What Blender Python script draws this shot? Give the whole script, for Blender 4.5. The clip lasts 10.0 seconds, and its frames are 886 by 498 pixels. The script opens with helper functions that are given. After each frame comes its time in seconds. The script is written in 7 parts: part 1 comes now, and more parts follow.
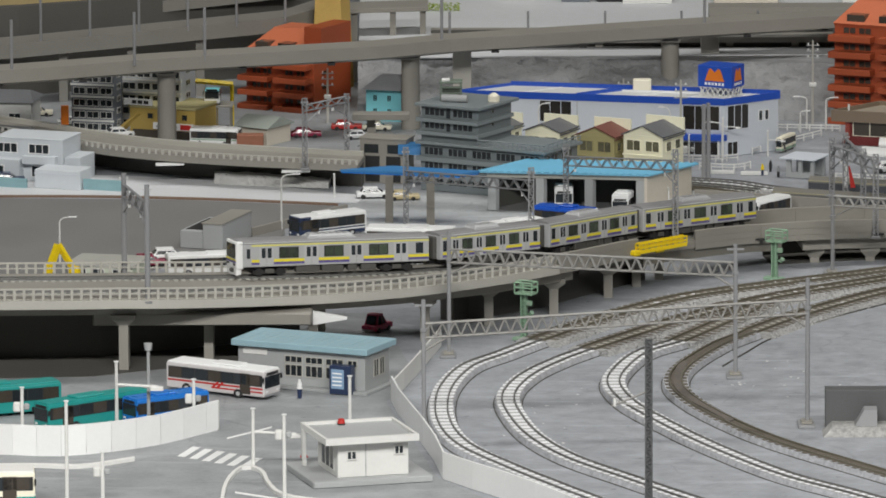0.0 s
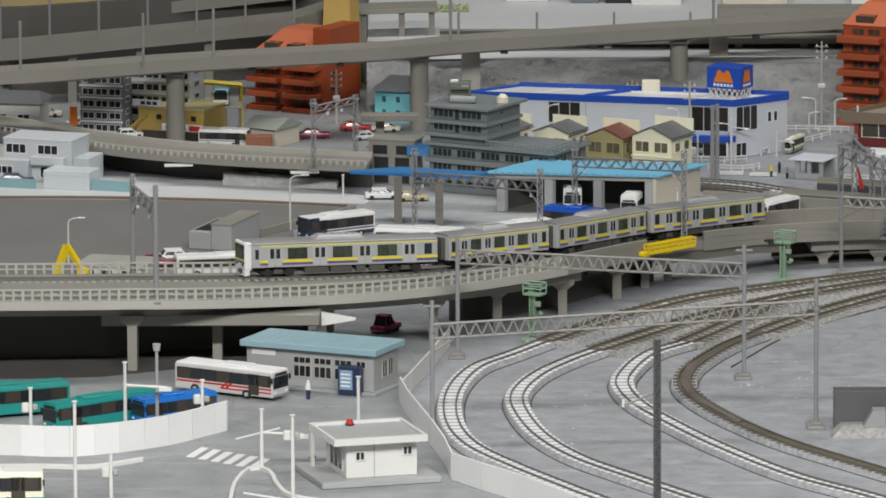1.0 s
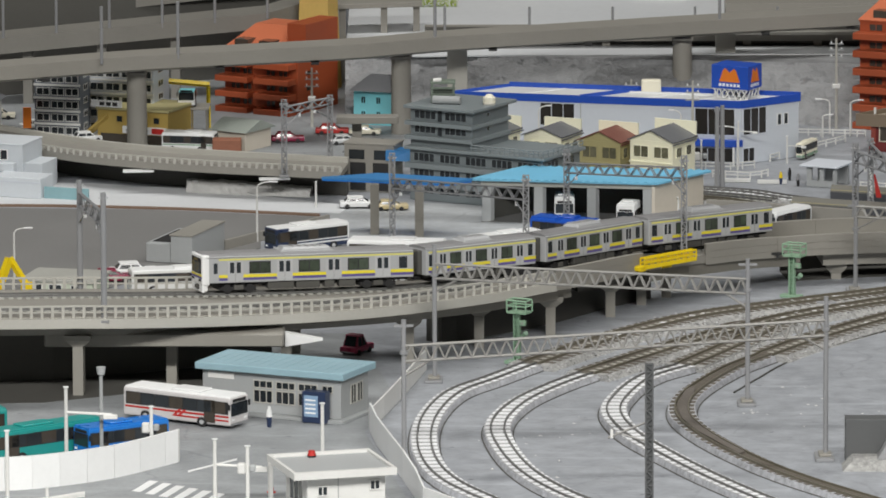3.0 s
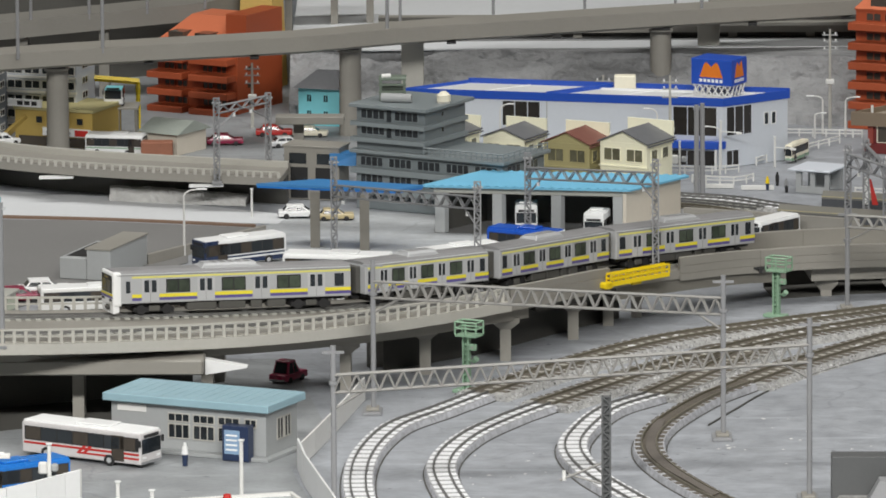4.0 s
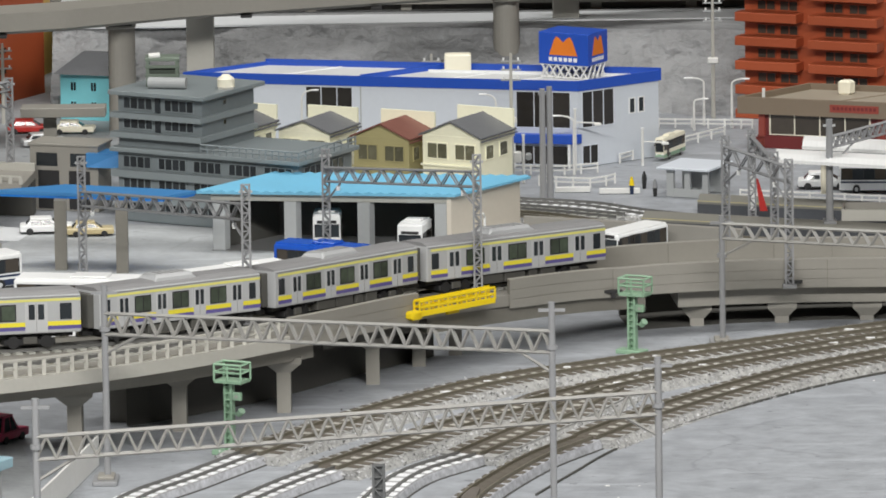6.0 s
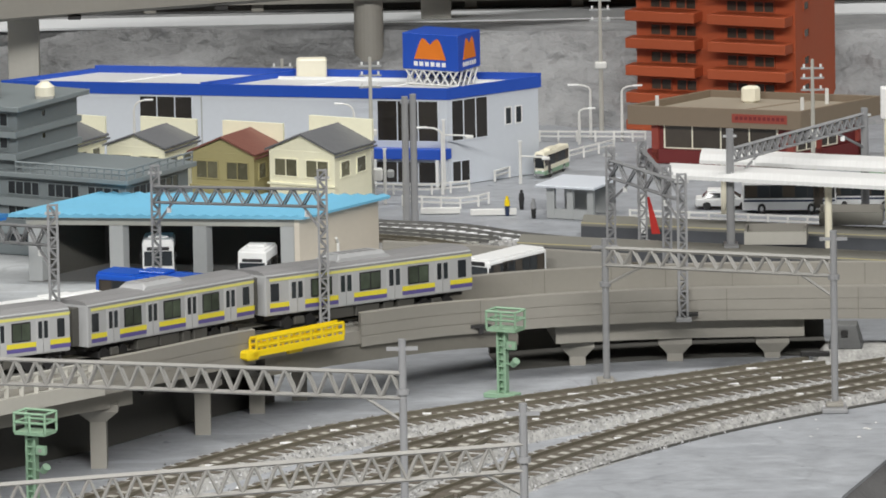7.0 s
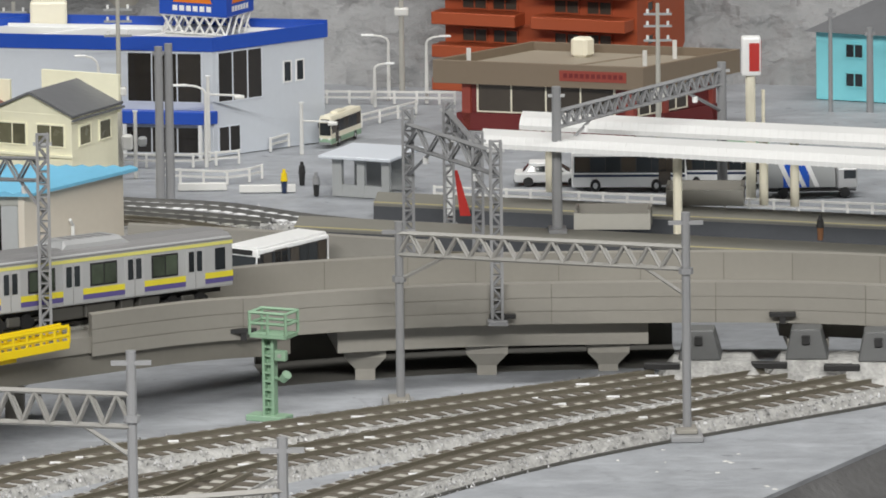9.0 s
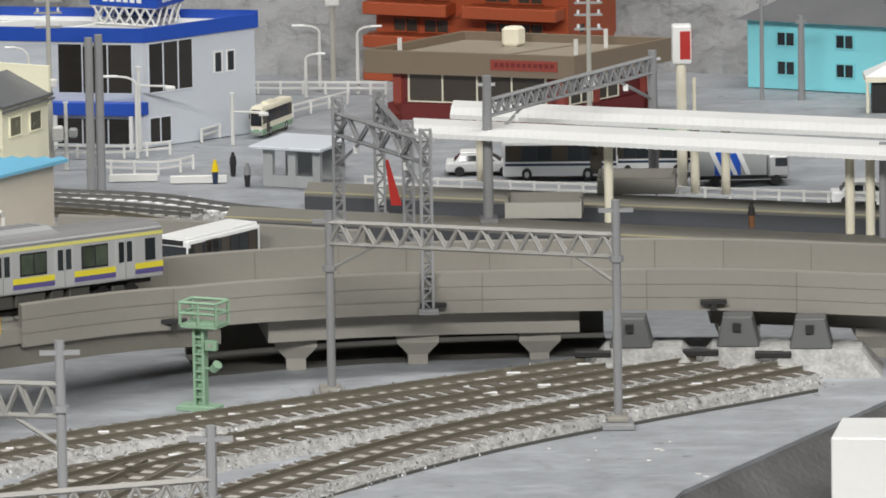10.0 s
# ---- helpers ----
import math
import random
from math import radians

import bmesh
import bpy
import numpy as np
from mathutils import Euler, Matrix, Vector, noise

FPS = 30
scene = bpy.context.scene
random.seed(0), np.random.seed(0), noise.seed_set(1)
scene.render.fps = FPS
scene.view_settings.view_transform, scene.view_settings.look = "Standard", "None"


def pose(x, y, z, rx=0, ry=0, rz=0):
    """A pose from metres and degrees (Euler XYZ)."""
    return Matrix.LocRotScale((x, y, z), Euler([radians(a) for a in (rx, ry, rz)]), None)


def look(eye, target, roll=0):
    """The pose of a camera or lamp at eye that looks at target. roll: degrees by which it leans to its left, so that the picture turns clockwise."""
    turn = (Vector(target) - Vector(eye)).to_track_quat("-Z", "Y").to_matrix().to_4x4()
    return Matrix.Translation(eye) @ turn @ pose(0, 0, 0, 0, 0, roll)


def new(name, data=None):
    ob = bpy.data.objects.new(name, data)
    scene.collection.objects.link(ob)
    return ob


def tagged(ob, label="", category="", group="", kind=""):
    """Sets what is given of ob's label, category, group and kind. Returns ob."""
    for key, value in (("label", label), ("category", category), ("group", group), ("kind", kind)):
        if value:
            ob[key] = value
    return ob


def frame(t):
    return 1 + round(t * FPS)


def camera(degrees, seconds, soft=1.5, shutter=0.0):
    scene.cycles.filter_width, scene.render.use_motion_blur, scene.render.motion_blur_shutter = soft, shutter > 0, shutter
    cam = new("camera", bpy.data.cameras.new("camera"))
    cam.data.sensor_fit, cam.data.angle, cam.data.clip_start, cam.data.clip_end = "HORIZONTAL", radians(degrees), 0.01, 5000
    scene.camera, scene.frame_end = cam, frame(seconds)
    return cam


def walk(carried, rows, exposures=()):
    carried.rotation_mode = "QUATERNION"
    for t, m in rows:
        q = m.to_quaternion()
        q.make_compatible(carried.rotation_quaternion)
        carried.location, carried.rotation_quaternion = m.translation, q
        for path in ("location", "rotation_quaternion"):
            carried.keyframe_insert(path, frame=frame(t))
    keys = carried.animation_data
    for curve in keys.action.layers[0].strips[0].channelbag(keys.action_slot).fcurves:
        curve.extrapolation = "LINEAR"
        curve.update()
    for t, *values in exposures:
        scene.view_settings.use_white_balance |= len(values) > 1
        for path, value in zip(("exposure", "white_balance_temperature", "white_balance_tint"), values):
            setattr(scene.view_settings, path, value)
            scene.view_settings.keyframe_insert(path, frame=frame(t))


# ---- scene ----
# Lengths below are centimetres of a railway model at about 1:150; C turns them into metres.
C = 0.01
cam = camera(5.400, 10.0, soft=1.75)
PATH = [
    (0, (0.0548, -4.7924, 1.2222), (0.0146, -0.9534, 0.5365), -0.24),
    (0.5, (0.0551, -4.7923, 1.2228), (0.0124, -0.9533, 0.5371), -0.22),
    (1, (0.0555, -4.7921, 1.2205), (0.0113, -0.9529, 0.5361), -0.23),
    (1.5, (0.0521, -4.7951, 1.2204), (0.0082, -0.9557, 0.5365), -0.15),
    (2, (0.0537, -4.7969, 1.2202), (0.0095, -0.9574, 0.5378), -0.08),
    (3.5, (0.1083, -3.8582, 1.0623), (0.0422, -0.0186, 0.3817), -0.29),
    (4, (0.1293, -3.6041, 1.0222), (0.0575, 0.2352, 0.3410), -0.36),
    (4.5, (0.1509, -3.3287, 0.9748), (0.0732, 0.5108, 0.2949), -0.43),
    (5, (0.1671, -3.0621, 0.9269), (0.0906, 0.7778, 0.2490), -0.54),
    (6.5, (0.2276, -2.1382, 0.7611), (0.1729, 1.7038, 0.0932), -1.01),
    (7, (0.2361, -1.8750, 0.7142), (0.2010, 1.9686, 0.0540), -1.04),
    (7.5, (0.2392, -1.6254, 0.6739), (0.2253, 2.2188, 0.0171), -0.80),
    (8, (0.2436, -1.3908, 0.6337), (0.2477, 2.4531, -0.0255), -0.65),
    (8.5, (0.2512, -1.1614, 0.5919), (0.2701, 2.6818, -0.0705), -0.67),
    (9, (0.2551, -1.1010, 0.5818), (0.2896, 2.7411, -0.0866), -0.70),
    (9.5, (0.2567, -1.0992, 0.5793), (0.3050, 2.7427, -0.0897), -0.82),
    (10, (0.2586, -1.0977, 0.5788), (0.3176, 2.7438, -0.0916), -0.93),
]
walk(cam, [(t, look(eye, target, roll)) for t, eye, target, roll in PATH],
     exposures=[(0.0, -0.49), (2.0, -0.47), (3.5, -0.29), (5.0, -0.16), (6.5, -0.03), (8.0, -0.04), (10.0, -0.06)])

# ---- light: a closed exhibition hall with rows of ceiling panels ----
scene.world = bpy.data.worlds.new("hall_air")
scene.world.use_nodes = True
scene.world.node_tree.nodes["Background"].inputs[0].default_value = (0.9, 0.95, 1.0, 1)
scene.world.node_tree.nodes["Background"].inputs[1].default_value = 0.004
LAMPS = [(-0.9, -1.0, 98.0), (0.35, -1.0, 90.0), (1.35, -1.0, 60.0), (-0.9, 2.3, 14.0), (0.35, 2.3, 14.0), (1.35, 2.3, 10.0)]
for lx, ly, power in LAMPS:
    lamp = bpy.data.lights.new("ceiling_panel", "AREA")
    lamp.shape, lamp.size, lamp.size_y, lamp.energy, lamp.color = "RECTANGLE", 1.2, 0.3, power, (1.0, 0.98, 0.94)
    panel = new("ceiling_panel_lamp", lamp)
    panel.matrix_world = pose(lx, ly, 1.84)

# ---- materials ----
def mk(name, rgb, rough=0.6, var=0.14, size=60.0, fine=500.0, bump=0.15, metal=0.0, rnd=0.06, stain=0.0, stain_rgb=(0.1, 0.09, 0.08), coat=0.0, bdist=0.0006, crack=0.0, scuff=0.0):
    m = bpy.data.materials.new(name)
    m.use_nodes = True
    n, l = m.node_tree.nodes, m.node_tree.links
    b = n["Principled BSDF"]
    b.inputs["Roughness"].default_value, b.inputs["Metallic"].default_value = rough, metal
    b.inputs["Coat Weight"].default_value = coat
    co = n.new("ShaderNodeTexCoord")
    def noise_at(scale, detail):
        t = n.new("ShaderNodeTexNoise")
        t.inputs["Scale"].default_value, t.inputs["Detail"].default_value = scale, detail
        l.new(co.outputs["Object"], t.inputs["Vector"])
        return t.outputs["Fac"]
    big, small = noise_at(size, 5), noise_at(fine, 3)
    info = n.new("ShaderNodeObjectInfo")
    def math(op, a, bb):
        q = n.new("ShaderNodeMath")
        q.operation = op
        for i, v in enumerate((a, bb)):
            if isinstance(v, float):
                q.inputs[i].default_value = v
            else:
                l.new(v, q.inputs[i])
        return q.outputs[0]
    tot = math("ADD", math("MULTIPLY", math("SUBTRACT", big, 0.5), var * 2.4), math("MULTIPLY", math("SUBTRACT", small, 0.5), var * 1.2))
    tot = math("ADD", tot, math("MULTIPLY", math("SUBTRACT", info.outputs["Random"], 0.5), rnd * 2))
    tot = math("ADD", tot, 1.0)
    mul = n.new("ShaderNodeVectorMath")
    mul.operation = "SCALE"
    mul.inputs[0].default_value = rgb
    l.new(tot, mul.inputs["Scale"])
    out = mul.outputs[0]
    if stain:
        ramp = n.new("ShaderNodeValToRGB")
        ramp.color_ramp.elements[0].position, ramp.color_ramp.elements[1].position = 0.52, 0.72
        l.new(noise_at(size * 0.45, 8), ramp.inputs[0])
        mix = n.new("ShaderNodeMix")
        mix.data_type = "RGBA"
        l.new(math("MULTIPLY", ramp.outputs[0], stain), mix.inputs["Factor"])
        l.new(out, mix.inputs["A"])
        mix.inputs["B"].default_value = (*stain_rgb, 1)
        out = mix.outputs["Result"]
    def blend(fac, rgb2, o):
        mx = n.new("ShaderNodeMix")
        mx.data_type = "RGBA"
        l.new(fac, mx.inputs["Factor"])
        l.new(o, mx.inputs["A"])
        mx.inputs["B"].default_value = (*rgb2, 1)
        return mx.outputs["Result"]
    def step(v, lo, hi):
        q = n.new("ShaderNodeMapRange")
        q.interpolation_type = "SMOOTHSTEP"
        q.inputs["From Min"].default_value, q.inputs["From Max"].default_value = lo, hi
        l.new(v, q.inputs["Value"])
        return q.outputs[0]
    if crack:
        # wandering hairline joints between poured patches, broken up along their length
        wob = n.new("ShaderNodeTexNoise")
        wob.inputs["Scale"].default_value, wob.inputs["Detail"].default_value = 22.0, 4
        l.new(co.outputs["Object"], wob.inputs["Vector"])
        sc = n.new("ShaderNodeVectorMath")
        sc.operation = "MULTIPLY_ADD"
        l.new(wob.outputs["Color"], sc.inputs[0])
        sc.inputs[1].default_value = (0.03, 0.03, 0.03)
        l.new(co.outputs["Object"], sc.inputs[2])
        vo = n.new("ShaderNodeTexVoronoi")
        vo.feature = "DISTANCE_TO_EDGE"
        vo.inputs["Scale"].default_value = 11.0
        l.new(sc.outputs[0], vo.inputs["Vector"])
        line = math("SUBTRACT", 1.0, step(vo.outputs["Distance"], 0.003, 0.014))
        line = math("MULTIPLY", line, step(noise_at(9.0, 4), 0.42, 0.58))
        out = blend(math("MULTIPLY", line, crack), tuple(c * 0.42 for c in rgb), out)
    if scuff:
        # pale drag marks and dark specks
        mp = n.new("ShaderNodeMapping")
        mp.inputs["Rotation"].default_value, mp.inputs["Scale"].default_value = (0, 0, 0.5), (14.0, 75.0, 20.0)
        l.new(co.outputs["Object"], mp.inputs["Vector"])
        st = n.new("ShaderNodeTexNoise")
        st.inputs["Scale"].default_value, st.inputs["Detail"].default_value = 1.0, 6
        l.new(mp.outputs[0], st.inputs["Vector"])
        out = blend(math("MULTIPLY", step(st.outputs["Fac"], 0.56, 0.72), scuff), tuple(min(0.8, c * 1.45) for c in rgb), out)
        out = blend(math("MULTIPLY", step(noise_at(130.0, 2), 0.69, 0.75), scuff * 1.2), tuple(c * 0.5 for c in rgb), out)
    l.new(out, b.inputs["Base Color"])
    r = math("ADD", math("MULTIPLY", math("SUBTRACT", big, 0.5), 0.25), rough)
    l.new(r, b.inputs["Roughness"])
    if bump:
        bp = n.new("ShaderNodeBump")
        bp.inputs["Strength"].default_value, bp.inputs["Distance"].default_value = bump, bdist
        l.new(small, bp.inputs["Height"])
        l.new(bp.outputs[0], b.inputs["Normal"])
    return m

GROUND = mk("painted_ground", (0.315, 0.332, 0.36), 0.6, 0.3, 55, 190, 0.6, stain=0.6, stain_rgb=(0.24, 0.255, 0.28), bdist=0.0012, crack=0.22, scuff=0.6)
PLAZA = mk("plaza_asphalt", (0.285, 0.3, 0.312), 0.6, 0.28, 45, 260, 0.4, stain=0.6, stain_rgb=(0.2, 0.21, 0.22), crack=0.25, scuff=0.5)
YARD = mk("pale_yard_asphalt", (0.45, 0.47, 0.485), 0.6, 0.25, 45, 260, 0.4, stain=0.5, stain_rgb=(0.3, 0.31, 0.32), crack=0.25, scuff=0.5)
LOT = mk("dark_asphalt", (0.185, 0.183, 0.18), 0.75, 0.12, 14, 400, 0.25)
ROADP = mk("pale_road", (0.66, 0.68, 0.7), 0.6, 0.1, 10, 250, 0.2)
ROCK = mk("carved_rock", (0.25, 0.255, 0.262), 0.6, 0.28, 40, 110, 0.8, stain=0.5, stain_rgb=(0.4, 0.405, 0.415), bdist=0.006)
CONC = mk("grey_plastic_concrete", (0.288, 0.276, 0.247), 0.55, 0.07, 18, 420, 0.1, rnd=0.03)
CONCL = mk("pale_concrete", (0.46, 0.45, 0.41), 0.6, 0.08, 20, 400, 0.15)
# Darker copy of CONC, with the shade of the station decks in its colour.
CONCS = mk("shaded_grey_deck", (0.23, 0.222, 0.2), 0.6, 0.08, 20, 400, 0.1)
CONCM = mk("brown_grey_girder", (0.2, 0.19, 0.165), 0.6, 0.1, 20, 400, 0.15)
EDGE_ROCK = mk("dark_board_edge", (0.1, 0.1, 0.102), 0.6, 0.3, 40, 300, 0.5, stain=0.2, stain_rgb=(0.2, 0.2, 0.2), bdist=0.0015)
# Dark parts, and dark colour standing in for shade under decks and indoors.
CONCD = mk("dark_concrete_and_shade", (0.09, 0.088, 0.08), 0.7, 0.1, 20, 400, 0.15)
STEEL = mk("grey_mast_plastic", (0.27, 0.275, 0.285), 0.5, 0.06, 40, 500, 0.05)
STEELW = mk("warm_grey_truss", (0.32, 0.315, 0.3), 0.55, 0.06, 40, 500, 0.05)
BALLW = mk("whitened_ballast", (0.46, 0.47, 0.5), 0.85, 0.5, 260, 700, 1.0)
BALLG = mk("grey_ballast", (0.38, 0.38, 0.37), 0.85, 0.55, 260, 700, 1.0)
BALLD = mk("brown_ballast", (0.13, 0.115, 0.1), 0.85, 0.3, 200, 900, 0.8)
SLEEPW = mk("whitened_sleeper", (0.78, 0.79, 0.81), 0.7, 0.14)
GAPG = mk("grey_gap", (0.36, 0.362, 0.37), 0.8, 0.3, 150, 600, 0.5)
DARKG = mk("dark_grey_plastic", (0.1, 0.104, 0.106), 0.5, 0.1, 40, 500, 0.08, stain=0.2, stain_rgb=(0.2, 0.2, 0.2))
SLEEPG = mk("grey_sleeper", (0.36, 0.36, 0.33), 0.7, 0.12)
RAILG = mk("grey_rail", (0.15, 0.15, 0.145), 0.4, 0.12, 80, 500, 0.1, metal=0.3)
SLEEPB = mk("brown_sleeper", (0.115, 0.1, 0.08), 0.7, 0.12)
RAIL = mk("weathered_rail", (0.2, 0.185, 0.145), 0.4, 0.12, 80, 500, 0.1, metal=0.4)
WHITE = mk("white_plastic", (0.84, 0.85, 0.85), 0.4, 0.05, 30, 400, 0.03)
OFFW = mk("off_white_plastic", (0.72, 0.72, 0.7), 0.5, 0.07, 30, 400, 0.05)
CREAM = mk("cream_wall", (0.95, 0.93, 0.72), 0.55, 0.06, 25, 400, 0.08)
CREAMP = mk("pale_cream", (0.85, 0.81, 0.66), 0.5, 0.05, 25, 400, 0.05)
OLIVE = mk("olive_wall", (0.4, 0.36, 0.18), 0.6, 0.08, 25, 400, 0.1)
OCHRE = mk("ochre_wall", (0.42, 0.3, 0.08), 0.6, 0.08, 25, 400, 0.1)
GREYW = mk("grey_wall", (0.37, 0.385, 0.39), 0.55, 0.07, 25, 400, 0.08)
BLUEG = mk("pale_blue_grey_wall", (0.62, 0.66, 0.72), 0.5, 0.05, 20, 400, 0.04)
SLATE = mk("slate_green_wall", (0.185, 0.213, 0.225), 0.5, 0.07, 25, 400, 0.06)
SLATEL = mk("slate_green_ledge", (0.225, 0.258, 0.27), 0.5, 0.07, 25, 400, 0.06)
BEIGE = mk("beige_wall", (0.6, 0.55, 0.47), 0.6, 0.06, 25, 400, 0.06)
ORANGE = mk("orange_wall", (0.37, 0.076, 0.026), 0.5, 0.07, 25, 400, 0.06)
ORANGEL = mk("pale_orange_roof", (0.6, 0.17, 0.08), 0.5, 0.07, 25, 400, 0.06)
TEALW = mk("turquoise_wall", (0.24, 0.68, 0.76), 0.55, 0.06, 25, 400, 0.06)
ROOFG = mk("grey_tile_roof", (0.14, 0.145, 0.155), 0.6, 0.12, 40, 350, 0.3)
ROOFR = mk("red_brown_roof", (0.21, 0.085, 0.065), 0.6, 0.12, 40, 350, 0.3)
ROOFB = mk("sky_blue_roof", (0.17, 0.46, 0.66), 0.45, 0.09, 40, 400, 0.08)
ROOFC = mk("deep_sky_blue_roof", (0.05, 0.22, 0.5), 0.45, 0.08, 40, 400, 0.08)
ROOFP = mk("pale_blue_roof", (0.3, 0.46, 0.53), 0.5, 0.08, 40, 400, 0.08)
ROOFW = mk("white_grey_roof", (0.62, 0.63, 0.63), 0.6, 0.1, 20, 300, 0.12)
BROWNR = mk("brown_roof", (0.2, 0.155, 0.11), 0.5, 0.06, 25, 400, 0.06)
BROWNT = mk("taupe_roof_top", (0.33, 0.29, 0.23), 0.6, 0.06, 25, 400, 0.06)
MAROON = mk("maroon_base", (0.15, 0.018, 0.018), 0.45, 0.06)
BLUE = mk("royal_blue_plastic", (0.018, 0.08, 0.46), 0.35, 0.05, 25, 400, 0.03)
BLUES = mk("bright_blue_body", (0.02, 0.2, 0.66), 0.3, 0.05, 25, 400, 0.02)
NAVY = mk("navy_body", (0.02, 0.035, 0.085), 0.3, 0.05)
TEALB = mk("teal_body", (0.02, 0.3, 0.28), 0.35, 0.05)
GREENP = mk("pale_green_plastic", (0.26, 0.41, 0.285), 0.5, 0.08)
YELLOW = mk("yellow_plastic", (0.83, 0.61, 0.01), 0.4, 0.05)
RED = mk("red_plastic", (0.5, 0.03, 0.025), 0.4, 0.05)
WINE = mk("wine_red_body", (0.25, 0.02, 0.06), 0.25, 0.05)
ORANGEP = mk("orange_plastic", (0.75, 0.2, 0.02), 0.4, 0.05)
TRAINS = mk("train_grey_body", (0.43, 0.44, 0.45), 0.38, 0.05, 30, 400, 0.02)
LEMON = mk("lemon_stripe", (0.78, 0.68, 0.05), 0.4, 0.05)
PINKS = mk("pale_pinkish_silver", (0.62, 0.6, 0.6), 0.35, 0.05)
SILVER = mk("silver_body", (0.6, 0.61, 0.62), 0.35, 0.05, 30, 400, 0.02, metal=0.35)
SILVERD = mk("train_door_grey", (0.49, 0.5, 0.51), 0.36, 0.04, 30, 400, 0.02)
LEMONP = mk("pale_lemon_stripe", (0.72, 0.69, 0.2), 0.4, 0.05)
GLASST = mk("green_tinted_glazing", (0.05, 0.065, 0.045), 0.1, 0.5, 160, 300, 0.0, rnd=0.4)
TRAING = mk("train_grey_roof", (0.25, 0.25, 0.255), 0.5, 0.06)
PURPLE = mk("violet_stripe", (0.12, 0.1, 0.3), 0.4, 0.04)
GLASS = mk("dark_glazing", (0.025, 0.03, 0.035), 0.12, 0.2, 60, 300, 0.0, rnd=0.3)
GLASSB = mk("brown_glazing", (0.06, 0.05, 0.04), 0.12, 0.2, 60, 300, 0.0, rnd=0.2)
GLASSD = mk("dark_shop_glazing", (0.028, 0.025, 0.023), 0.1, 0.2, 60, 300, 0.0, rnd=0.2)
GLASSH = mk("olive_house_glazing", (0.14, 0.135, 0.09), 0.25, 0.3, 120, 300, 0.0, rnd=0.3)
BRICKRED = mk("brick_red_board", (0.27, 0.05, 0.035), 0.5, 0.06)
BLACK = mk("black_rubber", (0.02, 0.02, 0.021), 0.6, 0.1)
FOLIAGE = mk("yellow_green_foliage", (0.3, 0.4, 0.03), 0.7, 0.3, 200, 700, 0.4)
HALLW = mk("hall_wall_paint", (0.13, 0.125, 0.12), 0.8, 0.05, 2, 60, 0.05)
HALLF = mk("hall_floor_carpet", (0.1, 0.1, 0.105), 0.9, 0.1, 4, 200, 0.1)

# ---- building helpers ----
# Plan coordinates (x, y, z) are centimetres on a shallow drawing of the layout: depths y at about
# 1 / S of their true size. spot() gives the true place, with the drawing's small errors evened out.
S, ZS = 2.1, 0.947
FRAMES, DRAWN = {}, set()

def near(y):
    """How much a thing at depth y is larger than drawn."""
    return 1 - 0.0021 * (y - 200)

def ramp01(v, a, b):
    return min(1.0, max(0.0, (v - a) / (b - a)))

def spot(x, y, z):
    town = ramp01(-x, 0, 6) * ramp01(y, 206, 216)
    d = y - town * (0.6 + 0.045 * max(0.0, -3 - x))
    deep = (d - 200) * S + 200 - max(0.0, 172 - y) * 0.6
    side = x * (1 - 0.0004 * (y - 200)) - 0.03 * (y - 200) if y > 200 else x * (1 + 0.0026 * (200 - y))
    side -= 0.9 * ramp01(-x, -8, 2) * ramp01(y, 210, 214) * (1 - 0.7 * ramp01(y, 219, 223))
    return Vector((side * C, deep * C, z * ZS * near(y) * C))

def squared(axes, lx=1.0, ly=1.0):
    """True axes of a thing from its plan axes, with its two sides at right angles."""
    (ux, uy), (vx, vy), s = axes
    uy, vy, want = uy * S, vy * S, -ux * vx
    hand = ux * vy - uy * vx
    best = None
    for i in range(-400, 401):
        u2 = uy + i * 0.0025
        if abs(u2) < 1e-4:
            v2 = vy if abs(want) < 1e-6 else None
        else:
            v2 = want / u2
        if v2 is not None and (ux * v2 - u2 * vx) * hand > 0:
            cost = ((u2 - uy) * lx) ** 2 + ((v2 - vy) * ly) ** 2
            if best is None or cost < best[0]:
                best = (cost, u2, v2)
    if best:
        uy, vy = best[1], best[2]
    return (ux, uy), (vx, vy), s * ZS

def tilted(deg, s=1.0):
    """Axes of a thing that stands turned by deg on the plan."""
    a = radians(deg)
    return (s * math.cos(a), s / S * math.sin(a)), (-s * math.sin(a), s / S * math.cos(a)), s

def frame_axes(x, y, axes):
    if axes is not None:
        return squared(axes)
    return ((1, 0), (0, S), ZS) if x == 0 and y == 0 else ((1, 0), (0, 1), ZS)

def sized(y, axes):
    (ux, uy), (vx, vy), s = axes
    k = near(y)
    return (ux * k, uy * k), (vx * k, vy * k), s * k

def thing(name, x, y, z=0.0, axes=None, label="", category="", group="", kind="", true_axes=None):
    ob = new(name)
    ob.empty_display_size = 0.01
    FRAMES[ob] = true_axes or frame_axes(x, y, axes)
    if x == 0 and y == 0:
        # drawn in plan coordinates
        DRAWN.add(ob)
    else:
        ob.location = spot(x, y, z)
        FRAMES[ob] = sized(y, FRAMES[ob])
    return tagged(ob, label, category, group, kind)

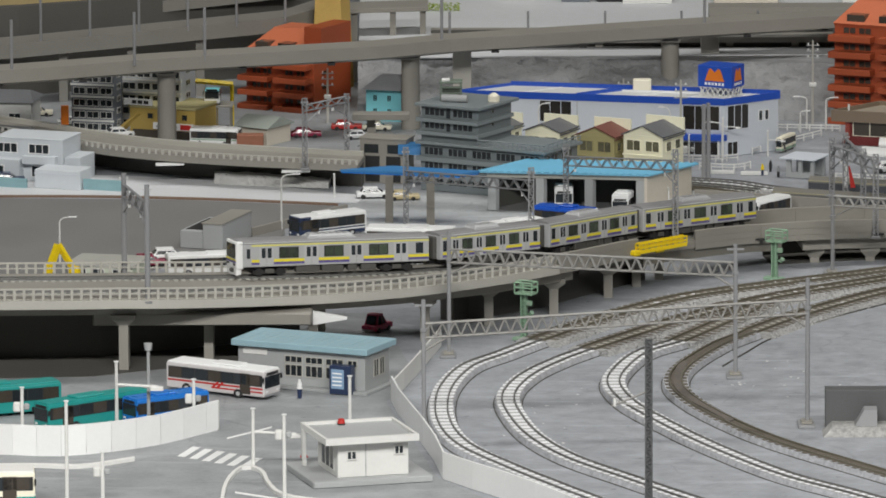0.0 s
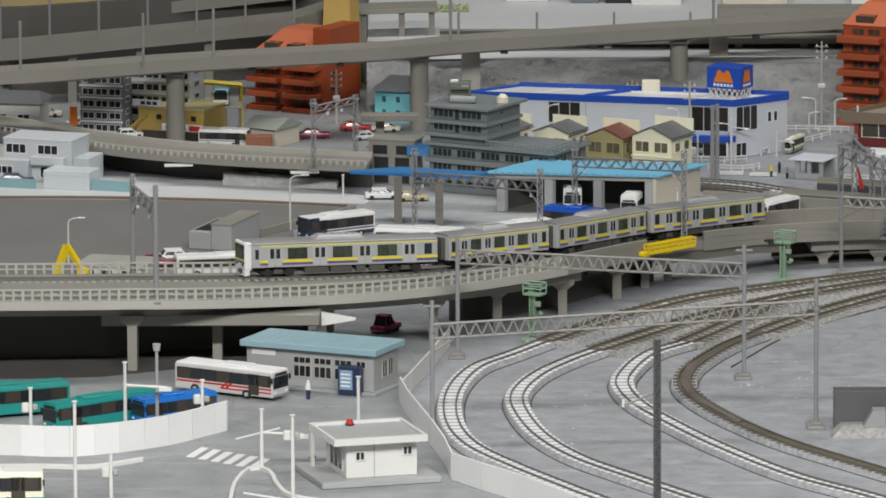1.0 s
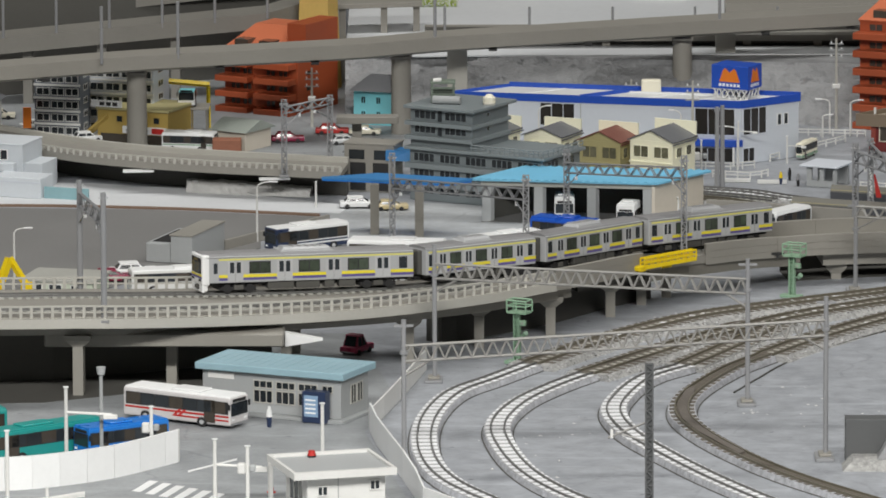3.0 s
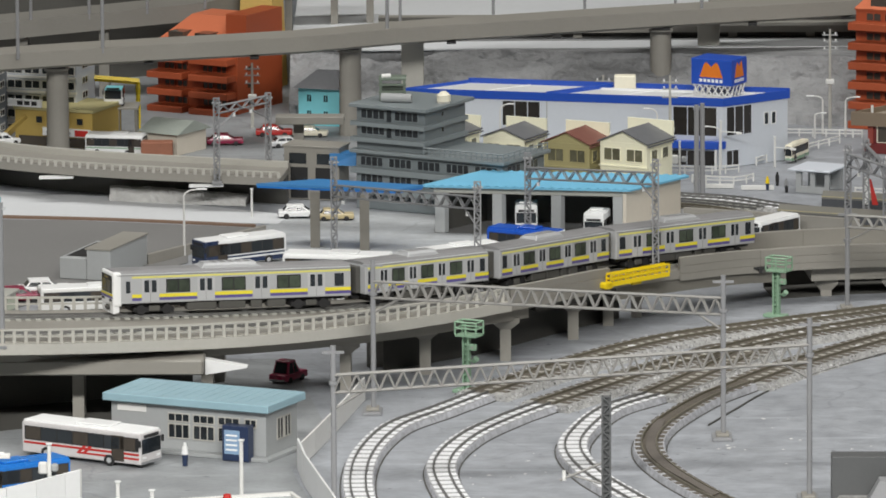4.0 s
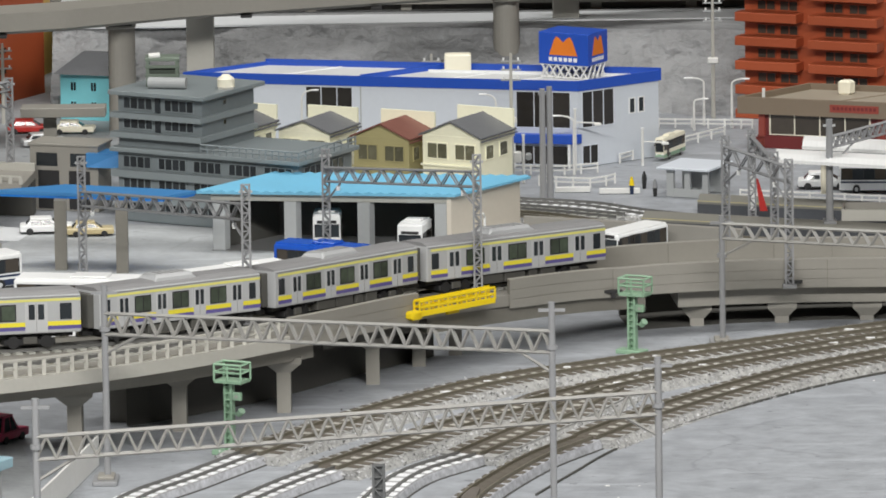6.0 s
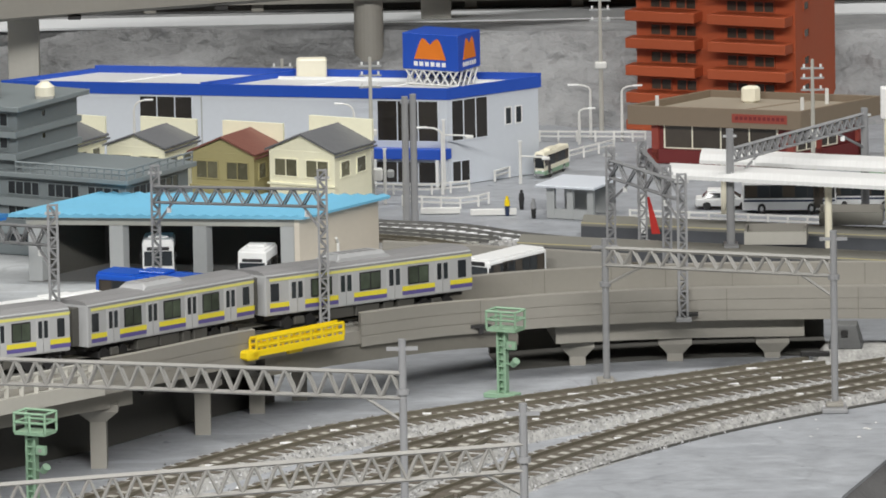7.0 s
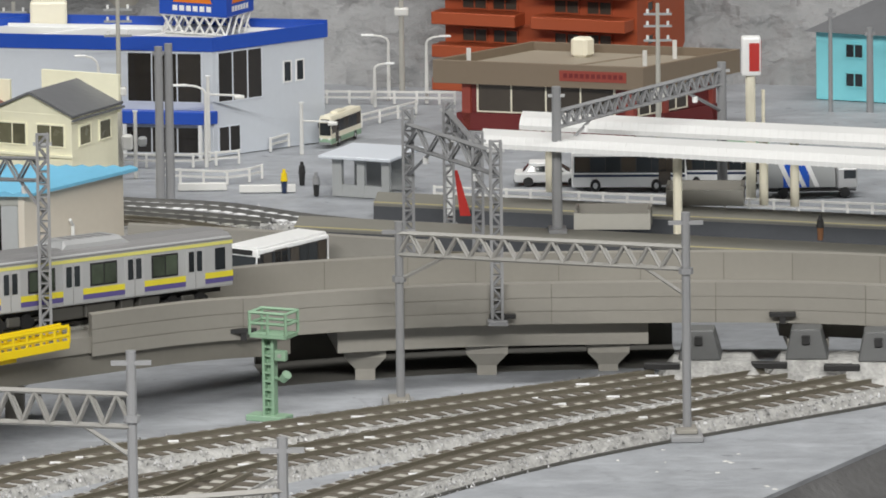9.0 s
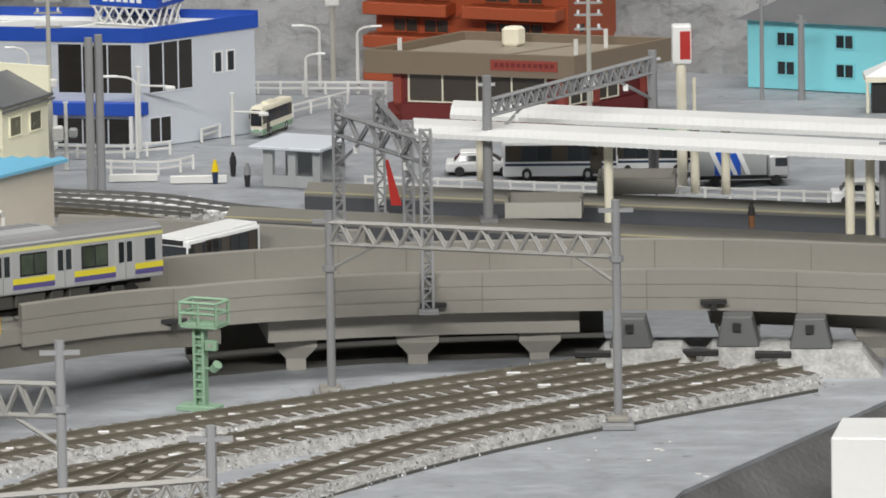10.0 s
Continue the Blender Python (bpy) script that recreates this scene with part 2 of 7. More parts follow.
def part(name, bm, material, parent, label=""):
    root = parent
    while root.parent:
        root = root.parent
    (ux, uy), (vx, vy), s = FRAMES[root]
    for v in bm.verts:
        x, y, z = v.co
        v.co = spot(x, y, z) if root in DRAWN and y > 100 else ((x * ux + y * vx) * C, (x * uy + y * vy) * C, z * s * C)
    bmesh.ops.recalc_face_normals(bm, faces=bm.faces)
    me = bpy.data.meshes.new(name)
    bm.to_mesh(me)
    bm.free()
    me.materials.append(material)
    ob = new(name, me)
    ob.parent = parent
    return tagged(ob, label)

def lone(name, bm, material, label="", category="", group="", kind="", x=0, y=0, z=0, axes=None):
    drawn = x == 0 and y == 0
    axes = frame_axes(x, y, axes) if drawn else sized(y, frame_axes(x, y, axes))
    (ux, uy), (vx, vy), s = axes
    for v in bm.verts:
        px, py, pz = v.co
        v.co = spot(px, py, pz) if drawn else ((px * ux + py * vx) * C, (px * uy + py * vy) * C, pz * s * C)
    bmesh.ops.recalc_face_normals(bm, faces=bm.faces)
    me = bpy.data.meshes.new(name)
    bm.to_mesh(me)
    bm.free()
    me.materials.append(material)
    ob = new(name, me)
    ob.location = (0, 0, 0) if drawn else spot(x, y, z)
    FRAMES[ob] = axes
    return tagged(ob, label, category, group, kind)

def box(x0, x1, y0, y1, z0, z1, bev=0.0, bm=None, seg=1):
    bm = bm or bmesh.new()
    vs = [bm.verts.new((x, y, z)) for z in (z0, z1) for x, y in ((x0, y0), (x1, y0), (x1, y1), (x0, y1))]
    fs = [bm.faces.new([vs[i] for i in f]) for f in ((3, 2, 1, 0), (4, 5, 6, 7), (0, 1, 5, 4), (1, 2, 6, 5), (2, 3, 7, 6), (3, 0, 4, 7))]
    if bev:
        es = list({e for f in fs for e in f.edges})
        bmesh.ops.bevel(bm, geom=es, offset=bev, segments=seg, affect="EDGES", profile=0.6)
    return bm

def prism(pts, z0, z1, bm=None, bev=0.0, top=None):
    """An upright solid over a plan; top gives other plan points for its upper end."""
    bm = bm or bmesh.new()
    lo = [bm.verts.new((p[0], p[1], z0)) for p in pts]
    hi = [bm.verts.new((p[0], p[1], z1)) for p in (top or pts)]
    fs = [bm.faces.new(lo[::-1]), bm.faces.new(hi)]
    for i in range(len(pts)):
        j = (i + 1) % len(pts)
        fs.append(bm.faces.new((lo[i], lo[j], hi[j], hi[i])))
    if bev:
        bmesh.ops.bevel(bm, geom=list({e for f in fs for e in f.edges}), offset=bev, segments=1, affect="EDGES")
    return bm

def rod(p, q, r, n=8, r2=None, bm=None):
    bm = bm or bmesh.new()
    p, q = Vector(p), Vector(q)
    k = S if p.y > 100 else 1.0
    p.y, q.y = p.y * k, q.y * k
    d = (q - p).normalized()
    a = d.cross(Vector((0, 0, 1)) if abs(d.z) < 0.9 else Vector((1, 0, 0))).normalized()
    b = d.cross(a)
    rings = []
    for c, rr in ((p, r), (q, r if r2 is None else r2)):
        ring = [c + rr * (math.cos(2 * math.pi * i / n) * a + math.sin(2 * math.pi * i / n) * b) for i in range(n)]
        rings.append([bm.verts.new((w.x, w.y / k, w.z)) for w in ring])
    bm.faces.new(rings[0][::-1])
    bm.faces.new(rings[1])
    for i in range(n):
        bm.faces.new((rings[0][i], rings[0][(i + 1) % n], rings[1][(i + 1) % n], rings[1][i]))
    return bm

def bar(p, q, w, h=None, bm=None):
    """A square bar from p to q."""
    return rod(p, q, w * 0.7071, 4, None, bm)

def spline(pts, step=0.8):
    """Points at even steps along a smooth curve through pts."""
    pts = [Vector(p) for p in pts]
    ext = [2 * pts[0] - pts[1]] + pts + [2 * pts[-1] - pts[-2]]
    out = []
    for i in range(1, len(ext) - 2):
        a, b, c, d = ext[i - 1 : i + 3]
        n = max(2, int((c - b).length / step * 3))
        for k in range(n):
            t = k / n
            out.append(0.5 * (2 * b + (c - a) * t + (2 * a - 5 * b + 4 * c - d) * t * t + (3 * b - a - 3 * c + d) * t ** 3))
    out.append(pts[-1])
    run, even = 0.0, [out[0]]
    for p, q in zip(out, out[1:]):
        gap = (q - p).length
        while gap and run + gap >= step:
            f = (step - run) / gap
            p = p + (q - p) * f
            gap = (q - p).length
            run = 0.0
            even.append(p.copy())
        run += gap
    if (even[-1] - out[-1]).length > step * 0.3:
        even.append(out[-1])
    return even

def sides(path):
    """The level sideways direction (to the left of the way) at each point of a path."""
    out = []
    for i in range(len(path)):
        d = path[min(i + 1, len(path) - 1)] - path[max(i - 1, 0)]
        out.append(Vector((-d.y, d.x, 0)).normalized())
    return out

def sweep(path, prof, bm=None, wid=None):
    """A closed profile of (to the left, up) carried along a path; wid scales the sideways part at each point."""
    bm = bm or bmesh.new()
    sd = sides(path)
    rings = [[bm.verts.new(p + s * o * (wid[i] if wid else 1) + Vector((0, 0, z))) for o, z in prof] for i, (p, s) in enumerate(zip(path, sd))]
    for a, b in zip(rings, rings[1:]):
        for i in range(len(prof)):
            j = (i + 1) % len(prof)
            bm.faces.new((a[i], a[j], b[j], b[i]))
    bm.faces.new(rings[0][::-1])
    bm.faces.new(rings[-1])
    return bm

def rect(o0, o1, z0, z1):
    return [(o0, z0), (o1, z0), (o1, z1), (o0, z1)]

def windows(parent, face, spots, w, h, at, glass=GLASS, frame_mat=WHITE, bars=1, deep=0.05, name="window"):
    """Framed windows on a wall plane. face: f (y = at, towards -y), r (x = at, towards +x), l (x = at, towards -x). spots: (along, z) of lower left corners."""
    for a, z in spots:
        def blk(a0, a1, z0, z1, d0, d1, bm):
            if face == "f":
                return box(a0, a1, at - d1, at - d0, z0, z1, 0, bm)
            if face == "r":
                return box(at + d0, at + d1, a0, a1, z0, z1, 0, bm)
            return box(at - d1, at - d0, a0, a1, z0, z1, 0, bm)
        t = min(0.06, 0.09 * min(w, h) + 0.01)
        us = [a, a + t]
        for i in range(bars):
            c = a + w * (i + 1) / (bars + 1)
            us += [c - t * 0.4, c + t * 0.4]
        us += [a + w - t, a + w]
        zs = [z, z + t, z + h - t, z + h]
        solid = lambda i, k: 0 <= i < len(us) - 1 and 0 <= k < 3 and not (k == 1 and i % 2)
        at_depth = lambda u, v, d: (u, at - d, v) if face == "f" else ((at + d, u, v) if face == "r" else (at - d, u, v))
        fr = bmesh.new()
        grid = [[[fr.verts.new(at_depth(u, v, d)) for v in zs] for u in us] for d in (0.0, deep)]
        for i in range(len(us) - 1):
            for k in range(3):
                ring = ((i, k), (i + 1, k), (i + 1, k + 1), (i, k + 1))
                if solid(i, k):
                    for g in grid:
                        fr.faces.new([g[p][q] for p, q in ring])
                    for n, (di, dk) in enumerate(((0, -1), (1, 0), (0, 1), (-1, 0))):
                        if not solid(i + di, k + dk):
                            (p, q), (r, s) = ring[n], ring[(n + 1) % 4]
                            fr.faces.new((grid[0][p][q], grid[0][r][s], grid[1][r][s], grid[1][p][q]))
        f = part(name, fr, frame_mat, parent)
        for i in range(bars + 1):
            part("pane", blk(us[2 * i + 1], us[2 * i + 2], z + t, z + h - t, 0.0, deep * 0.4, bmesh.new()), glass, f)

def stones_material():
    m = mk("ballast_stones", (0.4, 0.4, 0.4), 0.8, 0.2)
    n, l = m.node_tree.nodes, m.node_tree.links
    geo, ramp = n.new("ShaderNodeNewGeometry"), n.new("ShaderNodeValToRGB")
    ramp.color_ramp.elements[0].color, ramp.color_ramp.elements[1].color = (0.13, 0.13, 0.125, 1), (0.72, 0.72, 0.74, 1)
    l.new(geo.outputs["Random Per Island"], ramp.inputs[0])
    l.new(ramp.outputs[0], n["Principled BSDF"].inputs["Base Color"])
    return m
STONES = stones_material()

# ---- hall and table ----
def hall(name, x0, x1, y0, y1, z0, z1, material, label, category):
    lone(name, box(x0, x1, y0, y1, z0 / ZS, z1 / ZS), material, label, category, kind="structure", y=200)
hall("hall_floor", -250, 270, -760, 270, -90, -86, HALLF, "grey carpet floor of the exhibition hall", "floor")
hall("wall_south", -250, 270, -764, -760, -86, 186, HALLW, "plain painted hall wall", "wall")
hall("wall_north", -250, 270, 270, 274, -86, 186, HALLW, "plain painted hall wall", "wall")
hall("wall_west", -254, -250, -760, 270, -86, 186, HALLW, "plain painted hall wall", "wall")
hall("wall_east", 270, 274, -760, 270, -86, 186, HALLW, "plain painted hall wall", "wall")
hall("ceiling", -250, 270, -760, 270, 186, 190, HALLW, "plain pale hall ceiling", "ceiling")
TABLE = [(-90, 140), (24, 140), (31, 176), (34.4, 185.8), (36.6, 189.2), (44.7, 196.2), (60, 207), (110, 215), (110, 300), (-90, 300)]
gb = prism(TABLE, -4, 0)
lone("ground", gb, GROUND, "pale grey painted baseboard of the model layout", "ground", kind="structure")
lone("table_skirt", prism([(-90, 139), (25, 139), (32, 175), (35.4, 184.8), (37.6, 188.2), (45.7, 195.2), (61, 206), (111, 214), (111, 301), (-90, 301)], -89, -4.1), CONCD, "dark skirt under the layout table", "table", kind="structure")
lone("lower_board", prism([(26, 139), (33.5, 176), (37, 185), (39.2, 188.2), (47, 194.9), (62, 205), (140, 212), (140, 139)], -3.2, -2.4), LOT, "dark grey lower board beside the layout edge", "ground", kind="structure")
slope = bmesh.new()
ed, ou = TABLE[1:8], [(26, 139.5), (33, 175.5), (36.6, 185), (38.8, 188.3), (46.6, 195), (61.8, 205.6), (111, 213.2)]
vs = [(slope.verts.new((*a, -0.15)), slope.verts.new((*b, -2.3)), slope.verts.new((*a, -2.35))) for a, b in zip(ed, ou)]
for a, b in zip(vs, vs[1:]):
    slope.faces.new((a[0], b[0], b[1], a[1]))
    slope.faces.new((a[1], b[1], b[2], a[2]))
    slope.faces.new((a[2], b[2], b[0], a[0]))
lone("edge_ridge", sweep([Vector((p[0] - 0.5, p[1] + 0.4, -1.9)) for p in ou], rect(-0.12, 0.12, 0, 0.18)), CONCL, "pale ridge along the board edge", "edging", kind="structure")
lone("board_edge", slope, EDGE_ROCK, "rough dark grey sloping edge of the baseboard", "ground", kind="structure")

lone("plaza", prism([(-70, 150), (2, 150), (2.5, 161), (-1.2, 164.4), (-2.9, 169.3), (-4.6, 174.2), (-3.2, 180), (-6, 190), (-70, 190)], 0.004, 0.03), PLAZA, "grey asphalt of the bus terminal", "pavement", kind="structure")
lone("parking_lot", prism([(-70, 197), (-23.5, 197.6), (-13.4, 205.2), (-13.5, 207.2), (-9.1, 211.6), (-20.7, 213.6), (-35, 214.9), (-70, 216)], 0.004, 0.06), LOT, "empty dark asphalt parking lot", "pavement", kind="structure")
lone("lot_kerb", sweep(spline([(-70, 216.2, 0), (-35, 215.1, 0), (-20.7, 213.8, 0), (-9.1, 211.8, 0)], 2), rect(0, 0.3, 0, 0.14)), mk("brown_kerb", (0.2, 0.13, 0.09), 0.7), "brown kerb along the parking lot", "kerb", kind="structure")
lone("back_road", prism([(-70, 217), (-35, 215.6), (-20.7, 214.3), (-7.6, 212.3), (-6.5, 214), (-18, 218), (-25, 219.4), (-36, 220.5), (-70, 222)], 0.004, 0.05), ROADP, "pale grey road behind the parking lot", "road", kind="structure")
lone("depot_yard", prism([(-22, 197.2), (-6, 194), (14, 199), (18, 205), (17.7, 211), (-5, 215), (-8.6, 211.8), (-13, 206.8), (-12.9, 204.9)], 0.004, 0.04), YARD, "grey asphalt yard of the bus depot", "pavement", kind="structure")
lone("town_street", prism([(-70, 224), (-40, 226), (-15, 223), (-6, 220), (-3, 226), (-6, 242), (-40, 250), (-70, 252)], 0.004, 0.04), PLAZA, "grey asphalt street between town buildings", "road", kind="structure")

# ---- the carved hillside at the back ----
def hillside():
    bm = bmesh.new()
    nx, ny = 190, 26
    grid = []
    for j in range(ny):
        row = []
        f = j / (ny - 1)
        for i in range(nx):
            x = -8 + 80 * i / (nx - 1)
            top = float(np.interp(x, [-8, 0, 24, 46, 72], [234.8, 234.2, 232.3, 231.4, 230.0]))
            y = top - 2.4 * (1 - f) ** 1.2 + (0.5 * noise.noise((x * 0.22, f * 2.5, 11)) + 0.3 * noise.noise((x * 0.6, f * 5, 4))) * (1 - 0.7 * f)
            z = 4.5 * f + 0.16 * noise.noise((x * 2.1, f * 16, 2)) * (1 if 0 < j < ny - 1 else 0) + (0.5 * noise.noise((x * 0.3, f * 4, 0)) + 0.25 * noise.noise((x * 0.8, f * 9, 7))) * (1 if 0 < j < ny - 2 else 0.15)
            row.append(bm.verts.new((x, y, max(0, z) if j else -0.1)))
        grid.append(row)
    grid.append([bm.verts.new((v.co.x, v.co.y + 4.5, 4.45)) for v in grid[-1]])
    for a, b in zip(grid, grid[1:]):
        for i in range(nx - 1):
            bm.faces.new((a[i], a[i + 1], b[i + 1], b[i]))
    bmesh.ops.triangulate(bm, faces=bm.faces)
    return bm
lone("hillside", hillside(), ROCK, "rough grey carved plaster hillside behind the town", "hillside", kind="structure")

# ---- the curved viaduct ----
def zdeck(x):
    return float(np.interp(x, [-40, -22, 6, 22, 45, 70], [5.0, 4.8, 3.5, 2.1, 1.8, 1.7]))
EDGE = [(-42, 178.2), (-29.3, 178.5), (-20.3, 179.1), (-12, 180.6), (-5, 182.6), (1.4, 185.5), (6.8, 188.8), (11.8, 192.6), (16.3, 195.4), (21.4, 197.9), (27, 199.0), (33, 199.4), (40, 199.4), (47, 198.6), (62, 197.5)]
FRONT = spline([(x, y, 0) for x, y in EDGE], 0.55)
for p in FRONT:
    p.z = zdeck(p.x)
WID = [float(np.interp(p.x, [-20, -5, 2, 8, 16], [5.0, 4.8, 3.5, 2.8, 2.4])) for p in FRONT]
SD = sides(FRONT)
def along(o, dz, lo=-99, hi=99):
    """Points beside the front edge: o of the deck's width inwards, dz above its lower edge."""
    return [p + s * (w * o) + Vector((0, 0, dz)) for p, s, w in zip(FRONT, SD, WID) if lo <= p.x <= hi]
viaduct = thing("viaduct", 0, 0, 0, label="curved grey concrete railway viaduct on piers", category="viaduct")
def slab(o0, o1, z0, z1, lo=-99, hi=99):
    bm = bmesh.new()
    a = [along(o, z, lo, hi) for o, z in ((o0, z0), (o1, z0), (o1, z1), (o0, z1))]
    r = [[bm.verts.new(c[i]) for c in a] for i in range(len(a[0]))]
    for p, q in zip(r, r[1:]):
        for i in range(4):
            bm.faces.new((p[i], p[(i + 1) % 4], q[(i + 1) % 4], q[i]))
    bm.faces.new(r[0][::-1])
    bm.faces.new(r[-1])
    return bm
part("deck", slab(0.02, 0.98, 0.12, 0.68), CONC, viaduct)
part("fascia", slab(-0.03, 0.02, 0.0, 0.62, -99, 7.0), CONCL, viaduct, "pale edge beam under the railing")
part("girder", slab(0.2, 0.8, -0.85, 0.12, -99, 8), CONC, viaduct)
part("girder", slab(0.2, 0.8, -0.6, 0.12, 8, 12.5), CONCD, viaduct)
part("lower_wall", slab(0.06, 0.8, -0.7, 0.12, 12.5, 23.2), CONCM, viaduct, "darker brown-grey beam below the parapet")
part("girder", slab(0.15, 0.85, -0.9, 0.12, 24.2, 35.2), CONC, viaduct)
part("girder", slab(0.3, 0.85, -0.75, 0.12, 39.2, 62), CONC, viaduct)
# parapet panels, each with two shallow horizontal grooves
def parapet(pts, out):
    prof = []
    for z0, z1 in ((0.0, 0.44), (0.47, 0.92), (0.95, 1.45)):
        prof += [(0.0, z0), (0.0, z1), (0.014, z1), (0.014, z1 + 0.03)]
    prof = prof[:-2] + [(0.22, 1.45), (0.22, 0.0)]
    return sweep(pts, [(a * out, b) for a, b in prof])
def panel_run(o, xa, xb):
    """Points of the deck's edge between two places along it."""
    nearest = lambda q: min(range(len(FRONT)), key=lambda k: abs(FRONT[k].x - q))
    return along(o, 0)[nearest(xa) : nearest(xb) + 1]
for xa, xb in ((6.6, 12.2), (16.6, 21.7), (21.7, 26.9), (26.9, 32.0), (32.0, 37.2), (37.2, 42.4), (42.4, 47.6), (47.6, 52.8), (52.8, 60)):
    part("parapet_panel", parapet(panel_run(0.0, xa, xb), 1), CONC, viaduct)
for k in range(11):
    xa = -1.0 + 5.15 * k
    part("parapet_panel", sweep(panel_run(1.0, xa, xa + 5.15), rect(-0.22, 0, 0, 1.7 if xa > 14 else 1.45)), CONC, viaduct)
# dark joints between the panels
for o, inset, places in ((0.0, 0.0, [21.7, 26.9, 32.0, 37.2, 42.4, 47.6]), (1.0, -0.22, [19.6 + 2.575 * k for k in range(11)])):
    for q in places:
        p = panel_run(o, q, q)[0]
        y, h = p.y + inset, 1.45 if o == 0 else 1.7
        part("panel_joint", box(p.x - 0.013, p.x + 0.013, y - 0.008, y + 0.02, p.z + 0.02, p.z + h - 0.01), CONCM, viaduct)
# openwork railings on the left part
for o, lo, hi in ((0.0, -42, 6.6), (1.0, -42, -1.2)):
    base = along(o, 0.62, lo, hi)
    part("handrail", sweep(base, rect(-0.06, 0.06, 0.72, 0.82)), CONCL, viaduct)
    part("handrail", sweep(base, rect(-0.05, 0.05, 0.36, 0.43)), CONCL, viaduct)
    me = None
    for p in spline(base, 0.62):
        if me is None:
            ob = part("baluster", box(-0.09, 0.09, -0.05, 0.05, 0, 0.74), CONCL, viaduct)
            me = ob.data
        else:
            ob = new("baluster", me)
            ob.parent = viaduct
        ob.location = spot(*p)
# piers with flared heads
def pier(x, y, top, head=1.0, w=0.55):
    bm = prism([(x - w, y - 0.4), (x + w, y - 0.4), (x + w, y + 0.4), (x - w, y + 0.4)], 0, top - 0.75)
    prism([(x - w, y - 0.4), (x + w, y - 0.4), (x + w, y + 0.4), (x - w, y + 0.4)], top - 0.75, top - 0.3, bm, top=[(x - head, y - 0.5), (x + head, y - 0.5), (x + head, y + 0.5), (x - head, y + 0.5)])
    box(x - head, x + head, y - 0.5, y + 0.5, top - 0.3, top, 0, bm)
    part("pier", bm, CONC, viaduct)
for px, py, t in ((-34, 179.6, 4.1), (-22.1, 180.2, 3.95), (-16.7, 181.8, 3.8), (-9.9, 183.2, 3.5), (-2.5, 185.4, 3.1), (1.8, 188.0, 2.9), (6.3, 190.0, 2.7), (10.2, 193.2, 2.5), (12.3, 195.3, 2.4), (14.0, 196.6, 2.3), (25.6, 199.9, 1.15), (29.7, 200.2, 1.1), (33.8, 200.4, 1.0), (40.5, 200.4, 1.1), (45, 200, 1.1)):
    pier(px, py, t, 0.8 if px < 15 else 0.7, 0.31 if px < 15 else 0.33)
for px, py, t in ((-34, 183.4, 4.1), (-22.1, 184, 3.95), (-9.9, 187, 3.5), (-1.0, 189.2, 3.2)):
    pier(px, py, t, 0.8)
part("cross_beam", box(-24.2, -9.8, 180.2, 181.6, 3.0, 3.9, 0.1), CONC, viaduct)
# Dark sheet paints the shade on the ground below the deck.
part("dark_floor", prism([(-70, 178.3), (-29.5, 178.4), (-24, 178.7), (-19.5, 180.0), (-12.3, 181.9), (-11.2, 185.3), (-24, 182.2), (-70, 180.9)], 0.031, 0.05), CONCD, viaduct, "dark ground sheet imitating shade under the viaduct")
# Added dark wall: blocks rear light and darkens the space behind the piers.
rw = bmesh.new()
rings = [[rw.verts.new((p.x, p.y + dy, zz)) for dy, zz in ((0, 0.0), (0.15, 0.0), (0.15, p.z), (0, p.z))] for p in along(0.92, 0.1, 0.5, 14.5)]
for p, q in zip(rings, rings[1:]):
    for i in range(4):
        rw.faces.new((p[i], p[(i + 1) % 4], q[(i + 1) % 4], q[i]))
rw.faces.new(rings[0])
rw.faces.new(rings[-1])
part("rear_wall", rw, CONCD, viaduct, "dark wall added to shade the rear of the piers")
# A second added dark wall, for the shade behind the right piers.
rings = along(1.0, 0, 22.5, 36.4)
part("rear_wall", sweep([Vector((p.x, p.y + 0.35, 0.02)) for p in rings], rect(0, 0.2, 0, 1.35)), CONCD, viaduct, "dark wall added to shade the rear of the piers")
# The same painted ground shade, below the right part of the deck.
part("dark_floor", sweep([Vector((p.x, p.y, 0.02)) for p in along(0.3, 0, 22.5, 36.4)], rect(0, 2.0, 0, 0.02)), CONCD, viaduct, "dark ground sheet imitating shade under the viaduct")
wedge = box(-9.75, -7.5, 180.7, 181.1, 2.85, 3.75)
for v in wedge.verts:
    if v.co.x > -8:
        v.co.z = 3.25 + 0.05 * (v.co.z > 3)
part("white_beam_end", wedge, WHITE, viaduct, "white pointed end of the cross beam")
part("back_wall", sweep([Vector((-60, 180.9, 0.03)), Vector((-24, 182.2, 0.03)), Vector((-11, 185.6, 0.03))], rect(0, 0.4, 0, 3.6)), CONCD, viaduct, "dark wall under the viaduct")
# T-shaped mast brackets along the parapet
for tx in (21.4, 29.95, 39.7):
    i = min(range(len(FRONT)), key=lambda k: abs(FRONT[k].x - tx))
    q = FRONT[i]
    bm = box(q.x - 0.43, q.x + 0.43, q.y - 0.16, q.y - 0.02, q.z + 0.28, q.z + 0.42)
    box(q.x - 0.1, q.x + 0.1, q.y - 0.14, q.y - 0.02, q.z + 0.02, q.z + 0.28, 0, bm)
    part("bracket", bm, BLACK, viaduct)

# ---- tracks ----
def tie_places(path, gap=0.555):
    """Points and directions at even steps of the plan along a track, with the true length of each step."""
    fine, left, out = spline(path, 0.06), 0.0, []
    for a, b in zip(fine, fine[1:]):
        d = b - a
        flat = math.hypot(d.x, d.y / S)
        left += flat
        if left >= gap:
            left -= gap
            out.append((b, d.normalized(), gap * d.length / flat))
    return out

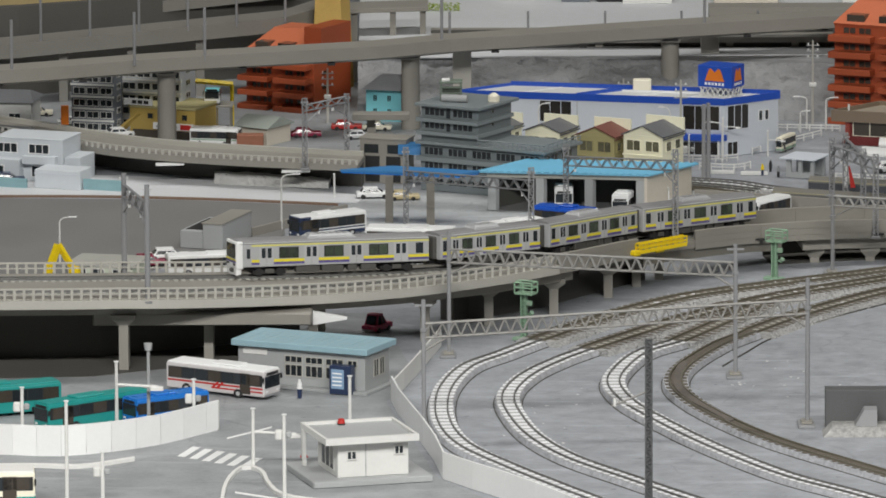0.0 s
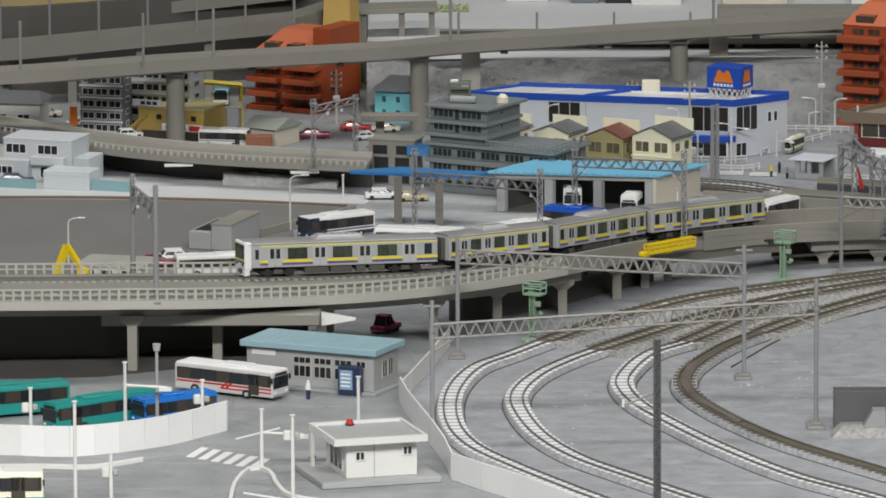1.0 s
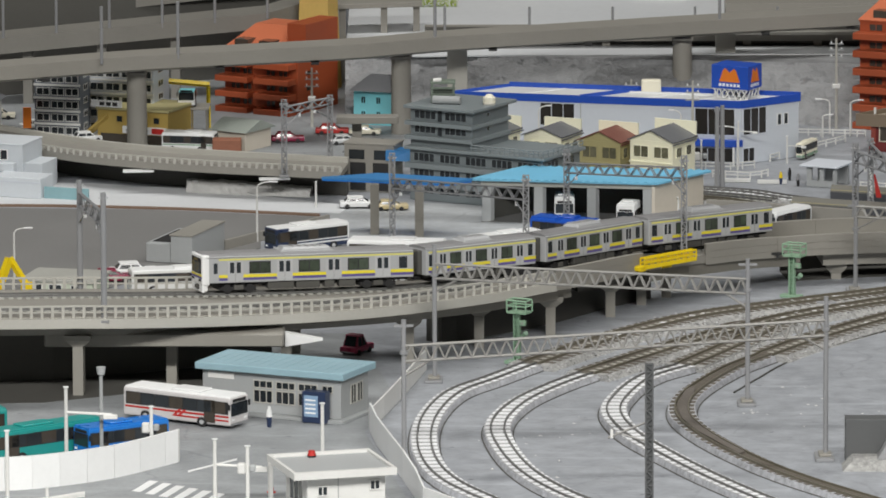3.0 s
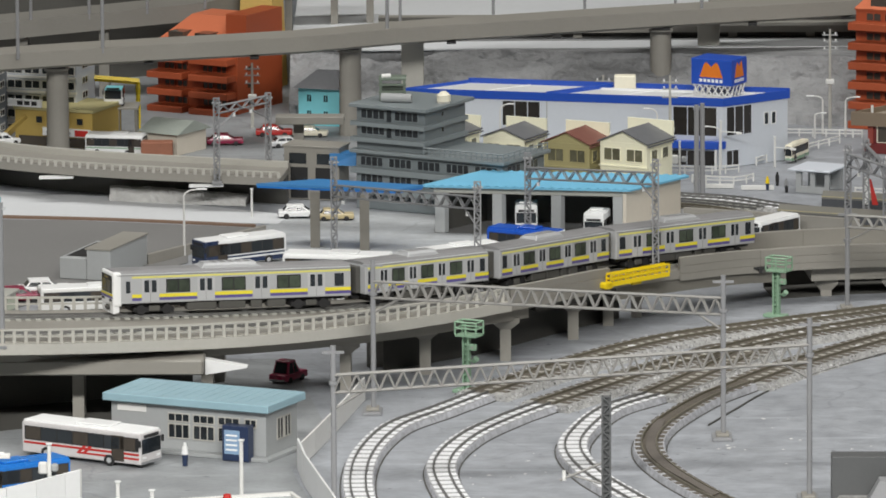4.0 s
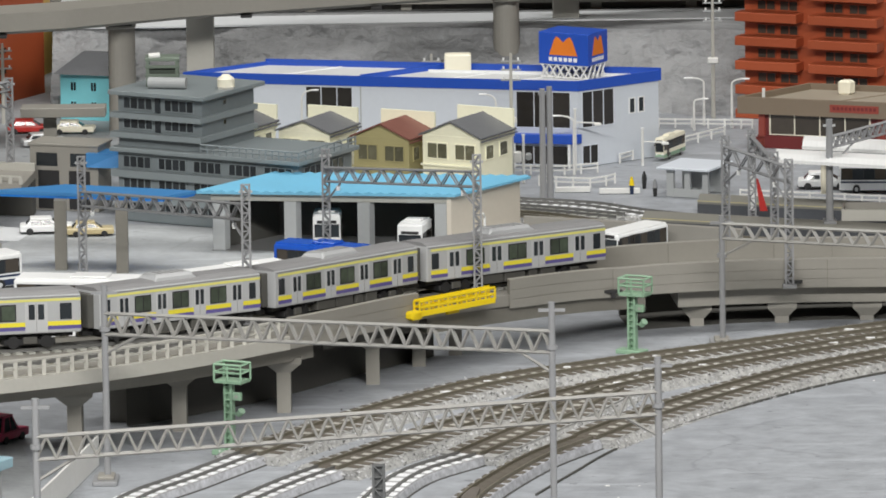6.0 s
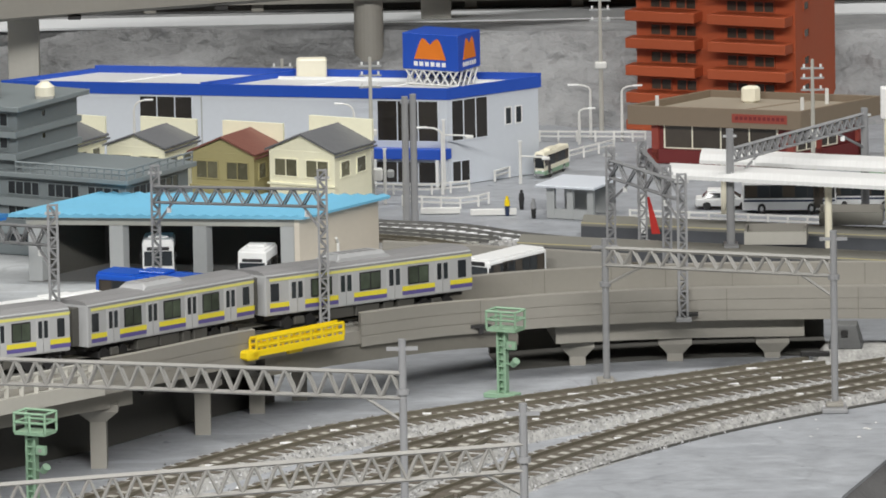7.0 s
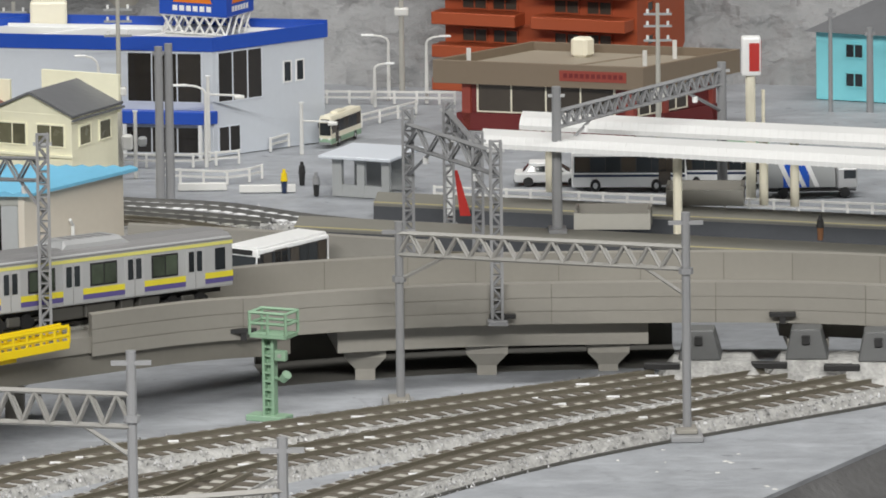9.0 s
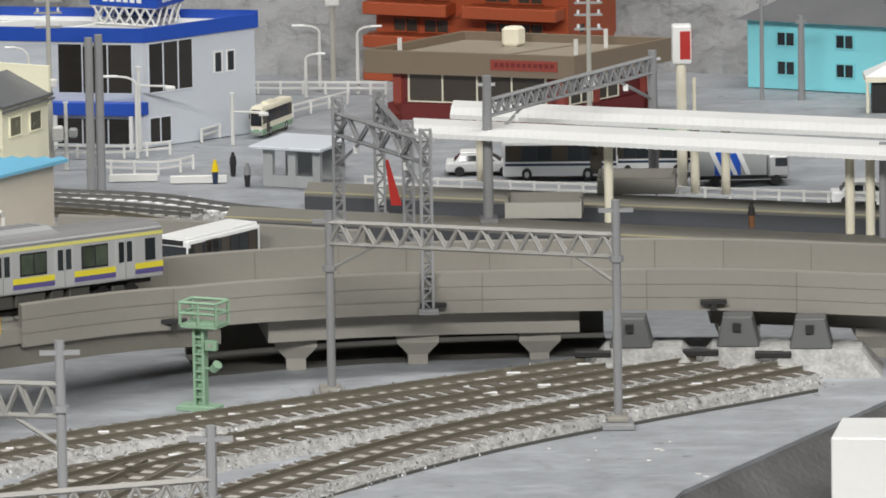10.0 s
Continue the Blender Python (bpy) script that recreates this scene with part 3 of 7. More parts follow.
def sleepers(parent, path, mat, most, half=0.78):
    me, rest = None, bmesh.new()
    for i, (p, d, gap) in enumerate(tie_places(path)):
        if i < most:
            if me is None:
                ob = part("sleeper", box(-0.12, 0.12, -half, half, 0, 0.12), mat, parent)
                me = ob.data
            else:
                ob = new("sleeper", me)
                ob.parent = parent
            ob.location = (p.x * C, p.y * C, (p.z + 0.34) * ZS * C)
            ob.rotation_euler = (0, 0, math.atan2(d.y, d.x))
            ob.scale = (gap * 0.27 / 0.12, 1, 1)
        else:
            s = Vector((-d.y, d.x, 0)).normalized() * half
            e, q = d * gap * 0.26, p + Vector((0, 0, 0.34))
            prism([q - e - s, q + e - s, q + e + s, q - e + s], q.z, q.z + 0.12, rest)
    if rest.verts:
        tagged(part("sleeper_run", rest, mat, parent), kind="stuff")
    else:
        rest.free()

def track(pts, ballast, sleeper, label, w=1.3, step=0.5, most=200, bed=True, gauge=0.42, z=0.0, half=0.78):
    tr = thing("track", 0, 0, 0, label=label, category="railway track", group="yard tracks", true_axes=((1, 0), (0, 1), ZS))
    DRAWN.discard(tr)
    tr.location = (0, 0, 0)
    path = [spot(p[0], p[1], p[2] if len(p) > 2 else z) / C for p in pts]
    path = spline([(p.x, p.y, p.z / ZS) for p in path], step)
    if bed:
        e = 0.1 if ballast is BALLW else 0.3
        part("ballast_bed", sweep(path, [(-w, 0), (w, 0), (w - e, 0.38), (-w + e, 0.38)]), ballast, tr)
        if ballast is BALLW:
            # Dark strip marks the roadbed's edge and paints its shadow line.
            part("base_strip", sweep(path, rect(-w - 0.06, w + 0.06, 0, 0.05)), CONCD, tr, "dark strip for the edge and shadow line of the roadbed")
    sleepers(tr, path, sleeper, most, half)
    for g in (-gauge, gauge):
        k = 0.036 if sleeper is SLEEPW else 0.045
        part("rail", sweep(path, [(g - 0.06, 0.44), (g + 0.06, 0.44), (g + k, 0.5), (g + k, 0.6), (g - k, 0.6), (g - k, 0.5)]), RAIL if sleeper is SLEEPB else RAILG, tr)
    if sleeper is SLEEPW:
        part("gap_fill", sweep(path, rect(-half - 0.02, half + 0.02, 0.36, 0.43)), GAPG, tr, "grey fill between the sleepers")
    if sleeper is SLEEPB:
        part("brown_fill", sweep(path, rect(-gauge + 0.07, gauge - 0.07, 0.36, 0.45)), SLEEPB, tr, "brown grime between the rails")
        for g in (-1, 1):
            a, b = sorted((g * (gauge + 0.07), g * (half + 0.05)))
            part("dust_fill", sweep(path, rect(a, b, 0.36, 0.425)), ballast, tr, "pale dust between the sleeper ends")
    if ballast is BALLG and sleeper is SLEEPB:
        ds = bmesh.new()
        for m, d, gap in tie_places(path):
            s, e = Vector((-d.y, d.x, 0)).normalized() * 0.2, d * gap * 0.2
            prism([m - e - s, m + e - s, m + e + s, m - e + s], m.z + 0.45, m.z + 0.475, ds)
        tagged(part("pale_tie_mark", ds, CONCL, tr), kind="stuff")
    if ballast is BALLG:
        # loose stones over the bed and its shoulders
        rng, bm, sd = random.Random(int(path[0].x * 31)), bmesh.new(), sides(path)
        for p, s in zip(path, sd):
            for _ in range(int(w * 75)):
                o = rng.uniform(-w, w)
                h = 0.38 * min(1.0, (w - abs(o)) / 0.3) - (0.13 if abs(o) < half + 0.06 else 0.0)
                c = p + s * o + Vector((rng.uniform(-0.3, 0.3), rng.uniform(-0.15, 0.15), h))
                r = rng.uniform(0.05, 0.1)
                q = [bm.verts.new(c + Vector((rng.uniform(-1, 1), rng.uniform(-1, 1), rng.uniform(-0.5, 0.3))) * r) for _ in range(3)] + [bm.verts.new(c + Vector((0, 0, r)))]
                for f in ((0, 1, 2), (0, 1, 3), (1, 2, 3), (2, 0, 3)):
                    bm.faces.new([q[i] for i in f])
        tagged(part("ballast_stone", bm, STONES, tr), kind="stuff")
    return tr
TW = "curved track with white-dusted sleepers and ballast"
TB = "brown weathered track on pale grey ballast"
track([(12.5, 156.5), (8.7, 160.4), (6.5, 162.2), (3.2, 164.9), (0.4, 167.6), (-0.9, 170.6), (-1.0, 175.0), (0.3, 179.2), (2.7, 181.7), (5.0, 184.0)], BALLW, SLEEPW, TW, w=0.95)
track([(19, 157.3), (13.6, 161.1), (10.4, 163.4), (6.9, 166.0), (4.6, 168.8), (3.3, 172.1), (3.2, 175.0), (4.4, 178.0), (6.4, 180.5), (8.4, 182.4)], BALLW, SLEEPW, TW, w=0.95)
track([(28, 158.6), (23.7, 161.4), (19.5, 163.9), (15.3, 167.6), (12.2, 171.0), (10.7, 173.3), (9.9, 176.2), (10.3, 178.6), (11.9, 181.7), (14.4, 183.7)], BALLW, SLEEPW, TW, w=0.95)
track([(32, 159.5), (25.4, 164.0), (19.9, 167.7), (16.9, 170.4), (14.8, 173.3), (13.9, 176.2), (14.5, 179.2), (17.0, 183.0), (19.5, 185.4)], BALLW, SLEEPB, "tight curve of dark brown weathered track", w=0.95)
track([(5.0, 184.0), (8.6, 187.2), (12.3, 190.0), (16.3, 192.3), (22.0, 194.3), (28.7, 196.4), (35.4, 198.4)], BALLG, SLEEPB, TB, w=1.7, gauge=0.6, half=1.3)
track([(8.4, 182.4), (11.5, 185.0), (15.0, 187.8), (18.5, 190.0), (22.6, 192.3), (30.4, 195.4), (39.1, 198.4)], BALLG, SLEEPB, TB, w=1.7, gauge=0.6, half=1.3)
track([(14.4, 183.7), (16.4, 185.8), (18.6, 188.2), (21.0, 191.0)], BALLG, SLEEPB, "brown turnout track joining its neighbour", w=1.6, most=60, gauge=0.6, half=1.3)
track([(19.5, 185.4), (22.0, 187.6), (24.8, 189.7), (28.6, 192.2), (32.0, 193.9), (41.7, 197.8)], BALLG, SLEEPB, TB, w=1.7, gauge=0.6, half=1.3)
lone("board_edging", sweep(spline([(17.2, 180.2, 0), (18.8, 182.4, 0), (21.2, 185.4, 0), (26.2, 189.35, 0), (32.3, 192.85, 0), (42.4, 196.8, 0)], 0.6), rect(-0.03, 0.03, 0, 0.1)), CONCD, "thin dark edging strip along the outer track", "edging")
inner = bmesh.new()
sweep(spline([(14.6, 180.0, 0), (14.0, 176.2, 0), (14.9, 173.3, 0), (17, 170.4, 0)], 0.5), rect(-0.3, 0.3, 0.47, 0.52), inner)
lone("track_infill", inner, BALLD, "brown infill between the rails of the tight curve", "track infill", kind="structure")
# the line on the viaduct
OFFS = ([-30, -15, -5.6, 2.5, 8, 16, 60], [3.6, 3.6, 3.1, 2.0, 1.5, 1.25, 1.2])
def rail_line(off, lo=-42, hi=60):
    return [(p.x + s.x * off(p.x), p.y + s.y * off(p.x), p.z + 0.31) for p, s in list(zip(FRONT, SD))[::6] if lo < p.x < hi]
track(rail_line(lambda x: float(np.interp(x, *OFFS))), CONC, SLEEPG, "single track on the viaduct deck", w=0.9, most=120)
track(rail_line(lambda x: float(np.interp(x, [-40, -5, 5], [1.3, 1.2, 1.1])), -42, 5.5), CONC, SLEEPG, "second track on the viaduct deck ending at the junction", w=0.8, most=120)

# ---- vehicles ----
def bus(x, y, axes, body, roof, label, stripe=None, lower=None, L=7.2, W=1.66, H=2.05, z=0.05, group="parked buses", pod=True, glassy=True, front=None):
    t = thing("bus", x, y, z, axes, label, "bus", group)
    b = part("body", box(0, L, 0, W, 0.2, H - 0.1, 0.1, seg=2), body, t)
    part("roof", box(0.06, L - 0.06, 0.08, W - 0.08, H - 0.16, H, 0.06, seg=2), roof, t)
    if front:
        part("front_end", box(L - 1.1, L + 0.008, -0.008, W + 0.008, 0.2, H - 0.06, 0.09, seg=2), front, t)
    if lower:
        part("skirt", box(-0.012, L + 0.012, -0.012, W + 0.012, 0.22, 0.62, 0.05), lower, t)
    if stripe:
        for y0, y1 in ((-0.014, 0.0), (W, W + 0.014)):
            part("stripe", box(0.15, L - 0.1, y0, y1, 0.72, 0.84), stripe, t)
    if glassy:
        n = 7
        for y0, y1 in ((-0.012, 0.01), (W - 0.01, W + 0.012)):
            bd = part("window_band", box(0.18, L - 0.12, y0, y1, 0.93, 1.72), BLACK, t)
            e = -0.006 if y0 < 0 else 0.006
            for i in range(n):
                a = 0.25 + i * (L - 0.5) / n
                part("window", box(a, a + (L - 0.5) / n - 0.06, y0 + e, y1 + e, 0.98, 1.68), GLASS if i % 3 else GLASSB, bd)
            part("door", box(L - 1.75, L - 1.0, y0 - abs(e), y1 + abs(e), 0.32, 1.75), GLASSB, t)
        part("windscreen", box(L - 0.02, L + 0.016, 0.1, W - 0.1, 0.8, 1.62), GLASS, t)
        part("destination_panel", box(L - 0.02, L + 0.014, 0.25, W - 0.25, 1.66, 1.86), BLACK, t)
        part("bumper", box(L - 0.02, L + 0.03, 0.06, W - 0.06, 0.22, 0.36), STEEL, t)
        for my in (-0.12, W + 0.02):
            part("mirror", box(L - 0.05, L + 0.05, my, my + 0.1, 1.25, 1.6), BLACK, t)
        part("rear_window", box(-0.016, 0.02, 0.2, W - 0.2, 1.1, 1.6), GLASS, t)
        for ly in (0.16, W - 0.42):
            part("headlight", box(L, L + 0.02, ly, ly + 0.26, 0.5, 0.64), WHITE, t)
    for wx in (min(1.5, L * 0.22), max(L - 1.9, L * 0.6)):
        for wy in (-0.02, W - 0.16):
            w = part("wheel", rod((wx, wy, 0.3), (wx, wy + 0.18, 0.3), 0.32, 14), BLACK, t)
            part("hub", rod((wx, wy - 0.015 if wy < 0 else wy + 0.18, 0.3), (wx, wy if wy < 0 else wy + 0.195, 0.3), 0.15, 10), SILVER, w)
    if pod:
        part("roof_unit", box(L * 0.42, L * 0.7, 0.3, W - 0.3, H - 0.02, H + 0.13, 0.05), roof, t)
    return t

def car(x, y, axes, body, label, L=2.9, W=1.12, H=0.95, z=0.05, group="parked cars"):
    t = thing("car", x, y, z, axes, label, "car", group)
    part("body", box(0, L, 0, W, 0.14, 0.56, 0.1, seg=2), body, t)
    part("cabin", prism([(0.35, 0.06), (L - 0.75, 0.06), (L - 0.75, W - 0.06), (0.35, W - 0.06)], 0.54, H - 0.07, top=[(0.6, 0.14), (L - 1.2, 0.14), (L - 1.2, W - 0.14), (0.6, W - 0.14)]), body, t)
    m = (L - 0.4) / 2
    for x0, x1, a0, a1 in ((0.5, m - 0.05, 0.66, m - 0.05), (m + 0.03, L - 0.95, m + 0.03, L - 1.28)):
        part("side_window", prism([(x0, 0.05), (x1, 0.05), (x1, W - 0.05), (x0, W - 0.05)], 0.58, H - 0.12, top=[(a0, 0.13), (a1, 0.13), (a1, W - 0.13), (a0, W - 0.13)]), GLASS, t)
    part("windscreen", prism([(L - 1.2, 0.16), (L - 0.73, 0.16), (L - 0.73, W - 0.16), (L - 1.2, W - 0.16)], 0.58, H - 0.1, top=[(L - 1.3, 0.2), (L - 1.17, 0.2), (L - 1.17, W - 0.2), (L - 1.3, W - 0.2)]), GLASS, t)
    part("rear_window", prism([(0.33, 0.18), (0.7, 0.18), (0.7, W - 0.18), (0.33, W - 0.18)], 0.6, H - 0.1, top=[(0.57, 0.22), (0.8, 0.22), (0.8, W - 0.22), (0.57, W - 0.22)]), GLASS, t)
    part("bumper", box(-0.03, L + 0.03, 0.06, W - 0.06, 0.14, 0.26, 0.03), STEEL, t)
    part("roof", box(0.56, L - 1.16, 0.11, W - 0.11, H - 0.08, H, 0.03), body, t)
    for wx in (0.55, L - 0.6):
        for wy in (-0.02, W - 0.12):
            part("wheel", rod((wx, wy, 0.18), (wx, wy + 0.14, 0.18), 0.2, 12), BLACK, t)
    for ly in (0.1, W - 0.3):
        part("headlight", box(L - 0.02, L + 0.012, ly, ly + 0.2, 0.34, 0.44), WHITE, t)
    return t

# the four-car train on the viaduct
def train_car(a, b, z0, z1, cab, group="train"):
    L, W = 13.0, 1.86
    U = (spot(*b, 0) - spot(*a, 0)).xy / C / L / near(a[1])
    n = Vector((-U.y, U.x)).normalized()
    t = thing("train_car", a[0], a[1], 0, None, "silver commuter train car with yellow and violet stripes", "train car", group, true_axes=((U.x, U.y), (n.x, n.y), ZS))
    def ramp(bm):
        for v in bm.verts:
            v.co.z = v.co.z * 1.07 - 0.12 + z0 + (z1 - z0) * v.co.x / L
        return bm
    h = W / 2
    part("body", ramp(box(0.04, L - 0.04, -h, h, 0.66, 2.3, 0.07, seg=2)), TRAINS, t)
    part("roof", ramp(sweep([Vector((0.06, 0, 0)), Vector((L - 0.06, 0, 0))], [(-h + 0.02, 2.24), (h - 0.02, 2.24), (h - 0.14, 2.38), (h - 0.45, 2.46), (-h + 0.45, 2.46), (-h + 0.14, 2.38)])), TRAING, t)
    for sgn in (-1, 1):
        part("gutter", ramp(box(0.1, L - 0.1, *sorted((sgn * (h - 0.05), sgn * (h + 0.02))), 2.2, 2.25)), TRAING, t)
    unit = sweep([Vector((L * 0.37, 0, 0)), Vector((L * 0.63, 0, 0))], [(-0.62, 2.42), (0.62, 2.42), (0.58, 2.56), (0.4, 2.68), (-0.4, 2.68), (-0.58, 2.56)])
    for v in unit.verts:
        if v.co.z > 2.5:
            v.co.x += 0.3 if v.co.x < L / 2 else -0.3
    au = part("roof_unit", ramp(unit), TRAINS, t, "pale air conditioner on the roof")
    for q in range(5):
        part("vent_slot", ramp(box(L * 0.43 + q * 0.45, L * 0.43 + q * 0.45 + 0.25, -0.3, 0.3, 2.67, 2.69)), TRAING, au)
    part("underframe", ramp(box(0.3, L - 0.3, -h + 0.35, h - 0.35, 0.46, 0.68)), BLACK, t)
    for q0, q1 in ((4.0, 5.6), (5.75, 7.2), (7.5, 8.1), (8.4, 9.4)):
        for sgn in (-1, 1):
            part("equipment_box", ramp(box(q0, q1, *sorted((sgn * 0.35, sgn * (h - 0.12))), 0.2, 0.62, 0.03)), CONCD, t)
    for q in (2.2, L - 2.2):
        bg = part("bogie", ramp(box(q - 1.1, q + 1.1, -h + 0.16, h - 0.16, 0.14, 0.4, 0.04)), BLACK, t)
        for wx in (q - 0.7, q + 0.7):
            part("wheel", ramp(rod((wx, -h + 0.14, 0.28), (wx, -h + 0.26, 0.28), 0.27, 12)), BLACK, bg)
        part("bolster", ramp(box(q - 0.3, q + 0.3, -h + 0.08, -h + 0.2, 0.2, 0.5, 0.03)), CONCD, bg)
    for sgn in (-1, 1):
        y0, y1 = sorted((sgn * h, sgn * (h + 0.014)))
        for za, zb, m, nm in ((0.98, 1.17, LEMON, "yellow_stripe"), (0.82, 0.975, PURPLE, "violet_stripe"), (2.05, 2.16, LEMONP, "upper_stripe")):
            part(nm, ramp(box(0.3 if not cab else 0.95, L - 0.06, y0, y1, za, zb)), m, t)
        yy0, yy1 = sorted((sgn * h, sgn * (h + 0.022)))
        at = lambda d: sorted((sgn * (h + d), sgn * (h + d + 0.014)))
        for k in range(4):
            c = 1.95 + k * 3.03
            dr = part("door", ramp(box(c - 0.48, c + 0.48, yy0, yy1, 0.72, 2.03)), SILVERD, t)
            for o in (-0.33, 0.07):
                part("door_window", ramp(box(c + o, c + o + 0.26, *at(0.02), 1.27, 1.93, 0.012)), GLASS, dr)
            part("door_seam", ramp(box(c - 0.01, c + 0.01, *at(0.02), 0.74, 2.0)), TRAING, dr)
            if k < 3:
                w = part("window", ramp(box(c + 0.86, c + 2.17, yy0, yy1, 1.22, 1.96, 0.02)), BLACK, t)
                for e in range(2):
                    part("pane", ramp(box(c + 0.92 + e * 0.63, c + 1.48 + e * 0.63, *at(0.02), 1.28, 1.9)), GLASST, w)
        for c in ((L - 0.95,) if cab else (0.35, L - 0.95)):
            part("end_window", ramp(box(c, c + 0.5, yy0, yy1, 1.24, 1.95, 0.02)), GLASS, t)
    if cab:
        # white shell with a black mask set in it, rounded at its corners
        part("cab_front", ramp(box(-0.08, 0.42, -h - 0.02, h + 0.02, 0.5, 2.4, 0.16, seg=3)), WHITE, t, "white plastic cab end")
        mask = part("cab_mask", ramp(box(-0.11, 0.02, -h + 0.16, h - 0.16, 1.22, 2.2, 0.06, seg=2)), BLACK, t, "black mask round the windscreen")
        for q in (-0.62, 0.03):
            part("windscreen", ramp(box(-0.12, -0.1, q, q + 0.58, 1.3, 1.95)), GLASS, mask)
        part("destination_panel", ramp(box(-0.12, -0.1, -0.3, 0.3, 2.0, 2.14)), GLASSB, mask)
        part("cab_stripe", ramp(box(-0.1, 0.0, -h + 0.1, h - 0.1, 1.08, 1.19)), LEMON, t)
        part("cab_stripe", ramp(box(-0.1, 0.0, -h + 0.1, h - 0.1, 0.94, 1.07)), PURPLE, t)
        for q in (-h + 0.2, h - 0.55):
            part("headlight", ramp(box(-0.105, 0.0, q, q + 0.35, 0.78, 0.9)), BLACK, t)
        for q0, q1 in ((-h + 0.06, -0.32), (0.32, h - 0.06)):
            part("skirt", ramp(box(-0.06, 0.3, q0, q1, 0.14, 0.56, 0.06)), WHITE, t)
        part("skirt_foot", ramp(box(-0.07, 0.1, -h + 0.06, h - 0.06, 0.1, 0.2, 0.03)), WHITE, t)
        part("coupler", ramp(box(-0.16, 0.4, -0.16, 0.16, 0.28, 0.52, 0.04)), CONCD, t)
        for sgn in (-1, 1):
            part("cab_window", ramp(box(0.62, 0.86, *sorted((sgn * h, sgn * (h + 0.02))), 1.25, 1.9, 0.01)), GLASS, t)
    else:
        part("gangway", ramp(box(-0.42, 0.06, -0.5, 0.5, 0.7, 2.2, 0.03)), CONCD, t, "dark bellows between the cars")
        part("coupler", ramp(box(-0.5, 0.35, -0.14, 0.14, 0.34, 0.54)), BLACK, t)
    return t

def on_line(x):
    i = min(range(len(FRONT)), key=lambda k: abs(FRONT[k].x - x))
    p, s = FRONT[i], SD[i]
    o = float(np.interp(x, *OFFS))
    return (p.x + s.x * o, p.y + s.y * o), p.z + 1.0
ENDS = [-14.75, -1.2, 6.0, 12.6, 21.3]
for k in range(4):
    (pa, za), (pb, zb) = on_line(ENDS[k] + 0.1), on_line(ENDS[k + 1] - 0.1)
    train_car(pa, pb, za, zb, k == 0)

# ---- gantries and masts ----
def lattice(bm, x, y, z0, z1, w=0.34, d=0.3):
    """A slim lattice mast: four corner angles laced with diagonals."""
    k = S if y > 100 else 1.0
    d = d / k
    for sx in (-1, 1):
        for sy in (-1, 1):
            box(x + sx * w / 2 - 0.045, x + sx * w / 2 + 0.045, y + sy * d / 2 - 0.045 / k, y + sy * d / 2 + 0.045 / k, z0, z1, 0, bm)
    n = max(3, int((z1 - z0) / 0.42))
    for i in range(n):
        a, b = z0 + (z1 - z0) * i / n, z0 + (z1 - z0) * (i + 1) / n
        s = 1 if i % 2 else -1
        for sy in (-1, 1):
            bar((x - s * w / 2, y + sy * d / 2, a), (x + s * w / 2, y + sy * d / 2, b), 0.06, None, bm)
        box(x - w / 2, x + w / 2, y - d / 2, y + d / 2, b - 0.04, b, 0, bm)
    return bm

def truss(p, q, hgt, wid=0.16, step=0.75, th=0.1):
    """A lattice beam from p to q: four chords and zigzag webs on both sides."""
    bm = bmesh.new()
    p, q = Vector(p), Vector(q)
    d = (q - p)
    s = Vector((-d.y * S, d.x, 0)).normalized() * wid / 2
    s.y /= S
    up = Vector((0, 0, hgt))
    n = max(4, int(d.length / step))
    for sd in (-1, 1):
        bar(p + sd * s, q + sd * s, th, None, bm)
        bar(p + sd * s + up, q + sd * s + up, th, None, bm)
        for i in range(n):
            a, b = p + d * i / n + sd * s, p + d * (i + 1) / n + sd * s
            m = (a + b) / 2 + up
            bar(a, m, th * 0.75, None, bm)
            bar(m, b, th * 0.75, None, bm)
    for i in range(0, n + 1, 2):
        a = p + d * i / n
        bar(a - s, a + s, th * 0.7, None, bm)
        bar(a - s + up, a + s + up, th * 0.7, None, bm)
    return bm

def yard_gantry(l, r, zl, zr, topl, topr, hgt=0.85, foot=True):
    t = thing("catenary_gantry", 0, 0, 0, label="grey lattice catenary gantry spanning yard tracks", category="gantry", group="catenary gantries")
    for (x, y), top in ((l, topl), (r, topr)):
        m = part("post", rod((x, y, 0.15), (x, y, top), 0.145, 10), STEEL, t)
        part("collar", rod((x, y, top - 2.1), (x, y, top - 1.9), 0.24, 10), STEEL, m)
        part("crossarm", box(x - 0.55, x + 0.55, y - 0.05, y + 0.05, top - 0.42, top - 0.3), STEEL, m)
        if foot:
            part("footing", box(x - 0.6, x + 0.45, y - 0.5, y + 0.4, 0, 0.2, 0.03), STEEL, m)
            part("base_plate", box(x - 0.4, x + 0.3, y - 0.3, y + 0.25, 0.2, 0.36, 0.03), CONC, m)
    part("beam", truss((*l, zl), (*r, zr), hgt), STEELW, t)
    for (x, y), z, e in ((l, zl, r), (r, zr, l)):
        d = (Vector((*e, 0)) - Vector((x, y, 0))).normalized() * 1.5
        part("knee_brace", bar((x, y, z - 0.9), (x + d.x, y + d.y, z + 0.05), 0.1), STEELW, t)
    return t
yard_gantry((-0.8, 182.2), (17.9, 178.5), 6.75, 7.1, 9.0, 9.35, 0.95)
yard_gantry((-2.1, 169.6), (21.7, 170.7), 6.5, 7.55, 9.05, 9.95, 0.95)
yard_gantry((26.6, 197.2), (35.5, 194.4), 5.35, 5.75, 6.5, 7.7, 0.75)

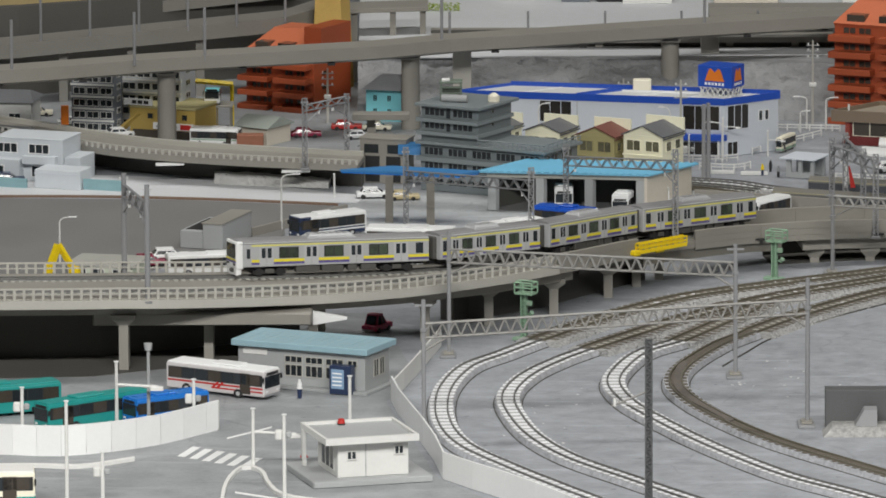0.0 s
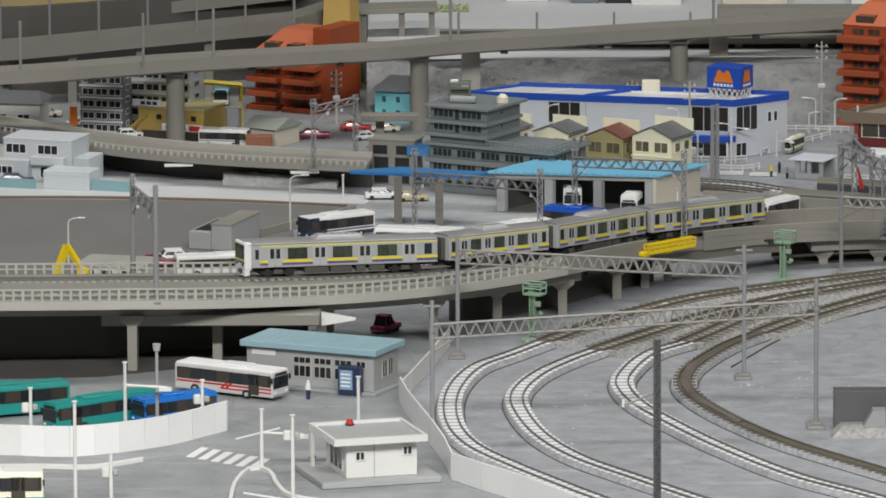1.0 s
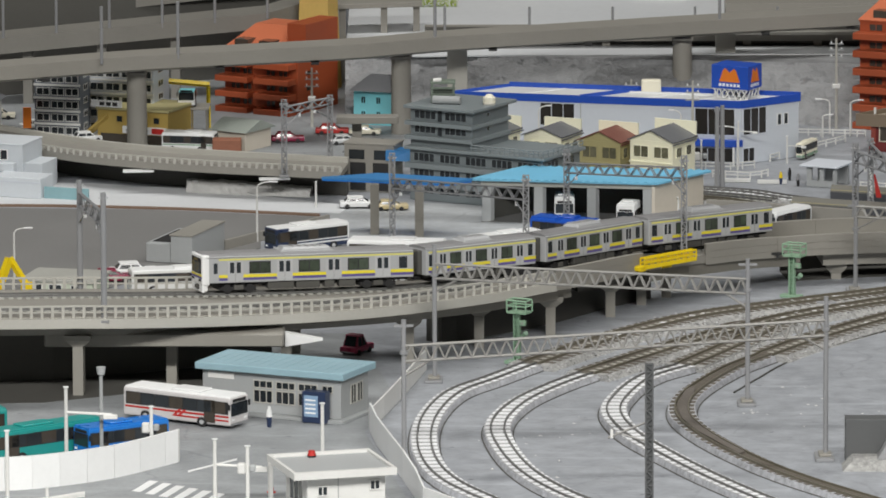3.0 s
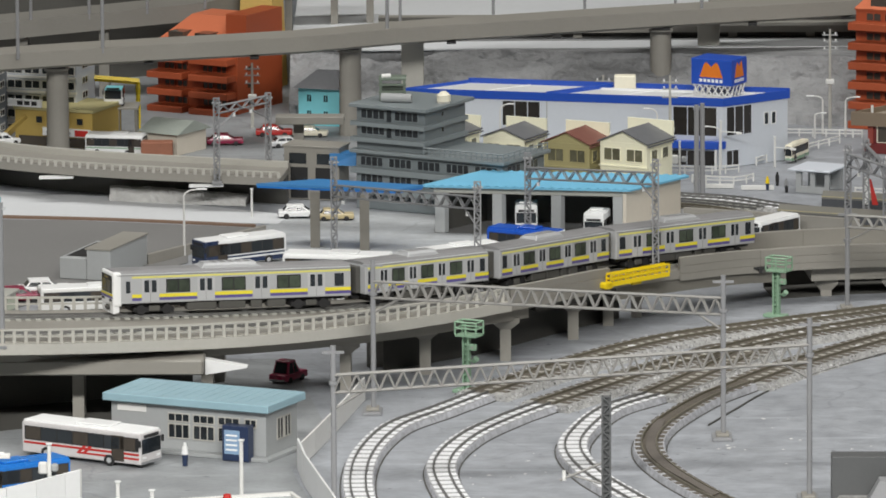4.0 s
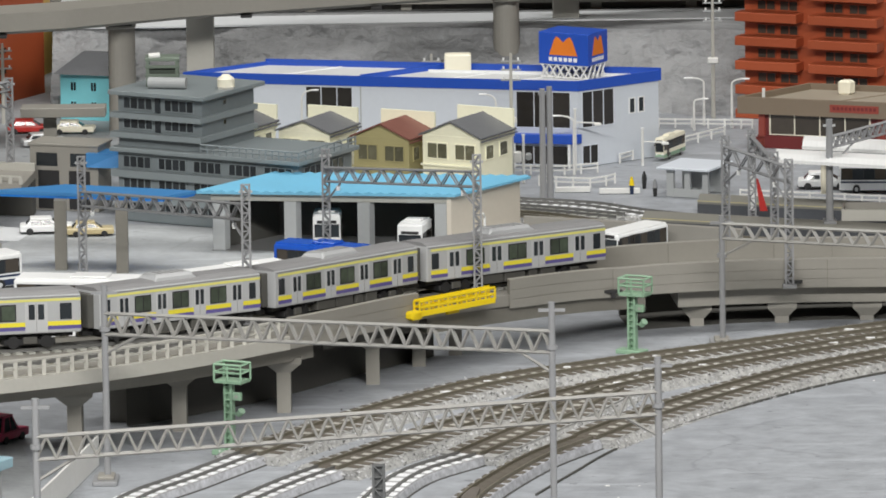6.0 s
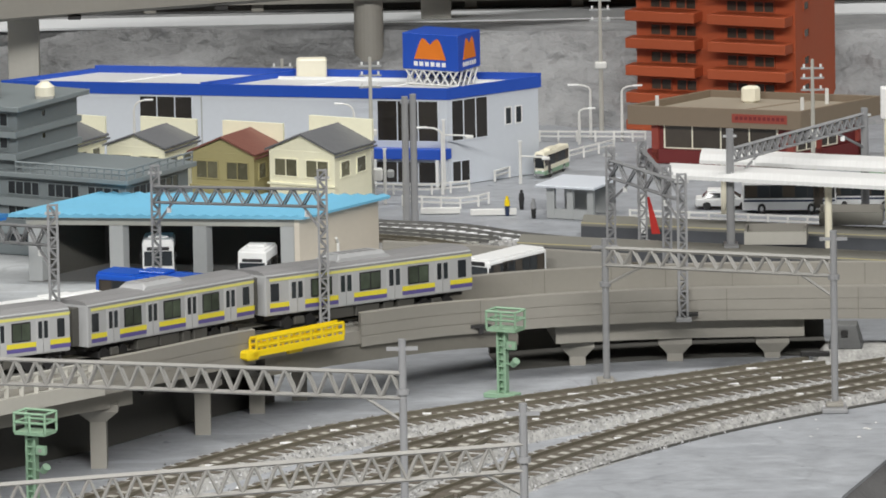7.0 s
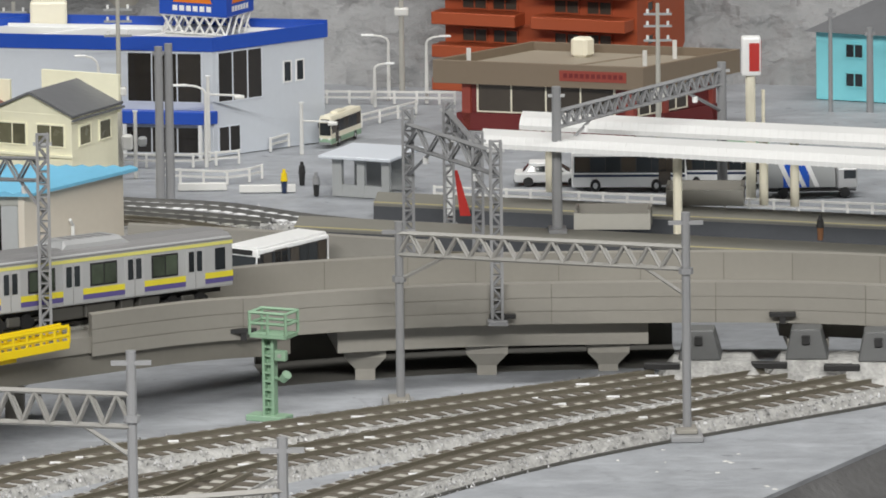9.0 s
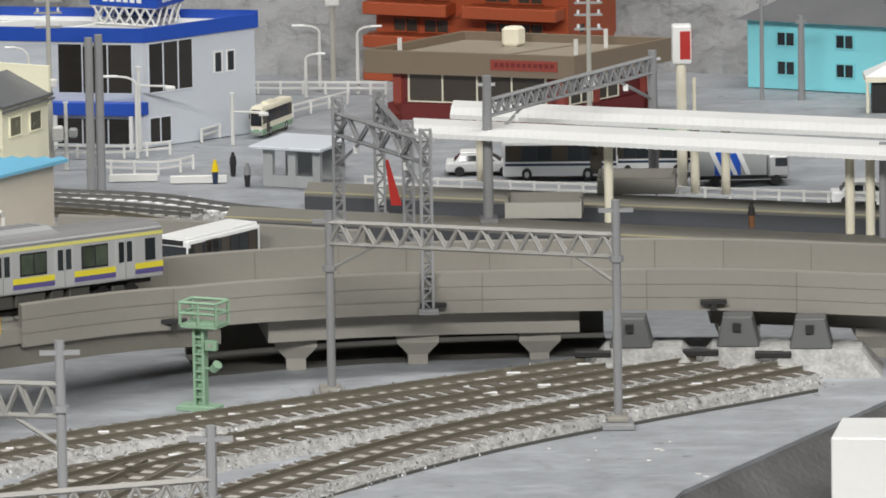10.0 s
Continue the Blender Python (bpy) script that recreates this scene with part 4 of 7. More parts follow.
def line_gantry(l, r, zb, hgt=0.75, label="grey lattice gantry over the viaduct track", step=1.6, plain=False):
    t = thing("catenary_gantry", 0, 0, 0, label=label, category="gantry", group="catenary gantries")
    for x, y, z0, z1 in (l, r):
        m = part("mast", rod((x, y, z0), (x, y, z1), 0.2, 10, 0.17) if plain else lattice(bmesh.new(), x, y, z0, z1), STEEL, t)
        part("insulator", box(x - 0.3, x + 0.3, y - 0.04, y + 0.04, z1 - 0.4, z1 - 0.3), SILVER, m)
        part("base_plate", box(x - 0.32, x + 0.32, y - 0.28, y + 0.28, z0, z0 + 0.14), STEEL, m)
    a, b = Vector((l[0], l[1], zb[0])), Vector((r[0], r[1], zb[1]))
    part("beam", truss(a, b, hgt, 0.12, step, 0.09), STEEL, t)
    d = (b - a).normalized() * 1.6
    for p, e in ((a, d), (b, -d)):
        br = part("knee_brace", bar(p + Vector((0, 0, -1.1)), p + e, 0.1), STEEL, t)
        part("insulator", rod(p + e * 0.8 + Vector((0, 0, -0.45)), p + e * 0.8 + Vector((0, 0, -0.2)), 0.1, 8), WHITE, br)
    return t
line_gantry((-4.35, 206.0, 0.0, 6.8), (4.75, 189.6, 4.35, 11.0), (4.15, 9.3))
line_gantry((7.7, 207.5, 0, 6.5), (15.1, 195.2, 3.6, 10.4), (4.75, 8.8))
line_gantry((-22.6, 184.0, 4.8, 12.6), (-20.4, 179.2, 5.1, 13.4), (10.9, 11.2), 0.9, plain=True)
line_gantry((27.4, 204.6, 0.0, 8.0), (30.0, 199.2, 2.1, 8.6), (6.6, 7.4), 0.8)
line_gantry((29.3, 212.6, 0.4, 5.5), (29.9, 206.0, 0.3, 6.6), (4.6, 5.6), 0.5)
line_gantry((33.1, 210.9, 0.9, 6.6), (39.6, 215.0, 0.9, 6.1), (5.0, 5.2), 0.62, "grey lattice gantry over the station platforms", 0.42, True)
line_gantry((-11.2, 215.0, 2.0, 8.0), (-8.0, 217.1, 2.0, 7.6), (6.9, 6.9), 0.5, "grey gantry on the far viaduct")

def front_mast():
    t = thing("catenary_mast", 11.25, 160.3, 0, label="tall dark lattice catenary mast with a side arm", category="mast")
    m = part("mast", lattice(bmesh.new(), 0, 0, 0, 10.9, 0.38, 0.34), DARKG, t)
    part("web_plate", box(-0.15, 0.15, -0.06, 0.06, 0.2, 10.85), DARKG, m)
    a = part("arm", bar((0, 0, 7.6), (-2.2, 0.2, 6.6), 0.09), STEELW, t)
    part("stay", bar((0, 0, 6.4), (-1.8, 0.2, 6.9), 0.07), STEELW, a)
    part("insulator", rod((-2.0, 0.2, 6.6), (-2.0, 0.2, 7.1), 0.09, 8), OFFW, a)
    part("base_plate", box(-0.5, 0.5, -0.45, 0.45, 0, 0.2), STEEL, t)
front_mast()

def mast(x, y, z0, z1, label="plain grey station catenary mast", r=0.16, pair=False, mat=STEEL):
    t = thing("mast", x, y, z0, label=label, category="mast")
    part("post", rod((0, 0, 0), (0, 0, z1 - z0), r, 10, r * 0.85), mat, t)
    if pair:
        part("post", rod((0.38, 0.1, 0), (0.38, 0.1, z1 - z0 + 0.1), r, 10, r * 0.85), mat, t)
    part("cap", box(-0.22, 0.22, -0.08, 0.08, z1 - z0 - 0.35, z1 - z0 - 0.2), mat, t)
    return t
mast(46.9, 208.4, 0.5, 4.6)
mast(18.75, 216.6, 0, 6.5, "pair of thick grey steel poles beside the tracks", 0.19, True)
mast(46.9, 225.9, 0, 3.75, "slim grey pole by the turquoise house")
mast(45.35, 226, 0, 4.6, "slim grey utility pole", 0.1)

# ---- green signal towers ----
def signal(x, y, h, label):
    t = thing("signal_tower", x, y, 0, tilted(-26), label=label, category="signal tower", group="green signals")
    part("base", box(-0.75, 0.65, -0.35, 0.35, 0, 0.22, 0.03), GREENP, t)
    m = bmesh.new()
    box(-0.22, -0.13, -0.14, 0.14, 0.2, h - 0.9, 0, m)
    box(0.09, 0.2, -0.14, 0.14, 0.2, h - 0.9, 0, m)
    box(-0.13, 0.09, 0.06, 0.12, 0.2, h - 0.9, 0, m)
    part("mast", m, GREENP, t)
    for i in range(int((h - 1.2) / 0.3)):
        part("rung", box(-0.13, 0.09, -0.12, -0.06, 0.45 + i * 0.3, 0.52 + i * 0.3), GREENP, t)
    pf = part("platform", box(-0.5, 0.8, -0.45, 0.45, h - 0.95, h - 0.82), GREENP, t)
    for z in (h - 0.45, h - 0.08):
        for a, b in (((-0.5, -0.45), (0.8, -0.45)), ((0.8, -0.45), (0.8, 0.45)), ((0.8, 0.45), (-0.5, 0.45)), ((-0.5, 0.45), (-0.5, -0.45))):
            part("handrail", bar((*a, z), (*b, z), 0.08), GREENP, pf)
    for a in ((-0.5, -0.45), (0.15, -0.45), (0.8, -0.45), (0.8, 0.45), (-0.5, 0.45)):
        part("rail_post", bar((*a, h - 0.85), (*a, h - 0.04), 0.08), GREENP, pf)
    ar = part("bracket_arm", bar((0.15, -0.05, h - 1.55), (0.5, -0.15, h - 1.55), 0.07), GREENP, t)
    hd = part("signal_head", box(0.28, 0.7, -0.3, -0.08, h - 1.75, h - 1.38, 0.04), GREENP, t)
    part("lens", rod((0.5, -0.34, h - 1.56), (0.5, -0.3, h - 1.56), 0.07, 10), SLEEPG, hd)
    ar = part("bracket_arm", bar((0.15, -0.05, h - 2.4), (0.55, -0.15, h - 2.4), 0.08), GREENP, t)
    part("lamp", rod((0.5, -0.12, h - 2.42), (0.72, -0.22, h - 2.2), 0.14, 10, 0.17), GREENP, ar)
signal(4.2, 185.0, 4.35, "pale green ladder signal tower beside yard tracks")
signal(22.3, 196.2, 3.9, "pale green signal tower with railed top platform")

# ---- yellow maintenance platforms ----
def yellow(x, y, z, dx, dy, label, L=4.6):
    t = thing("maintenance_platform", x, y, z, ((dx / L, dy / L), (-dy / L * 0.6, dx / L * 0.6), 1.0), label, "platform", "yellow platforms")
    part("floor", box(0, L, -0.5, 0.45, 0, 0.1, 0.02), YELLOW, t)
    part("girder", box(0, L, -0.6, -0.5, -0.08, 0.2, 0.02), YELLOW, t)
    part("end_block", box(-0.3, 0.35, -0.6, 0.5, -0.2, 0.22, 0.1), YELLOW, t)
    for yy in (-0.5, 0.4):
        bm = bmesh.new()
        for zz in (0.36, 0.66):
            bar((0.2, yy, zz), (L, yy, zz), 0.11, None, bm)
        for i in range(9):
            bar((0.2 + i * (L - 0.2) / 8, yy, 0.1), (0.2 + i * (L - 0.2) / 8, yy, 0.66), 0.1, None, bm)
        part("railing", bm, YELLOW, t)
    part("bracket", box(L * 0.45, L * 0.6, 0.2, 0.6, -0.3, 0.0), YELLOW, t)
yellow(12.1, 192.62, 3.45, 3.55, 2.27, "yellow railed platform hung outside the viaduct")
yellow(4.9, 193.0, 3.55, 3.2, 0.8, "yellow railed platform beyond the viaduct wall")

# ---- buildings ----
def corner_axes(fl, fr, r, lx, ly):
    return ((fr[0] - fl[0]) / lx, (fr[1] - fl[1]) / lx), ((r[0] - fr[0]) / ly, (r[1] - fr[1]) / ly), 1.0

def cornered(name, fl, fr, r, lx, ly, z, label, category, group="", square=True):
    """A thing of size lx by ly whose front right corner stands at fr, squared up."""
    u, v, k = corner_axes(fl, fr, r, lx, ly)
    u, v, k = squared((u, v, k), lx, ly) if square else ((u[0], u[1] * S), (v[0], v[1] * S), ZS)
    return thing(name, fr[0] - u[0] * lx, fr[1] - u[1] * lx / S, z, None, label, category, group, true_axes=(u, v, k))

def building(name, fl, fr, r, lx, ly, h, wall, label, category="building", group="", z=0.03, square=True):
    t = cornered(name, fl, fr, r, lx, ly, z, label, category, group, square)
    w = part("wall", box(0, lx, 0, ly, 0, h, 0.02), wall, t)
    return t, w

def gable(parent, lx, ly, h, rise, mat, over=0.18, th=0.1, name="roof"):
    """A pitched roof whose gables face the front; the ridge runs back."""
    bm = bmesh.new()
    for s in (0, 1):
        e, m = (-over, lx / 2) if s == 0 else (lx + over, lx / 2)
        drop = rise * over / (lx / 2)
        a = [(e, -over, h - drop), (m, -over, h + rise), (m, ly + over, h + rise), (e, ly + over, h - drop)]
        lo = [bm.verts.new(p) for p in a]
        hi = [bm.verts.new((p[0], p[1], p[2] + th)) for p in a]
        bm.faces.new(lo)
        bm.faces.new(hi)
        for i in range(4):
            bm.faces.new((lo[i], lo[(i + 1) % 4], hi[(i + 1) % 4], hi[i]))
    rf = part(name, bm, mat, parent)
    g = bmesh.new()
    for y0 in (0.02, ly - 0.04):
        vs = [g.verts.new(p) for p in ((0, y0, h - 0.02), (lx, y0, h - 0.02), (lx / 2, y0, h + rise), (0, y0 + 0.02, h - 0.02), (lx, y0 + 0.02, h - 0.02), (lx / 2, y0 + 0.02, h + rise))]
        g.faces.new(vs[:3])
        g.faces.new(vs[3:][::-1])
        for i in range(3):
            g.faces.new((vs[i], vs[(i + 1) % 3], vs[3 + (i + 1) % 3], vs[3 + i]))
    return rf, g

# big store with blue fascia
st, _ = building("store", (0.0, 223.9), (22.0, 221.5), (26.5, 223.2), 28.0, 8.0, 4.75, BLUEG, "pale blue-grey store with royal blue fascia and flat roof", "store", square=False)
part("fascia", box(-0.1, 28.1, -0.12, 0.12, 4.55, 5.15), BLUE, st)
part("fascia", box(27.9, 28.12, 0.12, 8.1, 4.55, 5.15), BLUE, st)
part("fascia", box(-0.1, 28.1, 7.9, 8.12, 4.75, 5.3), BLUE, st)
part("fascia", box(-0.12, 0.1, 0.12, 7.9, 4.55, 5.15), BLUE, st)
part("roof", box(0.1, 27.9, 0.12, 7.9, 4.75, 4.92), ROOFW, st, "white-grey flat roof with seams")
part("roof_divider", box(12.4, 12.65, 0.12, 7.9, 4.92, 5.22), BLUE, st)
for rx in (5.5, 17.5, 22.5):
    part("roof_seam", box(rx, rx + 0.06, 0.3, 7.7, 4.92, 4.98), WHITE, st)
part("roof_curb", box(13, 27.5, 6.0, 6.15, 4.92, 5.06), WHITE, st)
windows(st, "f", [(8.6, 2.6)], 3.4, 1.9, 0.0, GLASSD, BLUEG, 2, 0.06)
windows(st, "f", [(23.6, 2.3)], 3.9, 2.2, 0.0, GLASSD, BLUEG, 2, 0.06)
windows(st, "r", [(0.3, 2.3)], 3.2, 2.2, 28.0, GLASSD, BLUEG, 2, 0.06)
windows(st, "f", [(22.2, 0.1)], 5.3, 1.2, 0.0, GLASSD, BLUEG, 3, 0.06, "shop_window")
windows(st, "r", [(0.3, 0.1)], 1.6, 1.2, 28.0, GLASSD, BLUEG, 1, 0.06, "shop_window")
windows(st, "r", [(5.0, 2.8), (5.9, 2.8)], 0.6, 0.95, 28.0, GLASS, WHITE, 0, 0.05)
aw = part("awning", box(20.6, 28.25, -0.9, 0.0, 1.45, 2.0, 0.03), BLUE, st, "blue awning over the entrance")
part("awning_lettering", box(21.2, 22.6, -0.93, -0.9, 1.6, 1.85), WHITE, aw)
for px in (20.8, 24, 27.9):
    part("awning_post", rod((px, -0.8, 0), (px, -0.8, 1.45), 0.09, 8), WHITE, st)
part("wall_lettering", box(9.3, 11.5, -0.03, 0.0, 1.9, 2.25), BLUE, st)
part("panel_joint", box(12.5, 12.58, -0.02, 0.0, 0, 4.55), GREYW, st)

def roof_sign():
    t = cornered("roof_sign", (18.75, 222.75), (21.5, 222.2), (22.6, 223.05), 2.9, 2.0, 4.97, "blue box sign on a white truss frame atop the store", "sign")
    part("box", box(0, 2.9, 0, 2.0, 0.82, 2.72, 0.03), BLUE, t)
    fr = bmesh.new()
    for y in (0.1, 1.9):
        for i in range(6):
            a = 0.1 + i * 0.45
            bar((a, y, 0), (a + 0.45, y, 0.82), 0.07, None, fr)
            bar((a + 0.45, y, 0), (a, y, 0.82), 0.07, None, fr)
    for x in (0.1, 2.8):
        for i in range(4):
            a = 0.1 + i * 0.45
            bar((x, a, 0), (x, a + 0.45, 0.82), 0.07, None, fr)
    for z in (0.04, 0.8):
        for y in (0.1, 1.9):
            bar((0.05, y, z), (2.85, y, z), 0.08, None, fr)
    part("frame", fr, OFFW, t)
    def emblem(face):
        bm = bmesh.new()
        pts = [(0.62, 1.38), (0.92, 2.3), (1.05, 2.48), (1.2, 2.42), (1.45, 2.15), (1.7, 2.42), (1.85, 2.48), (1.98, 2.3), (2.28, 1.38)]
        f = 1.0 if face == "f" else 0.69
        lo = [bm.verts.new((a, -0.012, z) if face == "f" else (2.9 + 0.012, a * f, z)) for a, z in pts]
        hi = [bm.verts.new((a, 0.01, z) if face == "f" else (2.89, a * f, z)) for a, z in pts]
        bm.faces.new(lo)
        bm.faces.new(hi[::-1])
        for i in range(len(pts)):
            j = (i + 1) % len(pts)
            bm.faces.new((lo[i], lo[j], hi[j], hi[i]))
        part("emblem", bm, ORANGEP, t)
        ln = bmesh.new()
        for i in range(6):
            a = 0.6 + i * 0.29
            if face == "f":
                box(a, a + 0.2, -0.012, 0.0, 1.02, 1.25, 0, ln)
            else:
                box(2.9, 2.912, a * f, (a + 0.2) * f, 1.02, 1.25, 0, ln)
        part("lettering", ln, WHITE, t)
    emblem("f")
    emblem("r")
roof_sign()
lone("roof_unit", box(0, 1.5, 0, 0.9, 0, 1.0, 0.08), CREAMP, "cream boxy air unit on the store roof", "air unit", x=13.7, y=224.0, z=4.98)

# two-storey houses in front of the store
def house(fl, fr, r, lx, ly, h, rise, wall, roof, label, fire=True):
    t, w = building("house", fl, fr, r, lx, ly, h, wall, label, "house", "town houses")
    rf, g = gable(t, lx, ly, h, rise, roof)
    part("gable", g, wall, t)
    windows(t, "f", [(lx * 0.08, h - 1.35), (lx * 0.56, h - 1.35)], lx * 0.36, 0.95, 0.0, GLASSH, wall, 1, 0.06)
    windows(t, "f", [(lx * 0.1, 0.5)], lx * 0.4, 1.2, 0.0, GLASSH, wall, 1, 0.06)
    windows(t, "r", [(ly * 0.15, h - 1.35), (ly * 0.58, h - 1.35)], ly * 0.26, 0.85, lx, GLASSH, wall, 0, 0.06)
    windows(t, "r", [(ly * 0.2, 0.6)], ly * 0.3, 0.9, lx, GLASSH, wall, 0, 0.06)
    part("ledge", box(-0.08, lx + 0.08, -0.1, 0.0, h - 1.75, h - 1.65), wall, t)
    part("gutter", box(lx + 0.16, lx + 0.26, -0.2, ly + 0.2, h - 0.22, h - 0.14), roof, t)
    if fire:
        part("party_wall", box(lx * 0.05, lx * 1.02, ly - 0.05, ly + 0.12, h - 0.4, h + rise + 0.35), CREAM, t, "pale cream screen wall behind the roof")
house((12.5, 216.6), (15.6, 215.4), (17.3, 217.1), 4.2, 3.6, 4.1, 0.8, CREAM, ROOFG, "cream two-storey house with grey gable roof")
house((8.9, 217.3), (11.9, 216.2), (13.2, 217.7), 4.0, 3.2, 3.8, 0.75, OLIVE, ROOFR, "olive house with a red-brown gable roof")
house((5.2, 218.6), (8.0, 217.6), (9.4, 219.2), 4.0, 3.2, 3.7, 0.6, CREAM, ROOFG, "cream house with a low grey roof")
house((1.2, 220.0), (4.0, 219.0), (5.4, 220.4), 4.0, 3.2, 3.5, 0.6, CREAM, ROOFG, "pale cream house half hidden behind the office")
house((-7.2, 220.4), (-4.6, 219.6), (-3.2, 221.0), 3.6, 3.0, 1.9, 0.6, CREAM, ROOFG, "small cream house with a grey gable roof", False)

# depot office: a low wing and a four-storey tower
of = cornered("office_building", (-2.3, 214.7), (7.4, 212.3), (10.1, 214.3), 12.0, 5.0, 0.03, "slate green depot office with a tower and ribbon windows", "office building")
part("wing", box(0, 12, 0, 5, 0, 4.0, 0.02), SLATE, of)
part("tower", box(0, 5.6, 0.1, 4.9, 4.0, 7.2, 0.02), SLATE, of)
for z in (1.5, 2.9):
    part("ledge", box(-0.25, 12.2, -0.35, 0.0, z - 0.38, z + 0.02), SLATEL, of)
    part("ledge", box(12.0, 12.25, 0.0, 5.0, z - 0.38, z + 0.02), SLATEL, of)
part("roof_ledge", box(-0.25, 12.4, -0.45, 5.2, 3.95, 4.2, 0.03), SLATEL, of)
rl = bmesh.new()
for a, b in (((5.8, -0.35), (12.3, -0.35)), ((12.3, -0.35), (12.3, 5.0))):
    for z in (4.45, 4.7):
        bar((*a, z), (*b, z), 0.07, None, rl)
for i in range(16):
    bar((5.8 + i * 0.433, -0.35, 4.2), (5.8 + i * 0.433, -0.35, 4.7), 0.06, None, rl)
for i in range(9):
    bar((12.3, -0.35 + i * 0.66, 4.2), (12.3, -0.35 + i * 0.66, 4.7), 0.06, None, rl)
part("railing", rl, SLATEL, of)
for z in (5.05, 6.15):
    part("ledge", box(-0.25, 5.85, -0.35, 0.1, z - 0.3, z + 0.0), SLATEL, of)
    part("ledge", box(5.6, 5.85, 0.1, 4.9, z - 0.3, z + 0.0), SLATEL, of)
part("roof_slab", box(-0.3, 6.1, -0.45, 5.3, 7.15, 7.4, 0.03), SLATEL, of)
for z, n in ((5.2, 2), (6.3, 2), (0.5, 5), (1.75, 5), (3.0, 5)):
    w = 2.0 if n == 2 else 1.9
    windows(of, "f", [(0.35 + i * (2.75 if n == 2 else 2.35), z) for i in range(n)], w, 0.72, 0.1 if n == 2 else 0.0, GLASS, SLATEL, 3, 0.05)
for z in (5.1, 6.2):
    part("door", box(2.5, 2.85, 0.05, 0.1, z, z + 0.9), GLASS, of)
windows(of, "r", [(0.5, 1.8), (2.6, 1.8), (0.5, 3.05), (2.6, 3.05)], 1.6, 0.7, 12.0, GLASS, SLATEL, 2, 0.05)
windows(of, "r", [(2.0, 5.4), (2.0, 6.5)], 0.35, 0.35, 5.6, GLASS, SLATEL, 0, 0.04)
tk = thing("roof_tank", -0.4, 214.9, 7.43, label="dark cooling unit and grey horizontal tank on the roof", category="tank")
part("tank", rod((-0.4, -0.2, 0.32), (1.6, -0.6, 0.32), 0.32, 14), GREYW, tk)
UNITG = mk("olive_green_unit", (0.16, 0.2, 0.16), 0.5)
un = part("unit", box(-0.45, 1.05, 0.35, 1.25, 0.1, 0.95, 0.04), mk("dark_green_unit", (0.05, 0.065, 0.05), 0.5), tk)
for ux in (-0.55, 1.0):
    for uy in (0.2, 1.25):
        part("leg", box(ux, ux + 0.16, uy, uy + 0.16, 0, 1.6), UNITG, un)
for uz in (0.55, 1.05, 1.45):
    part("beam", box(-0.6, 1.22, 0.16, 0.28, uz, uz + 0.17, 0.02), UNITG, un)
part("cover", box(-0.6, 1.22, 0.28, 1.4, 1.5, 1.66, 0.04), UNITG, un)
part("pipe", rod((-0.4, 0.4, 1.72), (0.2, 0.4, 1.76), 0.16, 10), OFFW, tk)
wt = thing("water_tank", 2.9, 214.6, 7.43, label="small cream domed water tank on the roof", category="tank")
part("drum", rod((0, 0, 0.1), (0, 0, 0.55), 0.46, 16), CREAMP, wt)
part("dome", rod((0, 0, 0.55), (0, 0, 0.8), 0.46, 16, 0.18), CREAMP, wt)
part("stand", box(-0.4, 0.4, -0.4, 0.4, 0, 0.12), CONCL, wt)

# gatehouse block beside the office
gbk, _ = building("annex", (-7.0, 217.0), (-3.3, 216.6), (-2.7, 217.5), 4.2, 2.4, 3.7, CONC, "grey-brown flat annex with dark openings", "building")
# Black sheets on the solid wall stand in for the darkness of openings.
for ax in (0.5, 2.4):
    part("opening", box(ax, ax + 1.3, -0.03, 0.0, 0.1, 2.3), BLACK, gbk)
part("roof", box(-0.1, 4.3, -0.1, 2.45, 3.7, 3.85, 0.03), CONC, gbk)
for ax in (0.4, 2.5):
    part("upper_window", box(ax, ax + 1.3, -0.03, 0.0, 2.55, 3.3), GLASS, gbk)
part("blue_canopy", prism([(3.6, -0.4), (5.6, -0.4), (5.6, 1.6), (3.6, 1.6)], 2.6, 3.4, top=[(3.6, -0.4), (5.6, -0.1), (5.6, 1.6), (3.6, 1.6)]), ROOFC, gbk)
lone("skyway", box(0, 4.6, 0, 1.5, 0, 0.55, 0.04), CONC, "short grey elevated slab beside the office", "slab", x=-7.6, y=218.6, z=4.75)
lone("skyway_column", box(-0.35, 0.35, -0.3, 0.3, 0, 4.72), CONC, "square grey column under an elevated slab", "column", x=-6.2, y=219.4, z=0.03)

# bus depot shed, open to the front
dp = cornered("depot_shed", (1.6, 210.2), (14.2, 209.3), (17.7, 211.4), 14.0, 7.0, 0.05, "beige bus depot shed with corrugated sky-blue roof", "shed", square=False)
part("back_wall", box(0, 14, 6.8, 7, 0, 3.2), BEIGE, dp)
# Dark colours of lining, left side wall and floor imitate the indoor shade.
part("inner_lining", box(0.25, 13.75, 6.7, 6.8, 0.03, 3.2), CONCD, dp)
part("side_wall", box(13.75, 14, 0, 6.8, 0, 3.2), BEIGE, dp)
part("side_wall", box(0, 0.25, 0.6, 6.8, 0, 3.2), CONCD, dp, "side wall coloured dark for the shade indoors")
part("lintel", box(0.25, 13.75, 0.0, 0.3, 2.75, 3.16), SLEEPG, dp)
for cx in (0.3, 4.4, 8.6, 13.0):
    part("column", box(cx, cx + 0.7, 0.05, 0.6, 0, 2.75, 0.03), GREYW, dp)
part("floor", box(0.25, 13.75, 0.0, 6.8, 0.0, 0.02), LOT, dp)
rf = bmesh.new()
n = 46
prev = None
